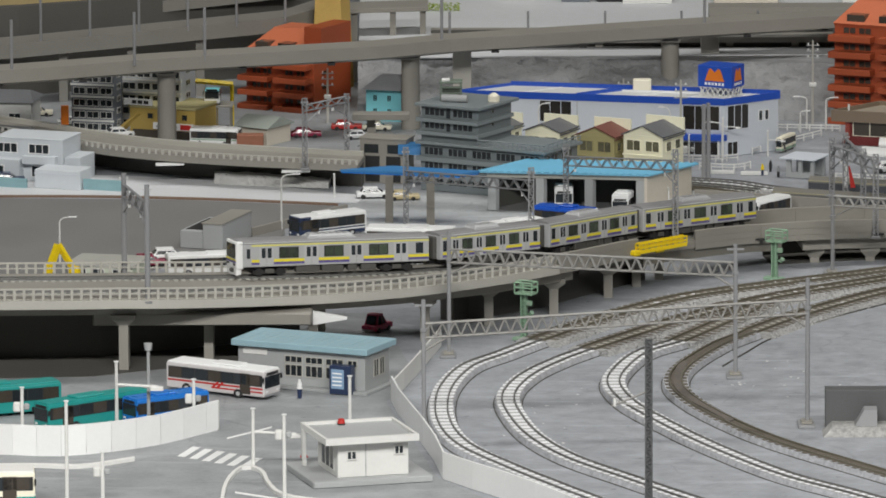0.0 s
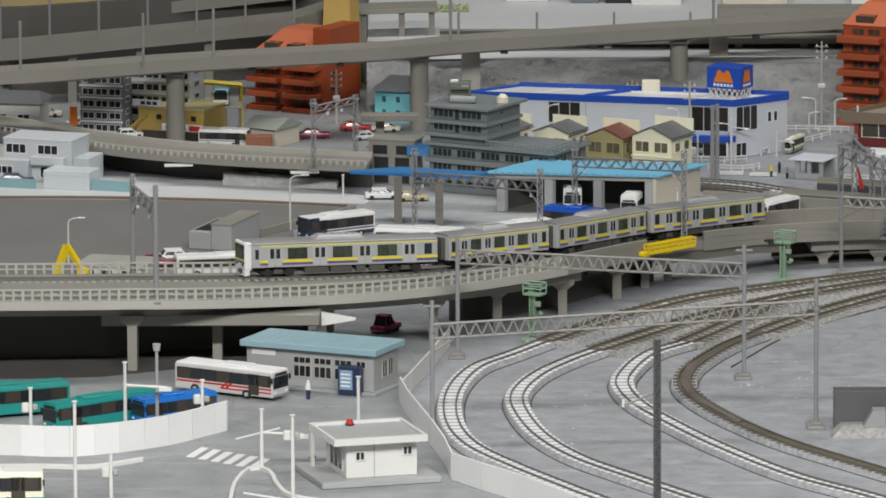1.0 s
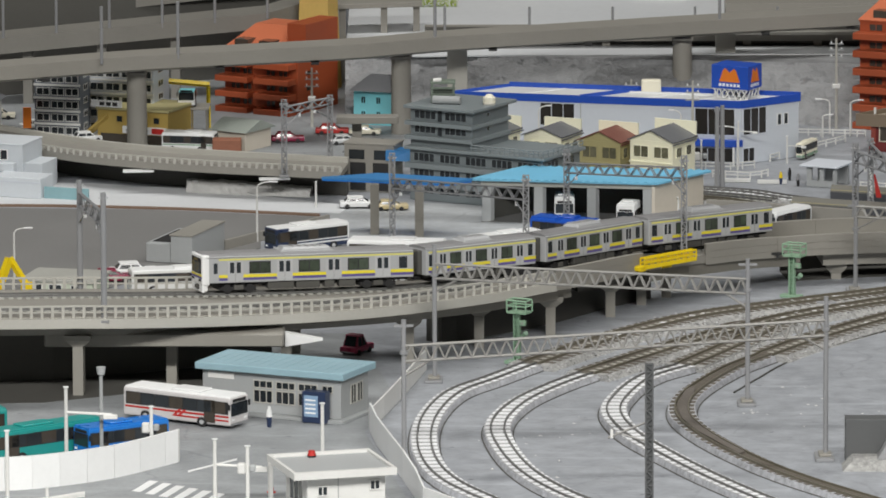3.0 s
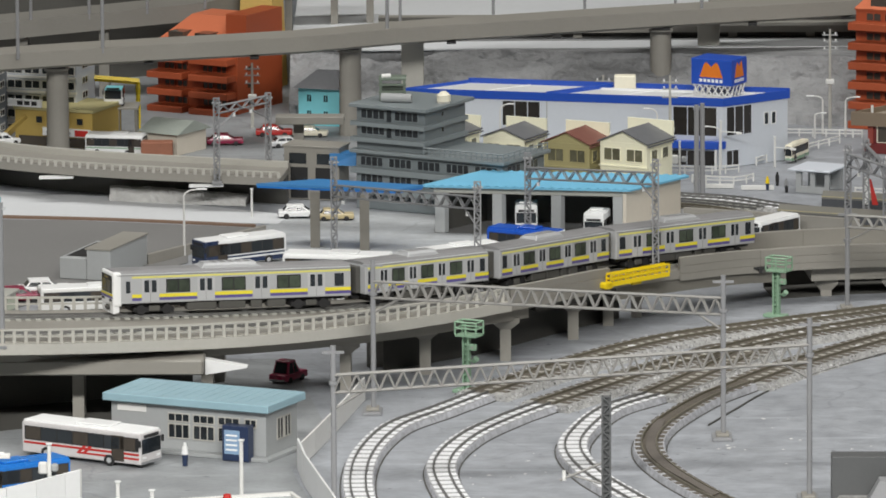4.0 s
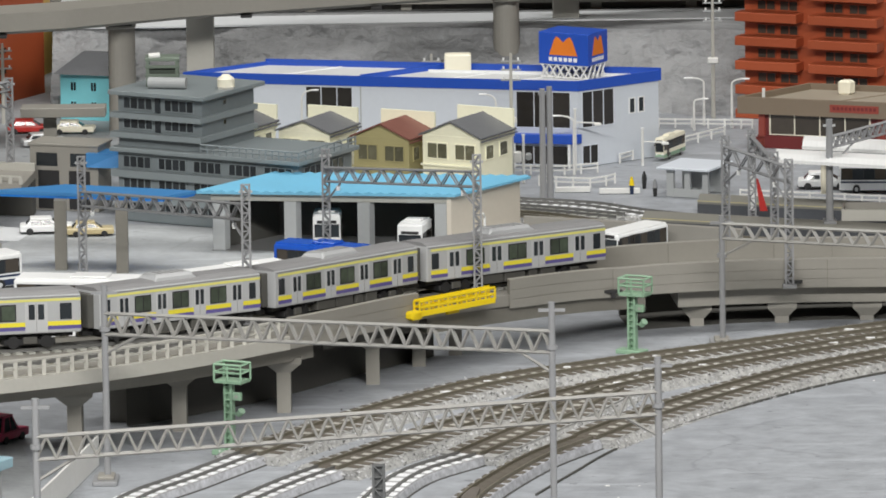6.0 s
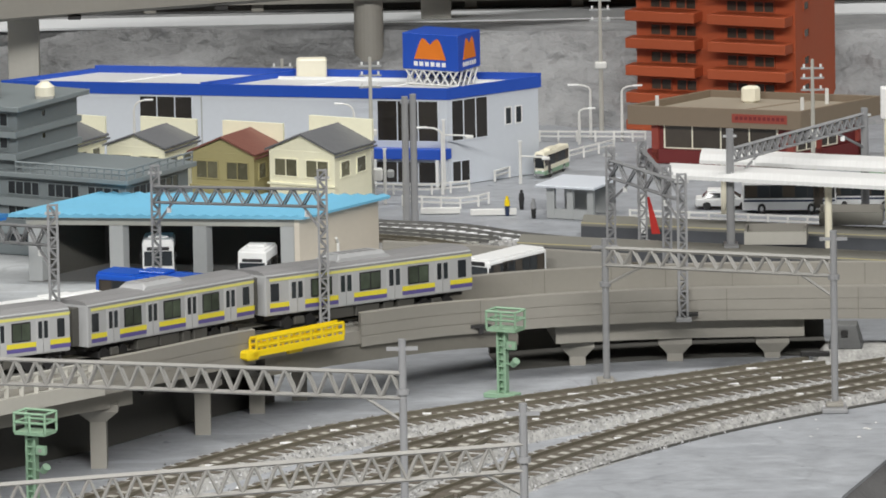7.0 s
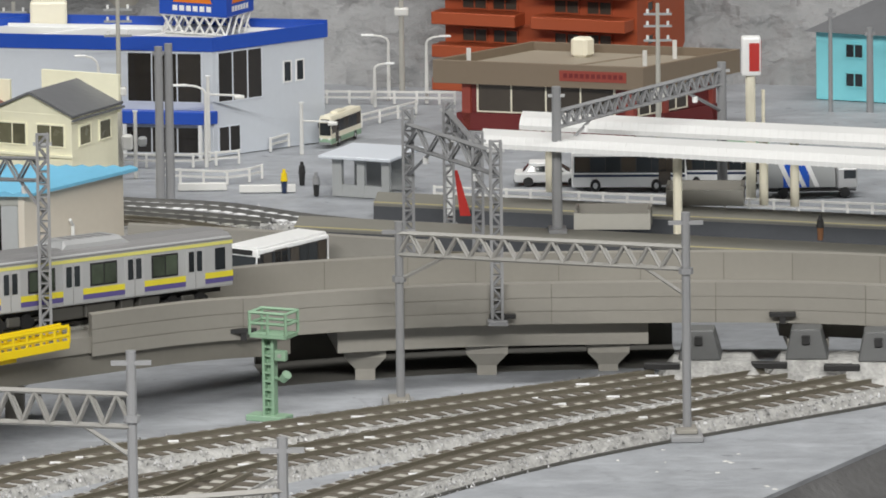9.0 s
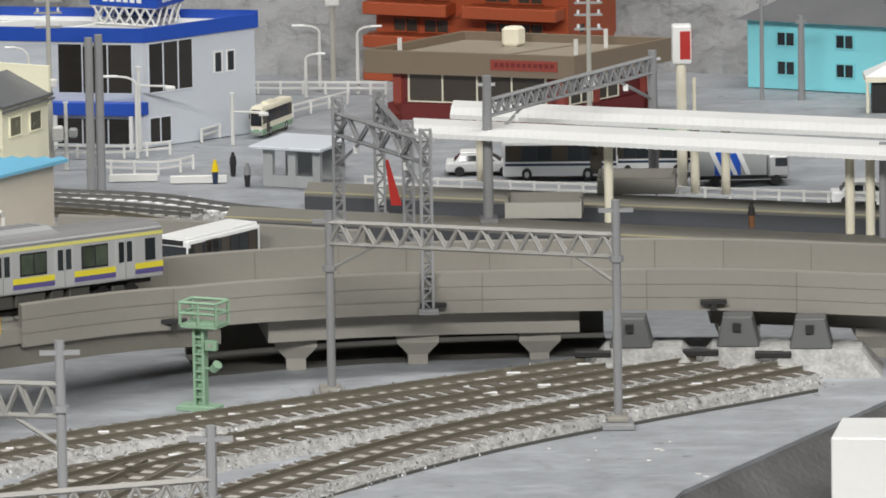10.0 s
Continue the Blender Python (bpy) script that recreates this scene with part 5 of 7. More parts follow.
for i in range(n + 1):
    xx = -0.5 + 15.0 * i / n
    dz = 0.1 if i % 2 else 0.0
    cur = [rf.verts.new((xx, -0.5, 3.28 + dz)), rf.verts.new((xx, 7.2, 3.4 + dz)), rf.verts.new((xx, 7.2, 3.27)), rf.verts.new((xx, -0.5, 3.16))]
    if prev:
        for k in range(4):
            rf.faces.new((prev[k], prev[(k + 1) % 4], cur[(k + 1) % 4], cur[k]))
    else:
        rf.faces.new(cur)
    prev = cur
rf.faces.new(prev[::-1])
part("roof", rf, ROOFB, dp, "corrugated sky-blue roof sheet")
part("downpipe", rod((14.1, 3.2, 0.0), (14.1, 3.2, 1.6), 0.07, 8), OFFW, dp)
part("wall_lamp", bar((14.1, 3.2, 1.6), (14.35, 2.6, 1.9), 0.09), OFFW, dp)

# forecourt canopy
cp = thing("forecourt_canopy", 0, 0, 0, label="flat bright blue canopy on grey square posts", category="canopy")
part("roof", prism([(-9.3, 208.7), (-0.4, 207.3), (1.2, 208.1), (-5.4, 209.5)], 3.95, 4.12), ROOFC, cp)
part("rim", prism([(-9.25, 208.72), (-0.42, 207.34), (1.12, 208.1), (-5.4, 209.44)], 3.82, 3.95), BLUES, cp)
for px, py in ((-5.6, 208.0), (-2.5, 207.4)):
    part("post", box(px - 0.3, px + 0.3, py - 0.2, py + 0.2, 0.04, 3.82), CONCM, cp)

# apartment blocks
def apartments(fl, fr, r, lx, ly, floors, fh, slope, label):
    h = floors * fh
    t, w = building("apartment_block", fl, fr, r, lx, ly, h, ORANGE, label, "apartments", "orange apartment blocks")
    for k in range(floors):
        z = k * fh
        for a0, a1 in ((-0.15, lx * 0.42), (lx * 0.5, lx - 0.1)):
            part("balcony", box(a0, a1, -0.85, 0.0, z - 0.02, z + fh * 0.36, 0.03), ORANGE, t)
        windows(t, "f", [(lx * q, z + fh * 0.38) for q in (0.09, 0.25, 0.57, 0.74)], lx * 0.135, fh * 0.44, 0.0, GLASSB, ORANGE, 1, 0.05)
        windows(t, "r", [(ly * 0.2, z + fh * 0.4)], ly * 0.14, fh * 0.34, lx, GLASSB, ORANGE, 0, 0.04)
        part("floor_band", box(-0.04, lx + 0.04, -0.06, 0.0, z + fh * 0.9, z + fh), ORANGE, t)
    if slope:
        m = prism([(-0.1, -0.1), (lx * 0.75, -0.1), (lx * 0.75, ly), (-0.1, ly)], h, h + 1.7, top=[(0.9, ly * 0.55), (lx * 0.75, ly * 0.55), (lx * 0.75, ly), (0.9, ly)])
        part("mansard", m, ORANGEL, t, "paler orange sloping roof")
        part("stair_tower", box(lx * 0.75, lx, ly * 0.2, ly, h, h + 2.3), ORANGE, t)
        for q in (0.12, 0.45):
            part("dormer", box(lx * q, lx * (q + 0.18), 0.15, 1.5, h + 0.15, h + 0.8), GLASSB, t)
    else:
        part("parapet", box(-0.1, lx + 0.1, -0.1, ly + 0.1, h, h + 0.25), ORANGE, t)
    return t
apartments((-17.15, 233.6), (-11.15, 233.4), (-8.05, 235.2), 7.0, 4.0, 4, 1.32, True, "orange apartment block with balconies and sloping roof")
apartments((30.3, 228.7), (38.4, 228.0), (40.6, 229.6), 8.6, 4.0, 6, 1.5, True, "orange apartment block with balconies behind the restaurant")

# restaurant
rs = cornered("restaurant", (29.45, 224.4), (38.0, 223.0), (42.15, 225.2), 7.6, 8.6, 0.03, "maroon restaurant with wide brown roof fascia", "restaurant", square=False)
part("base_wall", box(0.6, 7.0, 0.6, 8.0, 0, 0.75), MAROON, rs)
part("wall", box(0.75, 6.85, 0.75, 7.85, 0.75, 2.45), MAROON, rs)
windows(rs, "f", [(1.3, 0.8)], 5.0, 1.4, 0.75, GLASSB, CREAMP, 3, 0.06)
windows(rs, "r", [(1.3, 0.8), (3.6, 0.8)], 2.0, 1.4, 6.85, GLASSB, CREAMP, 1, 0.06)
for cx, cy in ((0.8, 0.6), (6.7, 0.6), (6.7, 3.4), (6.7, 7.6)):
    part("pillar", box(cx, cx + 0.3, cy, cy + 0.3, 0, 2.4), BRICKRED, rs)
part("soffit", box(0.12, 7.48, 0.12, 8.48, 2.1, 2.6), BROWNR, rs)
for b in ((0, 7.6, 0, 0.15), (0, 7.6, 8.45, 8.6), (0, 0.15, 0.15, 8.45), (7.45, 7.6, 0.15, 8.45)):
    part("roof_fascia", box(*b, 2.08, 3.1, 0.02), BROWNR, rs)
part("roof", box(0.15, 7.45, 0.15, 8.45, 2.6, 2.72), BROWNT, rs, "recessed tan felt roof")
part("roof_seam", bar((3.6, 0.3, 2.73), (4.6, 8.3, 2.73), 0.06), BROWNR, rs)
sg = part("sign_board", box(4.6, 7.0, -0.04, 0.0, 2.38, 2.84), BRICKRED, rs, "red name board on the fascia")
lb = bmesh.new()
for i in range(11):
    box(4.75 + i * 0.2, 4.88 + i * 0.2, -0.055, -0.04, 2.53, 2.72, 0, lb)
part("lettering", lb, MAROON, sg)
part("vent", box(2.4, 3.0, 6.2, 7.0, 2.72, 3.6, 0.12), CREAMP, rs)
for vx, vy in ((0.9, 1.0), (5.8, 7.2), (6.6, 2.6)):
    part("vent_pipe", rod((vx, vy, 2.72), (vx, vy, 3.55), 0.08, 8), OFFW, rs)

# turquoise houses
def turquoise(fl, fr, r, lx, ly, h, label):
    t, w = building("house", fl, fr, r, lx, ly, h, TEALW, label, "house", "turquoise houses")
    part("roof", prism([(-0.35, -0.4), (lx + 0.35, -0.4), (lx + 0.35, ly + 0.4), (-0.35, ly + 0.4)], h, h + 1.1, top=[(lx * 0.25, ly * 0.45), (lx * 0.75, ly * 0.45), (lx * 0.75, ly * 0.6), (lx * 0.25, ly * 0.6)]), ROOFG, t)
    windows(t, "f", [(lx * 0.2, h * 0.62), (lx * 0.6, h * 0.62), (lx * 0.2, h * 0.2), (lx * 0.6, h * 0.2)], lx * 0.13, h * 0.22, 0.0, GLASS, TEALW, 1, 0.05)
    windows(t, "r", [(ly * 0.3, h * 0.6)], ly * 0.25, h * 0.22, lx, GLASS, TEALW, 1, 0.05)
turquoise((45.0, 226.8), (51.0, 226.1), (53.3, 228), 6.5, 4.0, 3.1, "turquoise two-storey house with grey hip roof")
turquoise((-7.3, 231.0), (-4.3, 230.6), (-3.2, 232.2), 4.0, 3.0, 2.9, "small turquoise house below the elevated railway")
tn = thing("tent", 49.4, 224.2, 0.03, label="white pavilion tent roof over dark sides", category="tent")
part("roof", prism([(-0.3, -0.3), (3.3, -0.3), (3.3, 1.3), (-0.3, 1.3)], 1.6, 2.5, top=[(1.4, 0.45), (1.6, 0.45), (1.6, 0.55), (1.4, 0.55)]), WHITE, tn)
part("valance", box(-0.3, 3.3, -0.3, 1.3, 1.35, 1.6), CREAMP, tn)
part("curtain", box(0, 3, 0, 1, 0, 1.35), BLACK, tn)
for px in (-0.2, 1.3, 3.2):
    part("post", rod((px, -0.2, 0), (px, -0.2, 1.4), 0.07, 8), CREAMP, tn)

# roadside pylon sign
py = thing("pylon_sign", 40.85, 216.4, 0.03, label="cream roadside pylon with red and white box sign", category="sign")
part("pole", rod((0, 0, 0), (0, 0, 5.1), 0.2, 10), CREAMP, py)
part("pole", rod((0.5, 0.2, 0), (0.5, 0.2, 4.4), 0.07, 8), CREAMP, py)
bx = part("box", box(-0.35, 0.4, -0.35, 0.25, 5.05, 6.65, 0.1, seg=2), WHITE, py)
part("face", box(0.39, 0.415, -0.25, 0.15, 5.2, 6.5), RED, bx)
part("face", box(-0.05, 0.34, -0.37, -0.34, 5.25, 6.4), RED, bx)

# station platforms with white canopies
def strip(a, b, w, z0, z1):
    d = Vector((b[0] - a[0], b[1] - a[1], 0))
    return sweep([Vector((a[0], a[1], 0)), Vector((b[0], b[1], 0))], rect(0, w, z0, z1))
for a, b, w in (((23.6, 211.6), (56, 205.6), 1.3), ((26.6, 214.0), (56, 208.9), 1.3)):
    t = thing("platform", 0, 0, 0, label="low grey station platform with dark edge", category="platform", group="station platforms")
    part("body", strip(a, b, w, 0.03, 0.82), mk("dark_platform_side", (0.07, 0.075, 0.085), 0.6), t)
    part("paving", strip((a[0], a[1] + 0.02), (b[0], b[1] + 0.02), w - 0.04, 0.82, 0.92), mk("platform_paving", (0.21, 0.205, 0.18), 0.7, 0.1, 30, 400, 0.15), t)
    part("edge_line", strip((a[0], a[1] + 0.12), (b[0], b[1] + 0.12), 0.08, 0.92, 0.93), OLIVE, t)
for a, b, posts in (((30.3, 211.1), (56, 205.7), ((37.4, 210.35), (45.8, 208.75), (46.5, 208.6))), ((32.0, 214.0), (56, 209.3), ((33.2, 214.9), (40.9, 213.2), (42.0, 213.0)))):
    t = thing("platform_canopy", 0, 0, 0, label="long white ribbed canopy over the station platform", category="canopy", group="station canopies")
    d = Vector((b[0] - a[0], b[1] - a[1], 0)).normalized()
    s = Vector((-d.y, d.x, 0))
    lift = 0.35 if a[1] < 212 else 0.0
    A, B = Vector((a[0], a[1], lift)), Vector((b[0], b[1], lift))
    part("roof", sweep([A, B], [(0, 3.82), (0.0, 4.0), (0.45, 4.16), (1.2, 4.16), (1.65, 4.0), (1.65, 3.82), (1.5, 3.82), (1.5, 3.92), (0.15, 3.92), (0.15, 3.82)]), WHITE, t)
    rb = bmesh.new()
    for i in range(int((B - A).length / 0.3)):
        p = A + d * (0.15 + i * 0.3)
        q = [p - d * 0.03, p + d * 0.03]
        sweep(q, [(-0.025, 3.81), (-0.025, 4.01), (0.44, 4.19), (0.44, 4.16), (0.0, 3.99), (0.0, 3.81)], rb)
    part("rib_sheet", rb, WHITE, t)
    for px, py_ in posts:
        part("post", rod((px, py_ + 0.1, 0.93), (px, py_ + 0.1, 3.9 + lift), 0.17, 10), CREAMP, t)
for x, y, w in ((33.7, 211.0, 2.9), (37.3, 213.3, 3.0)):
    t = thing("stair_enclosure", x, y, 0.93, ((0.97, -0.18), (0.1, 0.6), 1.0), "low grey concrete stair enclosure on the platform", "enclosure", "stair enclosures")
    part("wall", box(0, w, 0, 0.12, 0, 0.62), CONCL, t)
    part("wall", box(0, w, 1.2, 1.32, 0, 0.75), CONC, t)
    part("wall", box(0, 0.12, 0.12, 1.2, 0, 0.75), CONC, t)
    part("wall", box(w - 0.12, w, 0.12, 1.2, 0, 0.75), CONC, t)
for pts, tie in (([(8, 217.3), (17.45, 215.6), (21.1, 214.9), (25, 213.3), (34, 210.9), (56, 207.2)], SLEEPW), ([(8, 215.3), (17.5, 213.7), (21.5, 212.2), (25, 210.4), (34, 208.7), (56, 204.3)], SLEEPB), ([(8, 216.4), (17.4, 214.65), (22.6, 213.2)], SLEEPG)):
    track(pts, BALLG, tie, "straight station track on pale ballast", w=1.35, most=60, gauge=0.45)
# leaning red and white end marker
mkx = thing("buffer_marker", 29.6, 212.6, 0.93, label="leaning red panel on a white end post", category="marker")
part("post", box(-0.4, -0.1, -0.12, 0.12, 0, 2.0, 0.06), WHITE, mkx)
part("panel", prism([(0.1, -0.1), (0.5, -0.1), (0.5, 0.1), (0.1, 0.1)], 0, 1.8, top=[(-0.1, -0.08), (0.02, -0.08), (0.02, 0.08), (-0.1, 0.08)]), RED, mkx)

# ticket booth
tb = cornered("booth", (25.2, 217.3), (27.4, 216.7), (28.4, 217.8), 3.0, 2.2, 0.03, "small pale grey booth with flat roof", "booth")
for b in ((0, 0.5, 0, 0.2), (1.3, 1.7, 0, 0.2), (2.6, 3.0, 0, 0.2), (0, 0.3, 1.9, 2.2), (2.7, 3.0, 1.9, 2.2)):
    part("pillar", box(*b, 0, 1.6), GREYW, tb)
part("low_wall", box(0, 3.0, 0.02, 0.15, 0, 0.5), GREYW, tb)
part("back_wall", box(0.3, 2.7, 2.0, 2.15, 0, 1.6), GREYW, tb)
part("roof", box(-0.5, 3.3, -0.4, 2.6, 1.6, 1.74, 0.03), BLUEG, tb)

# ---- buses and cars ----
rb_ = bus(-18.9, 176.4, ((0.9, -0.29), (0.62, 0.5), 1.0), PINKS, WHITE, "white city bus with red stripes by the terminal building", RED)
for q in (0.0, 0.34):
    part("stripe_flash", prism([(3.3 + q, -0.02), (3.5 + q, -0.02), (3.5 + q, 0.0), (3.3 + q, 0.0)], 0.5, 0.95, top=[(3.75 + q, -0.02), (3.95 + q, -0.02), (3.95 + q, 0.0), (3.75 + q, 0.0)]), RED, rb_)
part("lower_stripe", box(3.4, 7.1, -0.016, 0.0, 0.48, 0.58), RED, rb_)
bus(-25.0, 172.6, ((-1.0, -0.32), (-0.4, 0.5), 1.05), TEALB, TEALB, "teal bus parked behind the white fence")
bus(-19.3, 171.6, ((-0.86, -0.44), (-0.6, 0.45), 1.0), TEALB, TEALB, "teal bus with pale front behind the fence")
BLUEBUS = mk("deep_blue_body", (0.015, 0.1, 0.55), 0.3, 0.05)
bus(-15.6, 171.6, ((-0.62, -0.3), (-0.6, 0.45), 0.95), BLUES, BLUES, "bright blue bus parked behind the fence")
bus(-32.2, 160.6, ((1.1, 0.1), (-0.1, 0.62), 1.1), CREAMP, OFFW, "cream bus with teal skirt at the plaza", None, TEALB)
bus(-8.15, 205.98, tilted(214, 0.95), WHITE, WHITE, "white and navy city bus in the depot yard", NAVY, NAVY, L=6.3, front=NAVY)
bus(-9.9, 198.6, ((0.9, -0.06), (0.15, 0.55), 0.92), WHITE, WHITE, "white bus with dark windows and green rear", None, None)
bus(-7.4, 202.0, ((0.9, -0.1), (0.2, 0.55), 0.9), WHITE, WHITE, "white bus with dark windows in the depot yard")
bus(-21.4, 196.9, ((0.95, 0.28), (-0.2, 0.5), 0.78), OFFW, WHITE, "white bus with dark green windows behind the viaduct")
bus(-16.6, 195.4, ((1.02, -0.06), (0.1, 0.55), 0.8), WHITE, WHITE, "plain white bus close behind the viaduct", None, BLACK)
bus(1.5, 202.3, ((0.62, 0.3), (-0.5, 0.4), 0.92), WHITE, WHITE, "white bus at the depot forecourt")
bus(3.0, 200.6, ((0.7, 0.26), (-0.4, 0.4), 0.9), WHITE, WHITE, "second white bus at the depot forecourt")
bus(5.1, 205.67, tilted(-28, 1.06), BLUEBUS, BLUEBUS, "bright blue bus with white front leaving the depot", None, None, L=4.5, W=1.52, front=WHITE)
bus(11.67, 209.73, tilted(258, 0.8), WHITE, WHITE, "white and red bus standing in the depot doorway", RED, RED, L=2.7, H=2.4)
bus(6.98, 211.0, tilted(270, 0.87), WHITE, WHITE, "white minibus inside the depot shed", L=2.4, H=2.25)
bus(23.63, 208.8, tilted(233, 0.99), WHITE, WHITE, "white bus with dark windows behind the viaduct wall", L=4.3, W=1.5, H=1.98, pod=False)
bus(34.2, 217.2, ((0.62, -0.04), (0.06, 0.5), 0.85), WHITE, BLUEG, "white and navy bus at the station stop", NAVY, None)
bus(38.2, 217.4, ((0.5, -0.03), (0.06, 0.5), 0.82), WHITE, GREENP, "white bus with pale green roof at the station stop", NAVY, None)
bus(-21.3, 225.9, ((0.56, -0.12), (0.2, 0.5), 0.75), WHITE, WHITE, "white bus with green band on the town street", GREENP)
bus(26.6, 223.7, ((-0.17, -0.2), (-0.3, 0.1), 0.66), CREAMP, CREAMP, "cream and green bus on the street", None, GREENP)

lorry = thing("truck", 41.4, 216.2, 0.05, ((0.72, 0.01), (0.0, 0.5), 0.76), "small truck with grey and blue box, white swooshes and silver cab", "truck")
part("box", box(0, 3.7, 0, 1.5, 0.55, 2.15, 0.03), GREYW, lorry)
part("blue_panel", box(0.9, 2.3, -0.012, 0.0, 0.58, 2.12), BLUEBUS, lorry)
for i, q in enumerate((1.2, 1.9, 2.6)):
    part("swoosh", prism([(q, -0.015), (q + 0.25, -0.015), (q + 0.25, 0.0), (q, 0.0)], 0.6, 2.1, top=[(q - 0.7, -0.015), (q - 0.4, -0.015), (q - 0.4, 0.0), (q - 0.7, 0.0)]), WHITE, lorry)
part("panel", box(0.0, 0.9, -0.012, 0.0, 0.58, 2.12), GREYW, lorry)
cb = part("cab", box(3.75, 4.9, 0.05, 1.45, 0.4, 1.6, 0.12), SILVER, lorry)
part("window", box(4.15, 4.8, 0.03, 0.06, 1.0, 1.45), GLASS, cb)
part("chassis", box(0.1, 4.8, 0.2, 1.3, 0.3, 0.56), BLACK, lorry)
for wx in (0.9, 4.2):
    for wy in (0, 1.3):
        part("wheel", rod((wx, wy, 0.26), (wx, wy + 0.2, 0.26), 0.28, 12), BLACK, lorry)
LEMONC = mk("pale_yellow_body", (0.55, 0.46, 0.26), 0.3, 0.05)
car(-5.9, 186.1, tilted(60, 0.95), mk("plum_red_body", (0.34, 0.03, 0.08), 0.3, 0.05), "plum-red compact car under the viaduct", L=2.5, W=1.2, H=1.35)
CARS = [(32.1, 217.9, -3, WHITE, "white hatchback on the station street", 1.0), (46.0, 213.9, 0, WHITE, "white car beyond the platforms", 1.0),
        (-7.4, 213.2, 3, WHITE, "white pickup car by the forecourt", 0.95), (-5.1, 212.6, 5, LEMONC, "pale yellow sedan by the forecourt", 0.85), (-35.8, 218.0, 0, NAVY, "dark blue car by the grey house", 1.0),
        (-35.3, 233.4, 0, CREAMP, "cream car on the town street", 0.9), (-32.2, 231.0, 10, WHITE, "white car on the town street", 0.8), (-31.0, 229.0, 15, WHITE, "white car on the town street", 0.8), (-28.0, 227.9, 20, WHITE, "white car by the foliage", 0.9),
        (-13.3, 227.2, 5, WINE, "dark red car in the town car park", 0.9), (-10.1, 228.8, 0, RED, "red car in the town car park", 0.9), (-7.6, 228.6, -5, CREAMP, "cream car in the town car park", 0.85), (-8.9, 226.5, 15, SILVER, "silver car in the town car park", 0.85),
        (-23.2, 199.6, 10, WHITE, "white car beside the parking lot", 1.1), (-24.4, 198.6, 10, WINE, "dark red car beside the parking lot", 1.0)]
for x, y, a, m, lab, s in CARS:
    car(x, y, tilted(a, s), m, lab)

# ---- bus terminal in the foreground ----
hu = thing("guard_hut", -7.0, 163.4, 0.03, ((0.98, 0.235), (-0.52, 0.83), 1.0), "small white guard hut with flat roof on a grey plinth", "hut")
part("plinth", box(-1.7, 5.6, -0.5, 3.2, 0, 0.42, 0.05), GREYW, hu)
part("wall", box(0, 4.35, 0, 2.5, 0.42, 2.72, 0.03), OFFW, hu)
part("roof", box(-0.85, 4.75, -0.35, 2.75, 2.72, 2.95, 0.03), GREYW, hu)
for b in ((-0.9, 4.8, -0.4, -0.22), (-0.9, 4.8, 2.62, 2.8), (-0.9, -0.72, -0.22, 2.62), (4.62, 4.8, -0.22, 2.62)):
    part("roof_rim", box(*b, 2.7, 3.12), OFFW, hu)
part("porch_post", box(-0.95, -0.75, 2.4, 2.6, 0.42, 2.72), OFFW, hu)
windows(hu, "f", [(0.55, 1.55), (3.45, 1.75)], 0.6, 0.6, 0.0, GLASS, OFFW, 1, 0.05)
windows(hu, "l", [(0.4, 0.75)], 1.6, 1.6, 0.0, GLASS, OFFW, 2, 0.05, "door")
part("panel_joint", box(1.7, 1.74, -0.02, 0, 0.42, 2.7), GREYW, hu)
bc = thing("beacon", -6.9, 165.2, 3.0, label="small red warning beacon on the hut roof", category="beacon")
part("lens", rod((0, 0, 0.1), (0, 0, 0.38), 0.24, 12, 0.18), RED, bc)
part("base", rod((0, 0, 0), (0, 0, 0.1), 0.26, 12), BLACK, bc)
cn = thing("traffic_cone", -9.2, 166.0, 0.45, label="red traffic cone beside the guard hut", category="cone")
part("cone", rod((0, 0, 0.05), (0, 0, 0.75), 0.18, 10, 0.04), RED, cn)
part("foot", box(-0.24, 0.24, -0.2, 0.2, 0, 0.06), RED, cn)

sb = cornered("terminal_building", (-14.6, 177.5), (-5.9, 175.5), (-4.2, 177.4), 10.0, 4.2, 0.03, "pale grey terminal building with ribbed pale blue roof", "building")
part("plinth", box(-0.1, 10.2, -0.35, 4.3, 0, 0.22, 0.03), GREYW, sb)
part("wall", box(0.2, 9.8, 0.2, 4.0, 0.22, 2.75, 0.02), GREYW, sb)
part("roof", box(-0.15, 10.15, -0.2, 4.4, 2.75, 3.2, 0.04), ROOFP, sb)
for i in range(16):
    part("roof_rib", box(0.1 + i * 0.64, 0.13 + i * 0.64, -0.1, 4.3, 3.2, 3.215), ROOFP, sb)
for gx in (3.75, 5.3, 6.85):
    windows(sb, "f", [(gx, 0.85)], 1.35, 0.85, 0.2, GLASS, CONCL, 2, 0.06)
    windows(sb, "f", [(gx, 1.8)], 1.35, 0.5, 0.2, GLASS, CONCL, 2, 0.06)
windows(sb, "f", [(8.5, 1.8)], 0.75, 0.5, 0.2, GLASS, CONCL, 1, 0.06)
windows(sb, "r", [(1.5, 0.95), (2.4, 0.95)], 0.75, 1.25, 9.8, GLASS, CONCL, 1, 0.06)
part("sign_strip", box(0.6, 2.4, 0.16, 0.2, 2.2, 2.6), OFFW, sb)
kb = thing("notice_board", -8.35, 175.55, 0.06, ((0.87, -0.2), (0.4, 0.45), 1.0), "dark blue notice kiosk against the terminal wall", "kiosk")
part("cabinet", box(0, 1.6, 0, 0.7, 0, 2.0, 0.04), NAVY, kb)
part("poster", box(0.15, 1.1, -0.02, 0, 0.4, 1.75), mk("pale_blue_poster", (0.25, 0.38, 0.55), 0.5), kb)
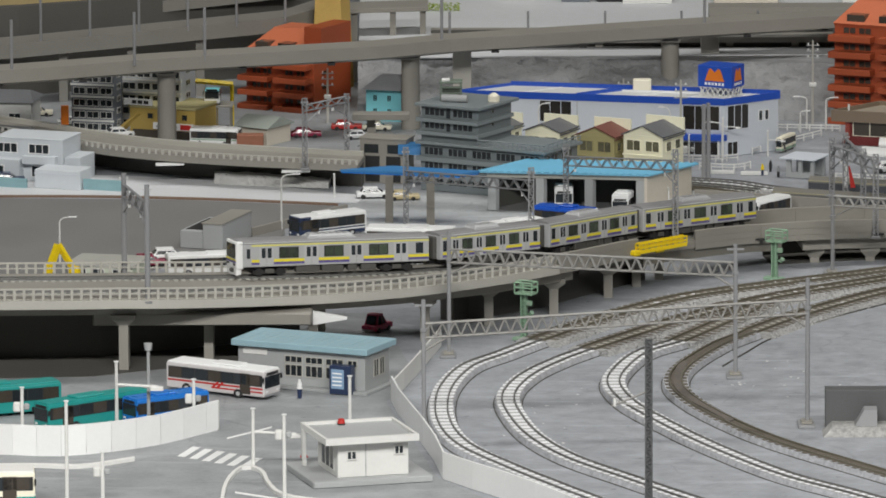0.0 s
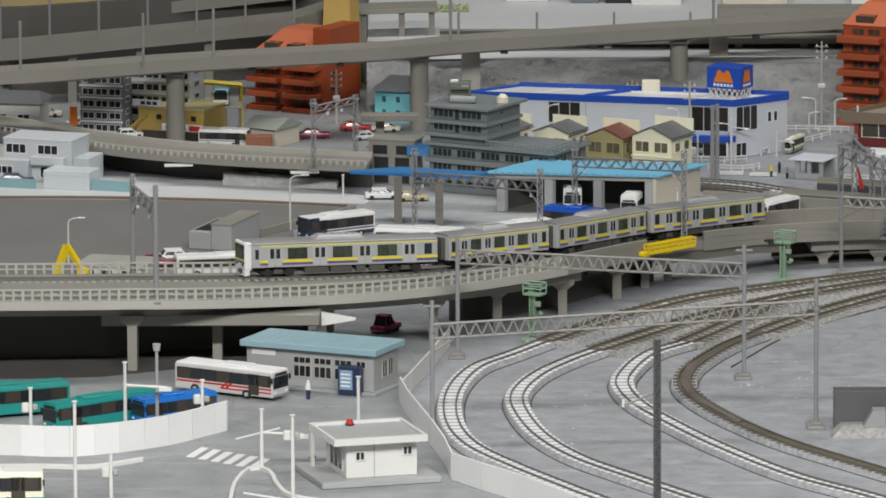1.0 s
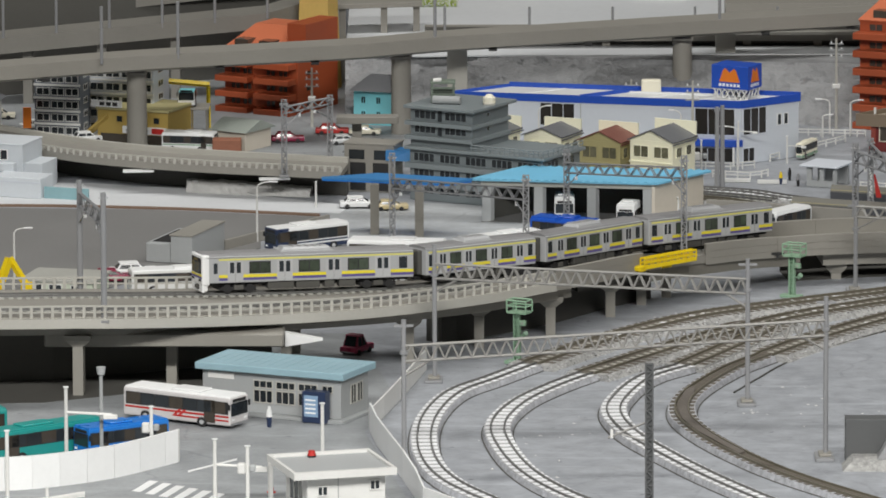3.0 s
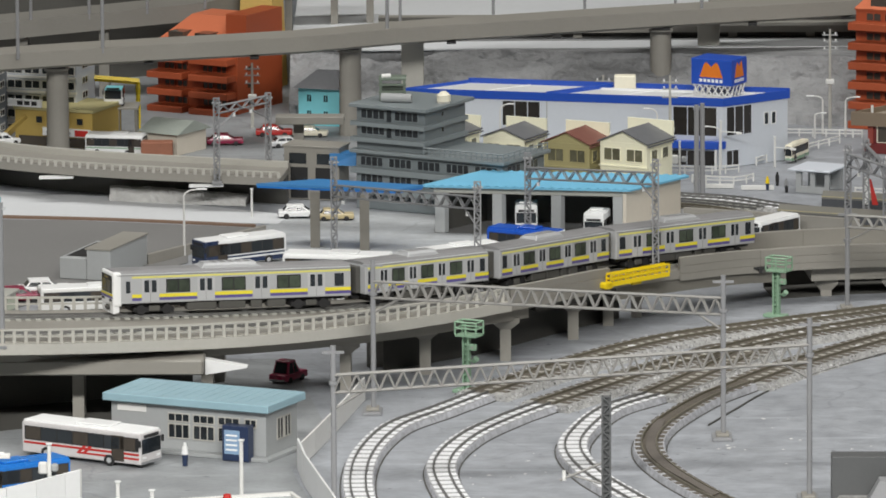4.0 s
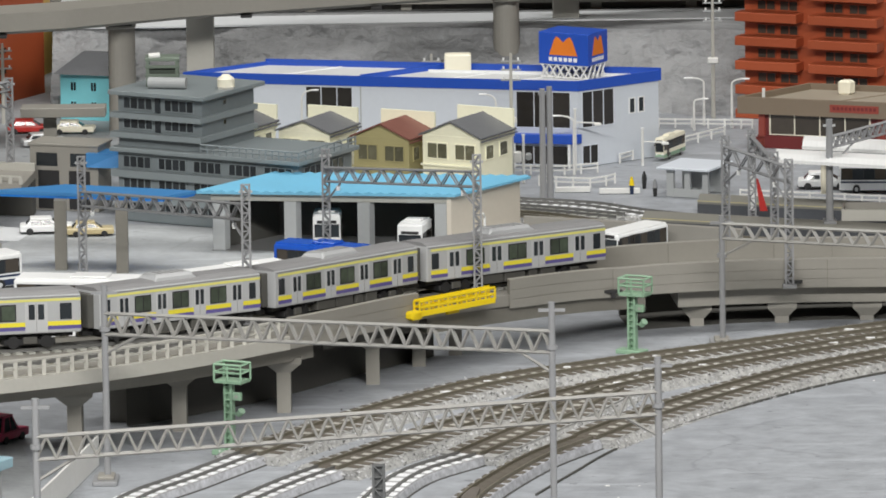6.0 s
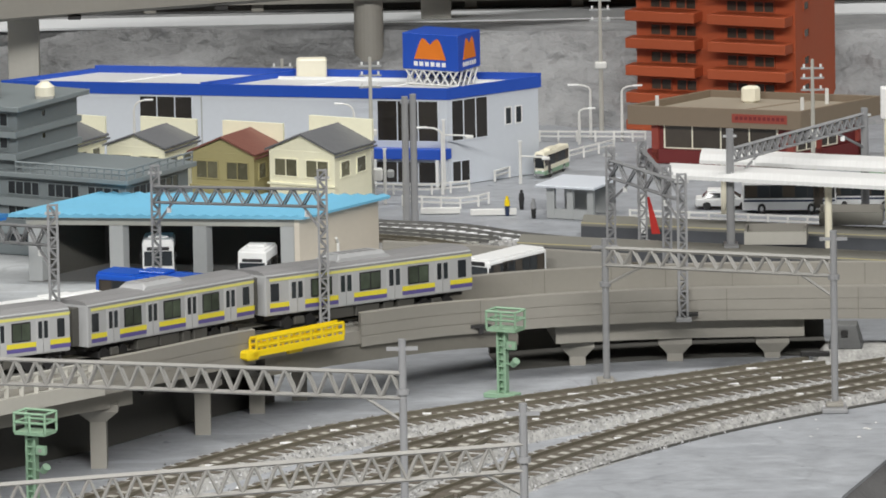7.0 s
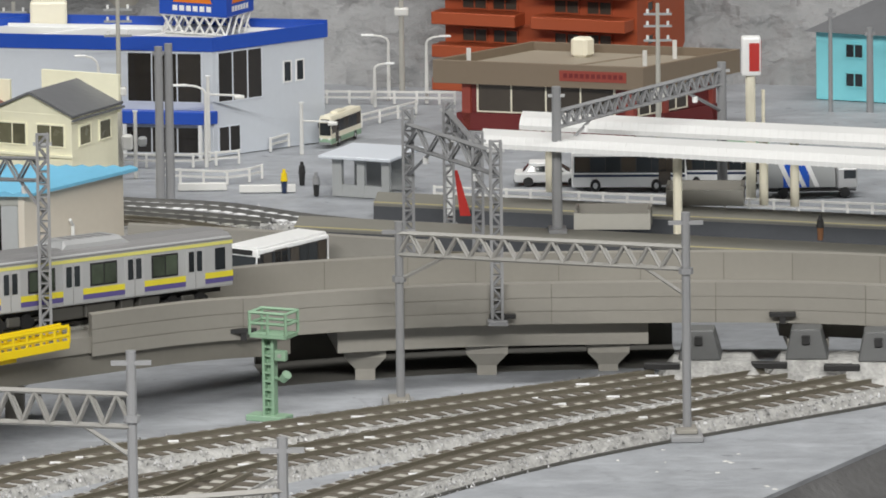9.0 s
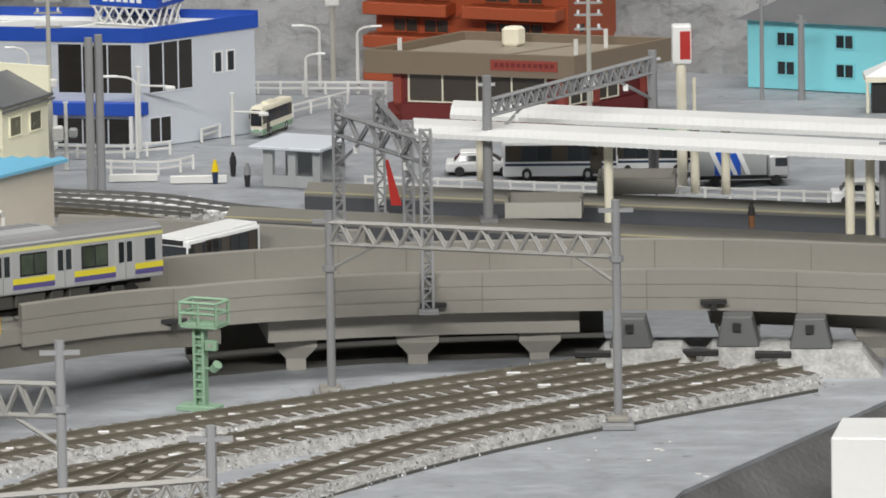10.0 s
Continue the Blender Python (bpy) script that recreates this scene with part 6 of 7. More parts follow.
for i in range(4):
    part("lettering", box(0.25, 0.95, -0.035, -0.02, 0.6 + i * 0.27, 0.7 + i * 0.27), WHITE, kb)

def figure(x, y, z, top, legs, label, h=0.98):
    bm = bmesh.new()
    rod((0, 0, 0), (0, 0, h * 0.5), 0.1 * h, 8, 0.13 * h, bm)
    rod((0, 0, h * 0.5), (0, 0, h * 0.84), 0.15 * h, 8, 0.11 * h, bm)
    rod((0, 0, h * 0.85), (0, 0, h), 0.075 * h, 8, 0.06 * h, bm)
    ob = lone("figurine", bm, top, label, "figurine", "figurines", x=x, y=y, z=z)
    ob.data.materials.append(legs)
    for f in ob.data.polygons:
        if f.center.z < h * 0.5 * C:
            f.material_index = 1
figure(-10.2, 174.9, 0.04, WHITE, NAVY, "tiny figurine in white shirt by the terminal", 1.3)
figure(23.4, 217.6, 0.03, YELLOW, NAVY, "tiny figurine with yellow jacket on the pavement")
figure(24.1, 218.4, 0.03, BLACK, BLACK, "tiny dark figurine on the pavement")
figure(24.6, 217.2, 0.03, STEEL, BLACK, "tiny grey figurine on the pavement")
figure(42.4, 209.6, 0.93, BLACK, mk("brown_cloth", (0.2, 0.09, 0.04), 0.7), "tiny dark figurine waiting on the platform")
figure(7.4, 208.5, 0.05, WHITE, TEALW, "tiny pale figurine at the depot", 1.1)

# fences of flat white panels
def fence(pts, h, label, step=2.2):
    t = thing("fence", 0, 0, 0, label=label, category="fence", group="white fences")
    path = spline([(x, y, 0.03) for x, y in pts], step)
    for a, b in zip(path, path[1:]):
        d = (b - a).normalized() * 0.004
        part("panel", sweep([a + d, b - d], rect(-0.05, 0.05, 0, h)), WHITE if h > 1.7 else OFFW, t)
        part("post", rod((b.x, b.y + 0.1, 0.03), (b.x, b.y + 0.1, h), 0.08, 8), OFFW, t)
fence([(-36, 167.5), (-27.8, 167.2), (-23.7, 167.0), (-18.7, 168.2), (-14.9, 170.2)], 2.0, "curved white panel fence before the parked buses", 1.5)
fence([(-1.4, 184.0), (-2.9, 178.8), (-4.3, 174.4)], 1.35, "white panel fence between terminal and tracks", 2.6)
fence([(-4.3, 174.4), (-3.6, 171.6), (-2.5, 169.3), (-1.1, 165.6), (-0.7, 164.0), (3.9, 161.0), (10, 156)], 1.75, "white panel fence curving along the yard tracks", 2.2)

def kerb(pts, label, w=0.22, h=0.22, mat=OFFW):
    lone("kerb", sweep(spline([(x, y, 0.03) for x, y in pts], 0.7), rect(-w / 2, w / 2, 0, h)), mat, label, "kerb", "kerbs")
kerb([(-36, 165.4), (-26, 165.6), (-22.6, 165.5), (-19.5, 166.4)], "low white kerb in front of the fence")
kerb([(-13.6, 160.5), (-13.6, 163.5), (-12.8, 165.4), (-11.6, 164.8), (-11.2, 163.6), (-9.8, 161.8), (-5, 160.7), (-1, 159.5)], "white curved kerb of the traffic island")
def marking(pts, label="white painted road marking"):
    lone("road_marking", prism(pts, 0.034, 0.042), WHITE, label, "road marking", "road markings")
for i in range(6):
    a = -17.0 + i * 0.78
    marking([(a, 166.9 - i * 0.28), (a + 0.5, 166.8 - i * 0.28), (a + 1.3, 168.0 - i * 0.28), (a + 0.8, 168.1 - i * 0.28)])
for q in ((-14.2, 169.0, -11.6, 170.4), (-12.4, 161.5, -9.9, 160.9), (-13.0, 162.4, -10.4, 161.6)):
    marking([(q[0], q[1]), (q[2], q[3]), (q[2], q[3] + 0.22), (q[0], q[1] + 0.22)])
def lamp_post(x, y, h, label, arm=1.2, mat=OFFW, z=0.03):
    t = thing("street_lamp", x, y, z, label=label, category="street lamp", group="street lamps")
    part("pole", rod((0, 0, 0), (0, 0, h * 0.9), 0.085, 8, 0.06), mat, t)
    c = [Vector((arm * (1 - math.cos(a)) * 0.6, 0, h * 0.9 + 0.1 * h * math.sin(a))) for a in (0, 0.5, 1.0, 1.57)]
    bm = bmesh.new()
    for p, q in zip(c, c[1:]):
        rod(p, q, 0.05, 6, None, bm)
    part("arm", bm, mat, t)
    part("head", box(arm * 0.55, arm * 1.05, -0.1, 0.1, h - 0.04, h + 0.05, 0.03), WHITE, t)
for x, y, h, a in ((-29.7, 199.5, 3.7, 1.2), (-13.7, 206.4, 4.5, 1.4), (-14.4, 234.4, 2.6, -0.8), (-11.3, 233.6, 2.3, -0.8), (27.3, 227.2, 1.95, 0.8), (27.9, 228.0, 2.95, -1.1), (29.4, 227.6, 3.0, 1.0), (20.5, 220.5, 3.5, -1.3), (6.2, 221.0, 5.0, 0.9), (16.4, 220.8, 4.7, -0.9)):
    lamp_post(x, y, h, "slender white street lamp with curved arm", a)

def pole(x, y, h, label, head="", mat=OFFW):
    t = thing("signal_pole", x, y, 0.03, label=label, category="pole", group="plaza poles")
    far = y > 210
    part("pole", rod((0, 0, 0), (0, 0, h), 0.085 if far else 0.12, 8, 0.07 if far else 0.1), mat, t)
    part("cap", rod((0, 0, h), (0, 0, h + 0.06), 0.11 if far else 0.17, 8), WHITE, t)
    if head == "arm":
        k = 0.5 if far else 1.0
        ar = part("arm", rod((0, 0, h - 1.5 * k), (2.6 * k, 0.2, h - 1.7 * k), 0.09 * k, 8), mat, t)
        part("signal_head", box(2.1 * k, 2.9 * k, -0.02, 0.3, h - 1.95 * k, h - 1.68 * k, 0.03), OFFW, ar)
    if head == "box":
        part("signal_head", box(-0.55, -0.1, -0.2, 0.2, h - 1.6, h - 0.95, 0.08), OFFW, t)
        part("signal_head", box(0.1, 0.45, -0.2, 0.2, h - 1.45, h - 1.05, 0.08), GREYW, t)
    if head == "lamp":
        part("lamp_head", rod((0, 0, h), (0, 0, h + 0.45), 0.22, 10, 0.27), GREYW, t)
pole(-22.6, 160.9, 6.7, "tall white pole on the plaza")
pole(-20.9, 168.6, 5.4, "white traffic signal pole with side arm", "arm")
pole(-19.0, 169.0, 6.0, "leaning grey lamp pole by the fence", "lamp", GREYW)
pole(-16.3, 169.6, 3.7, "short white signal pole by the fence", "box")
pole(-12.2, 165.4, 3.9, "white traffic signal pole at the crossing", "arm")
pole(-10.0, 161.7, 5.4, "white signal pole at the traffic island", "box")
pole(-26.5, 167.6, 4.2, "white signal pole beside parked buses", "box")
pole(-20.6, 161.4, 3.2, "low white signal pole on the plaza", "box")
pole(-6.6, 168.6, 4.4, "plain white post behind the guard hut")
pole(-9.0, 213.7, 1.95, "short white post on the pale road")
pole(20.6, 221.2, 3.6, "white street signal pole by the store", "arm")
pole(17.8, 219.4, 2.8, "white street signal pole by the houses", "box")
pole(24.2, 221.8, 2.2, "white signal pole beside the street", "arm")
def utility(x, y, h, label):
    t = thing("utility_pole", x, y, 0.03, label=label, category="utility pole", group="utility poles")
    part("pole", rod((0, 0, 0), (0, 0, h), 0.13, 10, 0.08), CONCL, t)
    for i, z in enumerate((h - 0.5, h - 1.0, h - 1.6)):
        part("crossarm", box(-0.55, 0.55, -0.05, 0.05, z, z + 0.09), GREYW, t)
        for q in (-0.45, 0.35):
            part("insulator", rod((q + 0.05, 0, z + 0.09), (q + 0.05, 0, z + 0.25), 0.06, 6), WHITE, t)
    part("transformer", box(-0.3, 0.3, -0.25, 0.2, h * 0.45, h * 0.45 + 0.35, 0.05), OFFW, t)
utility(17.2, 219.9, 7.4, "grey concrete utility pole beside the houses")
utility(28.5, 229.2, 7.6, "tall grey utility pole with crossarms")
utility(37.7, 219.0, 7.2, "grey utility pole beside the restaurant")
utility(-10.4, 230.6, 5.0, "grey utility pole before the orange apartments")
utility(13.0, 225.2, 5.6, "slim grey pole behind the store")

# excavator and the low hut behind the viaduct
ex = thing("excavator", -30.2, 188.6, 0.03, label="yellow excavator with raised boom under the viaduct", category="excavator")
part("crawler", box(-0.2, 3.0, -0.6, 0.8, 0, 0.6, 0.15), BLACK, ex)
part("cab", box(0.2, 2.4, -0.5, 0.7, 0.6, 1.9, 0.1), YELLOW, ex)
part("boom", bar((1.0, 0.6, 1.8), (2.3, 1.6, 5.4), 0.42), YELLOW, ex)
part("stick", bar((2.3, 1.6, 5.4), (3.4, 1.8, 3.4), 0.34), YELLOW, ex)
part("bucket", box(3.0, 3.8, 1.5, 2.2, 2.9, 3.7, 0.12), YELLOW, ex)
PALEGREEN = mk("pale_green_grey_wall", (0.5, 0.54, 0.44), 0.6, 0.08)
lh, _ = building("low_hut", (-28.6, 196.2), (-23.9, 196.2), (-23.0, 197.8), 6.4, 3.0, 1.0, PALEGREEN, "low olive hut with flat grey-green roof", "hut")
part("roof", box(-0.2, 6.6, -0.2, 3.2, 1.0, 1.2, 0.03), SLEEPG, lh)
windows(lh, "f", [(0.6, 0.25), (2.4, 0.25), (4.4, 0.25)], 1.2, 0.6, 0.0, GLASS, OFFW, 1, 0.05)
bxs = cornered("concrete_vault", (-21.1, 202.7), (-17.9, 202.1), (-15.9, 204.9), 4.0, 4.0, 0.06, "grey concrete ventilation block by the parking lot", "block")
part("open_box", box(0, 2.1, 0, 4, 0, 1.4, 0.04), GREYW, bxs)
# Black sheet on the solid top stands in for a dark hollow.
part("box_opening", box(0.25, 1.85, 0.4, 3.6, 1.4, 1.415), BLACK, bxs)
part("tall_block", box(2.12, 4, 0, 4, 0, 2.0, 0.04), GREYW, bxs)
part("cap", box(2.05, 4.05, -0.05, 4.05, 2.0, 2.1), CONC, bxs)
lone("low_wall", sweep([Vector((-15.9, 204.9, 0.03)), Vector((-8.8, 210.2, 0.03))], rect(-0.1, 0.1, 0, 0.7)), CONC, "low grey wall between lot and yard", "wall")
lone("retaining_wall", sweep([Vector((17.6, 210.6, 0.0)), Vector((22, 209.8, 0)), Vector((28.5, 208.4, 0.0))], rect(-0.1, 0.15, 0, 1.55)), CONC, "grey retaining wall below the station tracks", "wall")
def rough_bank():
    """A long lumpy bank, its top and front worked unevenly."""
    bm = sweep(spline([(-18.2, 217.7, 0.05), (-15, 217.1, 0.05), (-11.8, 216.6, 0.05), (-9.3, 216.2, 0.05)], 0.3), [(-0.45, 0), (0.4, 0), (0.36, 0.9), (0.25, 1.3), (0.0, 1.42), (-0.2, 1.3), (-0.34, 0.9), (-0.42, 0.4)])
    for v in bm.verts:
        if v.co.z > 0.1:
            f = 1 - 0.25 * ramp01(v.co.x, -14, -9.5)
            v.co.z = v.co.z * 0.66 * f * (1 + 0.16 * noise.noise(v.co * 1.3))
            v.co.y += 0.1 * noise.noise(v.co * 2.1 + Vector((5, 0, 0)))
            v.co.x += 0.2 * noise.noise(v.co * 1.7)
    return bm
lone("rock_bank", rough_bank(), mk("pale_plaster_rock", (0.5, 0.5, 0.49), 0.8, 0.25, 60, 300, 0.6), "low pale grey rounded bank by the road", "rock bank")

# ---- far viaduct behind the road ----
v2 = thing("far_viaduct", 0, 0, 0, label="low grey railway viaduct with railing behind the road", category="viaduct")
P2 = spline([(-62, 232, 0), (-40, 225.2, 0), (-30, 220.6, 0), (-24.5, 218.3, 0), (-17.9, 216.5, 0), (-7.2, 214.3, 0)], 1.0)
part("deck", sweep(P2, rect(0, 2.6, 1.95, 2.4)), CONC, v2)
part("parapet", sweep(P2, rect(0, 0.18, 2.4, 2.62)), CONC, v2)
part("parapet", sweep(P2, rect(2.4, 2.6, 2.4, 2.8)), CONCL, v2)
part("girder", sweep(P2, rect(1.9, 2.5, 0.0, 1.95)), CONCD, v2)
rb = bmesh.new()
for p in spline(P2, 0.55):
    box(p.x - 0.1, p.x + 0.1, p.y - 0.03, p.y + 0.1, 2.5, 2.9, 0, rb)
tagged(part("railing_stud", rb, CONCL, v2), kind="stuff")
part("handrail", sweep(P2, rect(0.0, 0.09, 2.88, 2.95)), CONCL, v2)
for a in (-22.8, -13):
    part("bracket", box(a, a + 2.2, 217.2 + (a + 22.8) * -0.22, 217.5 + (a + 22.8) * -0.22, 1.7, 1.85), WHITE, v2)

# ---- houses and shops at the left ----
PALEG = mk("pale_grey_stucco", (0.62, 0.66, 0.7), 0.6, 0.06)
TEALM = mk("muted_teal_block", (0.25, 0.42, 0.46), 0.6, 0.1)
gh = thing("grey_house", -35.9, 219.5, 0.04, ((1, -0.18), (0.35, 0.5), 1.0), "pale grey modern house with stepped volumes", "house")
part("wall", box(0.4, 6.0, 0, 3.6, 0, 3.5, 0.03), PALEG, gh)
part("roof", box(0.35, 6.05, -0.05, 3.65, 3.5, 3.62, 0.03), PALEG, gh)
part("side_wing", box(6.0, 7.3, 0.3, 3.2, 0, 2.1, 0.03), PALEG, gh)
part("wing", box(-0.6, 2.8, -1.0, 0.0, 0, 1.9, 0.03), PALEG, gh)
part("balcony", box(2.9, 5.6, -0.7, 0.0, 1.5, 2.2, 0.03), PALEG, gh)
part("garage", box(4.9, 8.6, -3.0, -0.7, 0, 1.6, 0.04), PALEG, gh)
part("garage_band", box(4.85, 8.65, -3.05, -3.0, 1.2, 1.3), BLUEG, gh)
windows(gh, "f", [(0.6, 2.3), (3.2, 2.3)], 1.7, 0.85, 0.0, GLASS, WHITE, 2, 0.05)
windows(gh, "f", [(3.4, 0.3)], 2.0, 1.0, 0.0, GLASS, WHITE, 1, 0.05)
windows(gh, "f", [(0.2, 0.7)], 1.4, 0.7, -1.0, GLASS, WHITE, 2, 0.05)
part("garden_wall", box(-1.0, 4.4, -3.4, -3.2, 0, 0.8), TEALM, gh, "muted teal garden wall")
part("garden_wall", box(8.7, 12.0, -2.6, -2.4, 0, 0.9), TEALM, gh, "muted teal garden wall")
def grid_block(fl, fr, r, lx, ly, h, wall, label, cols, rows):
    t, _ = building("office_block", fl, fr, r, lx, ly, h, wall, label, "office block", "town blocks")
    for k in range(rows):
        z = 0.5 + k * (h - 0.6) / rows
        part("ledge", box(-0.05, lx + 0.05, -0.12, 0, z - 0.3, z - 0.12), OFFW, t)
        windows(t, "f", [(0.2 + i * (lx - 0.2) / cols, z) for i in range(cols)], (lx - 0.2) / cols - 0.12, (h - 0.6) / rows * 0.6, 0.0, GLASS, OFFW, 1, 0.08)
    windows(t, "r", [(ly * 0.3, 0.8 + k * (h - 0.6) / rows) for k in range(rows)], ly * 0.3, (h - 0.6) / rows * 0.5, lx, GLASS, OFFW, 1, 0.05)
    part("parapet", box(-0.05, lx + 0.05, -0.05, ly, h, h + 0.2), wall, t)
SLATEB = mk("blue_grey_wall", (0.16, 0.18, 0.21), 0.5)
grid_block((-30.9, 228.9), (-27.3, 228.5), (-26.5, 230), 4.2, 3.0, 6.0, SLATEB, "dark grey office block with rows of white windows", 3, 5)
lone("orange_sign", box(0, 0.65, 0, 0.12, 0, 1.75, 0.03), ORANGEP, "tall orange street sign panel", "sign", x=-31.7, y=228.3, z=1.2)
lone("sign_mast", rod((0.3, 0.2, 0), (0.3, 0.2, 1.25), 0.08), STEEL, "short grey sign post", "post", x=-31.7, y=228.3, z=0.03)
grid_block((-27.0, 229.3), (-21.8, 228.8), (-20.7, 230.4), 6.0, 3.0, 6.2, BLUEG, "pale grey office block with rows of windows", 4, 5)
oc, _ = building("shop", (-26.2, 226.6), (-20.6, 227.2), (-18.8, 228.4), 6.0, 3.0, 2.7, OCHRE, "ochre shop with outside stair and banner", "shop")
part("roof", box(-0.1, 6.1, -0.1, 3.1, 2.7, 2.95, 0.03), OLIVE, oc)
windows(oc, "f", [(1.6 + i * 1.05, 1.7) for i in range(4)], 0.6, 0.6, 0.0, GLASS, OCHRE, 0, 0.05)
bn = part("banner", box(2.2, 5.9, -0.1, 0.0, 0.85, 1.45), WHITE, oc)
part("banner_panel", box(4.7, 5.7, -0.12, -0.1, 0.92, 1.38), RED, bn)
part("lettering", box(2.5, 4.4, -0.12, -0.1, 1.05, 1.2), GREYW, bn)
part("stair", prism([(-1.6, 0.1), (1.2, 0.1), (1.2, 0.7), (-1.6, 0.7)], 0.0, 0.2, top=[(-1.6, 0.1), (1.2, 0.1), (1.2, 0.7), (-1.6, 0.7)]), OCHRE, oc)
part("stair_flight", bar((-1.2, 0.1, 0.3), (0.9, 0.1, 2.2), 0.4), OCHRE, oc)
part("shopfront", box(0.3, 5.8, -0.04, 0.0, 0.05, 0.75), GLASSB, oc)
part("roof_sign", box(-0.4, 2.2, -0.2, -0.1, 2.95, 3.5), WHITE, oc)
for i in range(3):
    part("sign_lettering", box(0.35 + i * 0.55, 0.75 + i * 0.55, -0.22, -0.2, 3.08, 3.38), BLACK, oc)
# a raised deck beside the shop with a bus and a yellow girder
dk = thing("loading_deck", -20.7, 228.9, 0.03, label="grey raised parking deck beside the ochre shop", category="deck")
part("slab", box(0, 2.9, -0.3, 2.2, 2.3, 2.5, 0.03), CONC, dk)
for px in (0.1, 1.35, 2.6):
    part("post", box(px, px + 0.2, -0.2, 0.1, 0, 2.3), CONCM, dk)
    part("post", box(px, px + 0.2, 1.8, 2.1, 0, 2.3), CONCM, dk)
bus(-20.2, 229.6, tilted(268, 0.8), WHITE, TEALW, "white bus with teal roof on the raised deck", L=2.4, H=1.7, z=2.53, pod=False)
yg = thing("yellow_girder", 0, 0, 0, label="yellow girder carried on two posts behind the shop", category="girder")
part("beam", bar((-22.4, 230.2, 4.4), (-18.0, 230.2, 3.9), 0.34), YELLOW, yg)
for gx, gz in ((-22.2, 4.3), (-18.1, 3.85)):
    part("post", bar((gx, 230.2, 0.03), (gx, 230.2, gz), 0.22), YELLOW, yg)
kc, _ = building("cottage", (-17.5, 226.4), (-15.0, 225.5), (-13.1, 227.0), 3.4, 3.0, 1.6, BEIGE, "small beige cottage with grey-green roof", "cottage")
part("roof", prism([(-0.3, -0.3), (3.7, -0.3), (3.7, 3.3), (-0.3, 3.3)], 1.6, 2.4, top=[(-0.3, 1.4), (3.7, 1.4), (3.7, 1.6), (-0.3, 1.6)]), mk("grey_green_roof", (0.3, 0.33, 0.3), 0.6), kc)
lone("brick_shed", box(0, 2.2, 0, 1.2, 0, 1.3, 0.05), mk("brick_brown", (0.3, 0.12, 0.07), 0.6, 0.2, 120, 500, 0.2), "small brown brick shed before the cottage", "shed", x=-17.5, y=224.8, z=0.03)
for name, fl, fr, r in (("left", (-40, 225.0), (-33.0, 222.9), (-32, 224.5)), ("back", (-38.5, 230.6), (-34, 230.2), (-33.4, 232))):
    hh, _ = building("house", fl, fr, r, 6, 3, 2.6 if name == "back" else 1.6, OFFW, "pale house with dark tiled roof", "house", "town houses")
    part("roof", prism([(-0.4, -0.4), (6.4, -0.4), (6.4, 3.4), (-0.4, 3.4)], 2.6 if name == "back" else 1.6, 3.4 if name == "back" else 2.9, top=[(0.6, 1.4), (5.4, 1.4), (5.4, 1.6), (0.6, 1.6)]), ROOFG, hh)
    windows(hh, "f", [(0.8, 0.8), (3.4, 0.8)], 1.4, 0.8, 0.0, GLASS, WHITE, 1, 0.05)
def clump(x, y, w, label, z=0.05):
    bm = bmesh.new()
    rng = random.Random(int(x * 7 + 900))
    for i in range(420):
        p = Vector((rng.uniform(0, w), rng.uniform(-0.4, 0.4), rng.uniform(0, 0.75)))
        a = [p + Vector((rng.uniform(-0.14, 0.14), rng.uniform(-0.14, 0.14), rng.uniform(-0.1, 0.14))) for _ in range(3)]
        bm.faces.new([bm.verts.new(q) for q in a])
    lone("shrub", bm, FOLIAGE, label, "shrub", "shrubs", x=x, y=y, z=z)
clump(-25.6, 223.6, 1.9, "yellow-green shrub beside the street", 0.5)
lone("planter", box(0, 1.9, -0.4, 0.4, 0, 0.48, 0.04), CONC, "low grey planter box under the shrub", "planter", x=-25.6, y=223.6, z=0.03)


# ---- elevated railway across the town ----
ev = thing("elevated_railway", 0, 0, 0, label="long grey elevated railway beam on tall piers", category="viaduct")
P3 = spline([(-62, 219.4, 0), (-36.2, 222.5, 0), (-22.6, 225.0, 0), (-3.5, 227.5, 0), (17.1, 231.5, 0), (35.5, 234.8, 0), (62, 240, 0)], 2.0)
part("beam", sweep(P3, [(0.3, 6.85), (1.9, 6.85), (2.2, 7.1), (2.2, 8.0), (0, 8.0), (0, 7.1)]), CONC, ev)
part("parapet", sweep(P3, rect(0, 0.2, 8.0, 8.2)), CONC, ev)
for px, py in ((-23.1, 225.2), (-3.7, 227.8), (17.2, 231.6), (36, 235.2), (-44, 221.6)):
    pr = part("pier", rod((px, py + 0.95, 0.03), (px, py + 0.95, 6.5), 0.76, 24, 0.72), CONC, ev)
    part("crosshead", box(px - 0.8, px + 0.8, py + 0.3, py + 1.6, 6.48, 6.86, 0.05), CONC, pr)
    part("bearing", box(px - 0.62, px + 0.62, py + 0.2, py + 0.3, 6.7, 6.84), BLACK, pr)
for px in (-36, -29.5, -17, -10, 3, 10, 23.5, 30):
    i = min(range(len(P3)), key=lambda k: abs(P3[k].x - px))
    part("bracket", box(px - 0.3, px + 0.3, P3[i].y - 0.12, P3[i].y + 0.3, 6.78, 6.92), BLACK, ev)
for px in (-35, -25.5, -20.0, -1.2, 20):
    i = min(range(len(P3)), key=lambda k: abs(P3[k].x - px))
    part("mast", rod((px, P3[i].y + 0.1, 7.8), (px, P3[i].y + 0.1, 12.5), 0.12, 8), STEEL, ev)
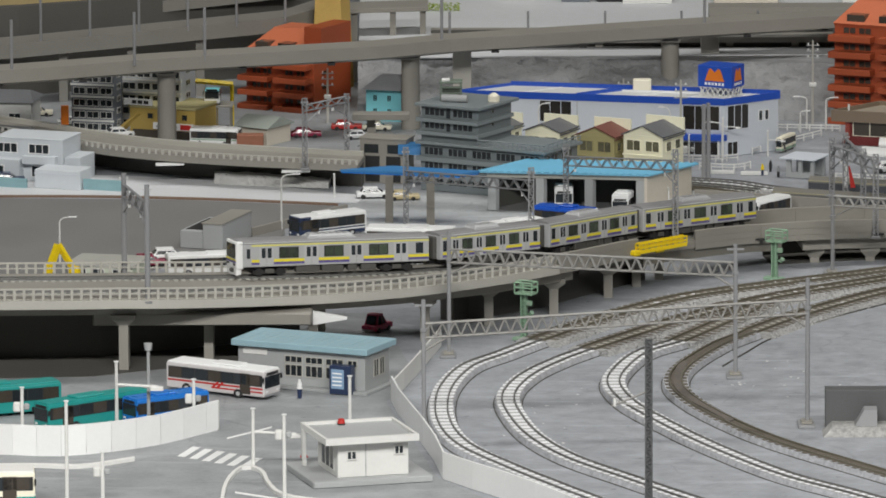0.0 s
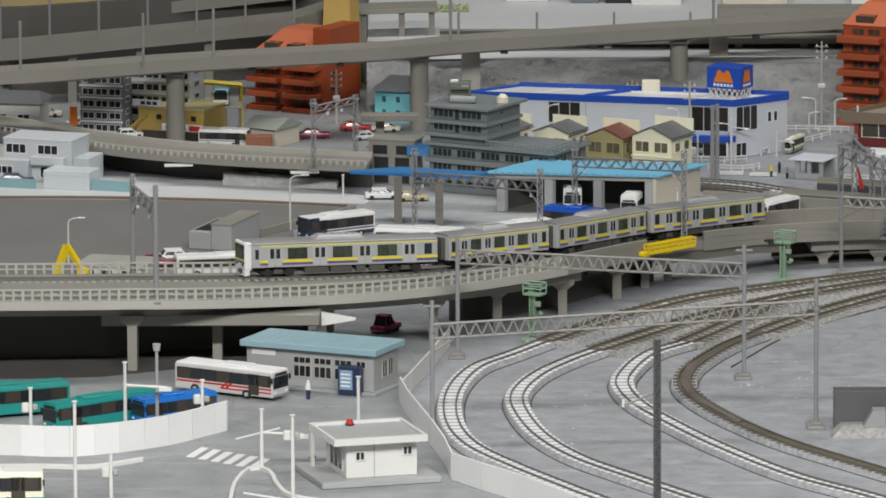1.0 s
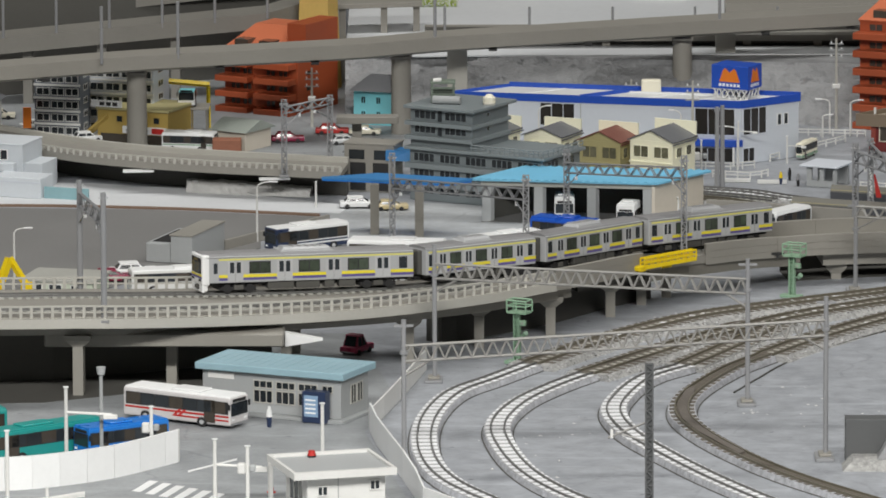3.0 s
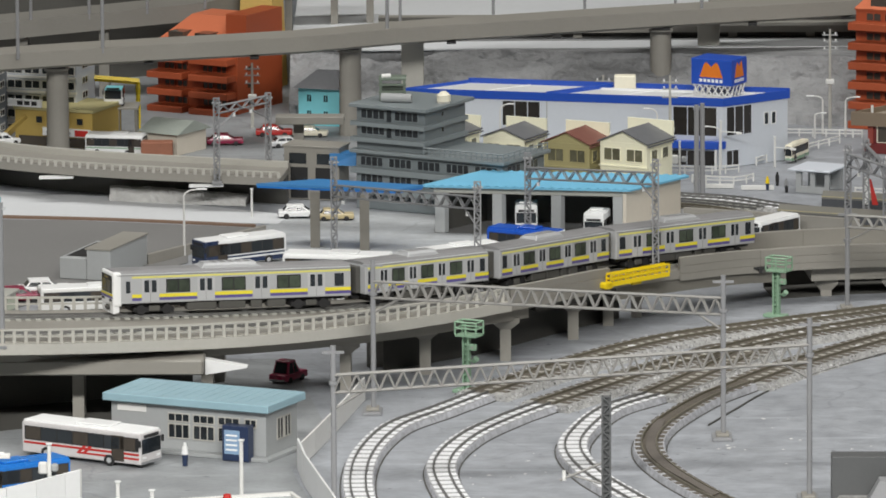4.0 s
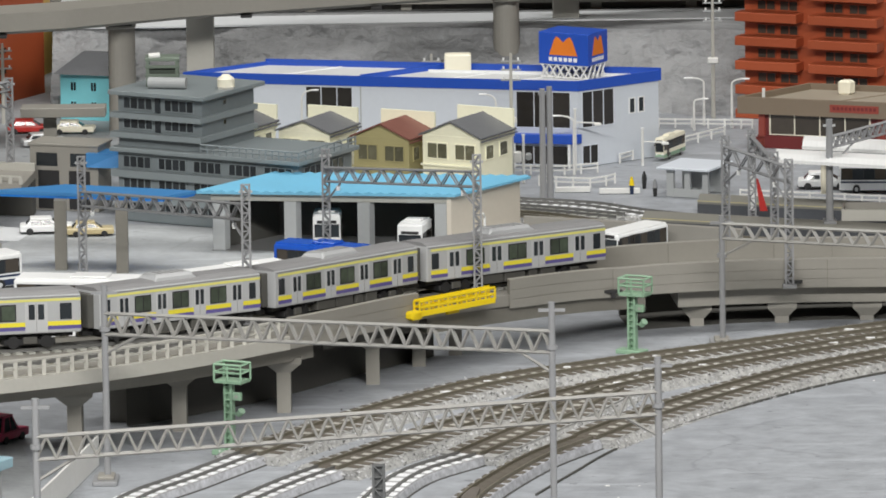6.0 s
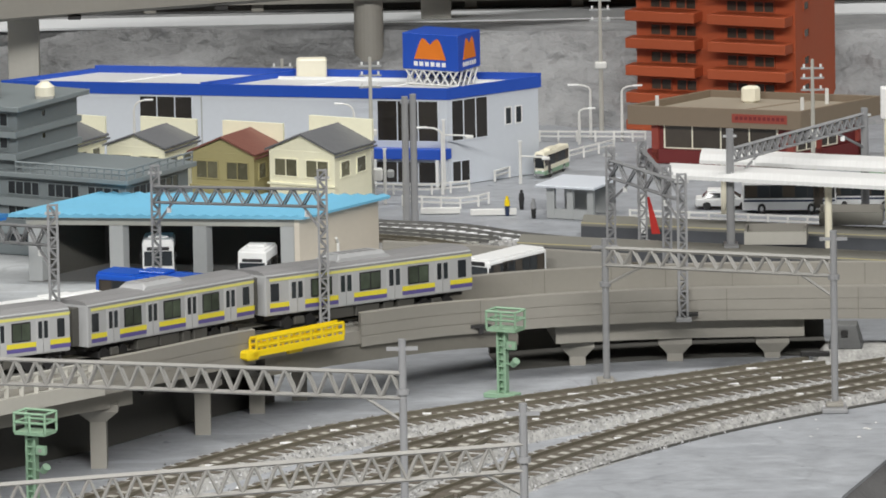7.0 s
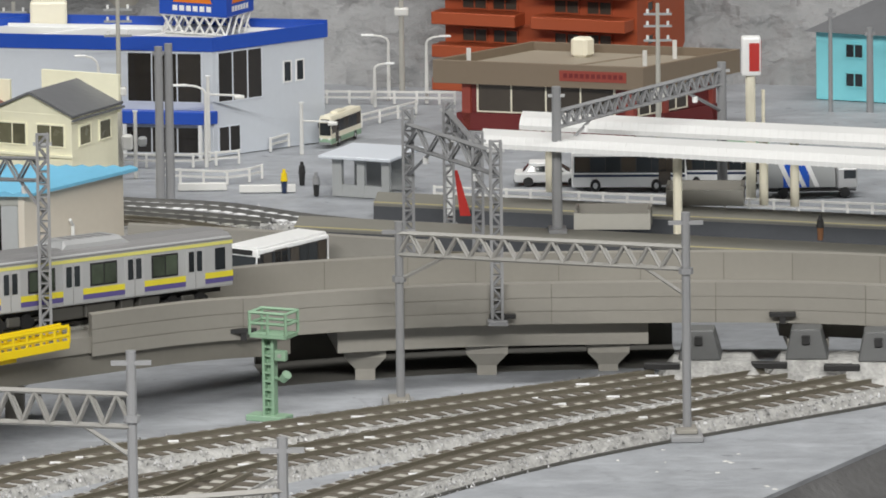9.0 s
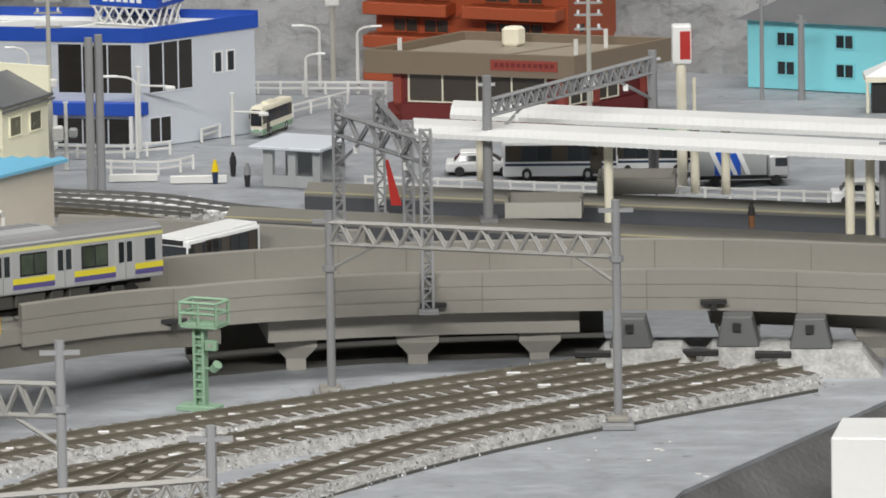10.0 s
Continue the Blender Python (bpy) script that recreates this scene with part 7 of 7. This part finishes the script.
for x, y, h in ((0.4, 230.4, 6.9), (20.6, 234.4, 7.1)):
    lone("pale_pier", box(-0.8, 0.8, 0, 1.2, 0, h, 0.04), CONCL, "pale concrete pier behind the elevated railway", "pier", x=x, y=y, z=0.03)

# ---- back of the layout ----
lone("terrace_rim", box(-8, 75, 234.6, 236.15, 4.44, 4.56), ROADP, "white strip along the top of the hillside", "ground", kind="structure")
lone("upper_terrace", box(-8, 75, 234.9, 300, 3.6, 4.42), ROADP, "pale raised ground at the back of the layout", "ground", kind="structure")
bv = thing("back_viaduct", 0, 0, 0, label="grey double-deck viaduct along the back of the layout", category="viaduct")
# Dark boxes paint in the shade under the lower and the upper beam.
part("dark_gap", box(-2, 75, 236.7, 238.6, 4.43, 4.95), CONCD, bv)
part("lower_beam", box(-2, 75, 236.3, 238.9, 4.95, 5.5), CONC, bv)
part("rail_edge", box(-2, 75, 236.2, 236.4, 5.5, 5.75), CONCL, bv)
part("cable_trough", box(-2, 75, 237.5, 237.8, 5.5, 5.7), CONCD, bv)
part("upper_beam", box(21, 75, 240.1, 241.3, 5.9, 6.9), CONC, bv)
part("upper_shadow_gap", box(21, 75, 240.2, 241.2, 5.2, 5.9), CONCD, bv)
for i in range(14):
    part("pier", box(0.5 + i * 5.4, 1.1 + i * 5.4, 236.4, 236.7, 4.43, 4.95), CONC, bv)
for i in range(12):
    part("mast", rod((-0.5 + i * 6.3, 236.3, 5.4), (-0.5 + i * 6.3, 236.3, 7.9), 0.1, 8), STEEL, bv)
sv = thing("side_viaduct", 0, 0, 0, label="small grey elevated slab on paired columns", category="viaduct")
part("slab", box(-9.0, -2.2, 240, 242, 6.7, 7.15, 0.04), CONC, sv)
for cx in (-8.6, -5.4, -2.9):
    part("column", box(cx, cx + 0.5, 240.3, 240.9, 0.03 if cx < -8.0 else 4.43, 6.7), CONC, sv)
lv = thing("station_hall", 0, 0, 0, label="stacked grey decks of the elevated station", category="viaduct")
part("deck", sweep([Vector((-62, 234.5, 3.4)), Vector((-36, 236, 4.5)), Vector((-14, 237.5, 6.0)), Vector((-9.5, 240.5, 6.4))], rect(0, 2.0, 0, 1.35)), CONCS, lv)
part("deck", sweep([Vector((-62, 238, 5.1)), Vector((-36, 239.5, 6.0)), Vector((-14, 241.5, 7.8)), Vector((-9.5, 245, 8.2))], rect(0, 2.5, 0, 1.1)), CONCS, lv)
part("wall", sweep([Vector((-62, 246, 0)), Vector((-10, 250, 0))], rect(0, 1.0, 0.03, 13)), mk("tan_wall", (0.42, 0.33, 0.16), 0.7), lv)
# Dark sheet behind the decks paints the shade between their levels.
part("dark_wall", sweep([Vector((-62, 237.2, 0)), Vector((-36, 238.4, 0)), Vector((-10, 243.2, 0))], rect(0, 0.5, 0.03, 8.5)), CONCD, lv)
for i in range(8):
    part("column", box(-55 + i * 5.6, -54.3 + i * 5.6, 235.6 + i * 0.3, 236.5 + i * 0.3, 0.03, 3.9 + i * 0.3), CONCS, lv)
for i in range(7):
    part("mast", rod((-38 + i * 4.0, 236.0 + i * 0.25, 5.4 + i * 0.25), (-38 + i * 4.0, 236.0 + i * 0.25, 10.5), 0.11, 8), STEEL, lv)
lone("yellow_tower", prism([(-11.9, 238.5), (-9.2, 238.2), (-8.4, 239.4), (-11.1, 239.7)], 0.03, 10.5, top=[(-11.5, 238.7), (-9.5, 238.4), (-8.8, 239.3), (-10.8, 239.6)]), mk("warm_yellow_wall", (0.62, 0.42, 0.12), 0.6), "warm yellow tower behind the orange apartments", "tower")
for x, y, w, h, m, lab in ((3.6, 249, 4, 2.4, OFFW, "pale grey building at the back"), (7.4, 249.5, 2, 3.2, GREYW, "grey building at the back"), (9.0, 248.5, 2.6, 3.4, SLATEB, "dark slate building at the back"), (12.0, 248.5, 2.4, 2.6, BLACK, "black-fronted building at the back"), (14.2, 248, 4.6, 1.0, OFFW, "low white building at the back"), (22, 248, 6, 1.2, BEIGE, "low tan building at the back"), (33, 248, 5, 1.6, OFFW, "pale building at the back")):
    t, _ = building("back_building", (x, y), (x + w, y), (x + w, y + 2), w, 2, h, m, lab, "building", "buildings at the back", 4.43)
    windows(t, "f", [(0.3 + i * 1.1, 0.9) for i in range(int((w - 0.3) / 1.1))], 0.7, 0.8 if h > 1.5 else 0.05, 0.0, GLASS, GREYW, 1, 0.05)

clump(-2.6, 246.5, 3.4, "row of bright green shrubs at the back", 4.45)

# ---- foreground details on the yard ----
for x, y in ((36.7, 199.05), (40.25, 199.0), (42.6, 198.7)):
    t = thing("buffer_stop", x, y, 0, ((1, -0.05), (0.1, 0.6), 1.0), "dark grey block buffer stop on pale ballast", "buffer stop", "buffer stops")
    part("mound", prism([(-1.5, -1.3), (2.4, -1.3), (2.4, 0.9), (-1.5, 0.9)], 0, 0.86, top=[(-0.85, -0.75), (1.7, -0.75), (1.7, 0.7), (-0.85, 0.7)]), BALLG, t)
    part("block", prism([(-0.68, -0.6), (0.75, -0.6), (0.75, 0.6), (-0.68, 0.6)], 0.86, 1.9, top=[(-0.48, -0.45), (0.5, -0.45), (0.5, 0.45), (-0.48, 0.45)], bev=0.04), DARKG, t)
    part("socket", box(-0.13, 0.13, -0.62, -0.4, 1.42, 1.7), BLACK, t)
    part("beam", box(-1.8, -0.6, -0.95, -0.65, 0.62, 0.84, 0.03), BLACK, t)
blk = thing("concrete_buffer", 22.7, 169.6, 0, label="plain grey concrete block with a sloping buffer", category="block")
part("block", box(0, 6.5, 1.2, 2.6, 0, 2.7, 0.05), DARKG, blk)
part("mound", prism([(-0.2, -1.2), (7, -1.2), (7, 1.2), (-0.2, 1.2)], 0, 0.6, top=[(0.4, -0.8), (7, -0.8), (7, 1.2), (0.4, 1.2)]), BALLG, blk)
part("slope", prism([(1.8, -0.6), (3.2, -0.6), (3.2, 0.8), (1.8, 0.8)], 0.6, 1.7, top=[(2.4, -0.4), (3.2, -0.4), (3.2, 0.8), (2.4, 0.8)]), STEEL, blk)
lone("white_box", prism([(40.9, 188.3), (52, 187.6), (52, 189.4), (41.6, 189.9)], -2.38, 2.0, bev=0.04), WHITE, "plain white box on the lower board", "box")
for cx, cy, n in ((15.5, 189.0, 0), (9.2, 188.6, 1)):
    lone("cable", sweep(spline([(cx, cy, 0.1), (cx + 2.2, cy + 2.2, 0.12), (cx + 5, cy + 2.9, 0.1), (cx + 7, cy + 2.6, 0.08)], 0.5), rect(-0.07, 0.07, 0, 0.14)), SLEEPB, "thin brown cable lying by the tracks", "cable", "cables")

def street_fence(pts, label):
    t = thing("guard_rail", 0, 0, 0, label=label, category="guard rail", group="street rails")
    path = spline([(x, y, 0.03) for x, y in pts], 0.9)
    for z in (0.25, 0.5):
        part("rail", sweep(path, rect(-0.03, 0.03, z, z + 0.08)), OFFW, t)
    for p in path:
        part("post", box(p.x - 0.05, p.x + 0.05, p.y - 0.05, p.y + 0.05, 0.03, 0.62), OFFW, t)
street_fence([(17.3, 220.7), (19.6, 220.5), (21.8, 220.9)], "white street guard rail before the store")
street_fence([(23.0, 222.2), (26.0, 224.4), (29.0, 226.4)], "white guard rail along the side street")
street_fence([(24.5, 227.8), (30.5, 227.4)], "pale guard rail at the foot of the hill")
street_fence([(29.0, 216.6), (40, 214.9), (50, 213.4)], "low white rail beside the station street")
fl = bmesh.new()
rng = random.Random(5)
for pts in ([(16.3, 192.3), (22.0, 194.3), (28.7, 196.4), (35.4, 198.4)], [(18.5, 190.0), (22.6, 192.3), (30.4, 195.4), (39.1, 198.4)], [(24.8, 189.7), (28.6, 192.2), (32.0, 193.9), (41.7, 197.8)], [(8.6, 187.2), (12.3, 190.0), (16.3, 192.3)]):
    for p in spline([(x, y, 0) for x, y in pts], 0.5):
        if rng.random() < 0.25:
            a, b, w = rng.uniform(-0.3, 0.3), rng.uniform(-0.25, 0.25), rng.uniform(0.05, 0.24)
            box(p.x + a - w, p.x + a + w, p.y + b - 0.04, p.y + b + 0.02 + w * 0.3, 0.44, 0.475, 0, fl)
lone("dusting", fl, SLEEPW, "white dust flecks on the brown sleepers", "dust", kind="stuff")

# ---- last small things ----
# Plain panel and post added in place of an orange character statue.
os_ = thing("statue_panel", -34.6, 166.2, 0.03, label="orange and yellow panel on a post in place of a statue", category="sign")
part("post", rod((0, 0, 0), (0, 0, 2.2), 0.07, 8), OFFW, os_)
part("panel", box(-0.3, 0.4, -0.06, 0.06, 1.5, 2.7, 0.1), ORANGEP, os_)
part("emblem", box(-0.15, 0.22, -0.075, -0.06, 1.8, 2.3), YELLOW, os_)
flecks = bmesh.new()
rng = random.Random(17)
for fx, fy, n in ((22, 178, 16), (5, 172, 10), (8.5, 175, 8), (36, 192.5, 10), (13, 187, 8)):
    for _ in range(n):
        c = Vector((fx + rng.gauss(0, 2.2), fy + rng.gauss(0, 1.8), 0.006))
        r = rng.uniform(0.04, 0.11)
        pts = [(c.x + r * math.cos(a) * rng.uniform(0.6, 1.6), c.y + r * math.sin(a) * rng.uniform(0.4, 0.9)) for a in (0, 1.3, 2.5, 3.8, 5.0)]
        prism(pts, 0.002, 0.012, flecks)
lone("paint_chip", flecks, OFFW, "tiny white paint chips on the baseboard", "chips", kind="stuff")

street_fence([(18.6, 219.0), (21.4, 218.6), (22.6, 219.2)], "white guard rail at the street corner")
for x, y, w in ((19.4, 217.9, 1.9), (21.7, 217.6, 2.2)):
    lone("low_barrier", box(0, w, 0, 0.18, 0, 0.32, 0.03), OFFW, "low white concrete barrier by the street", "barrier", "street barriers", x=x, y=y, z=0.04)

lt = thing("street_lantern", 16.9, 217.4, 0.03, label="small orange street lantern at the house corner", category="lantern")
part("pole", rod((0, 0, 0), (0, 0, 1.3), 0.05, 8), STEEL, lt)
part("lantern", box(-0.2, 0.2, -0.12, 0.12, 1.25, 1.85, 0.1), ORANGEP, lt)
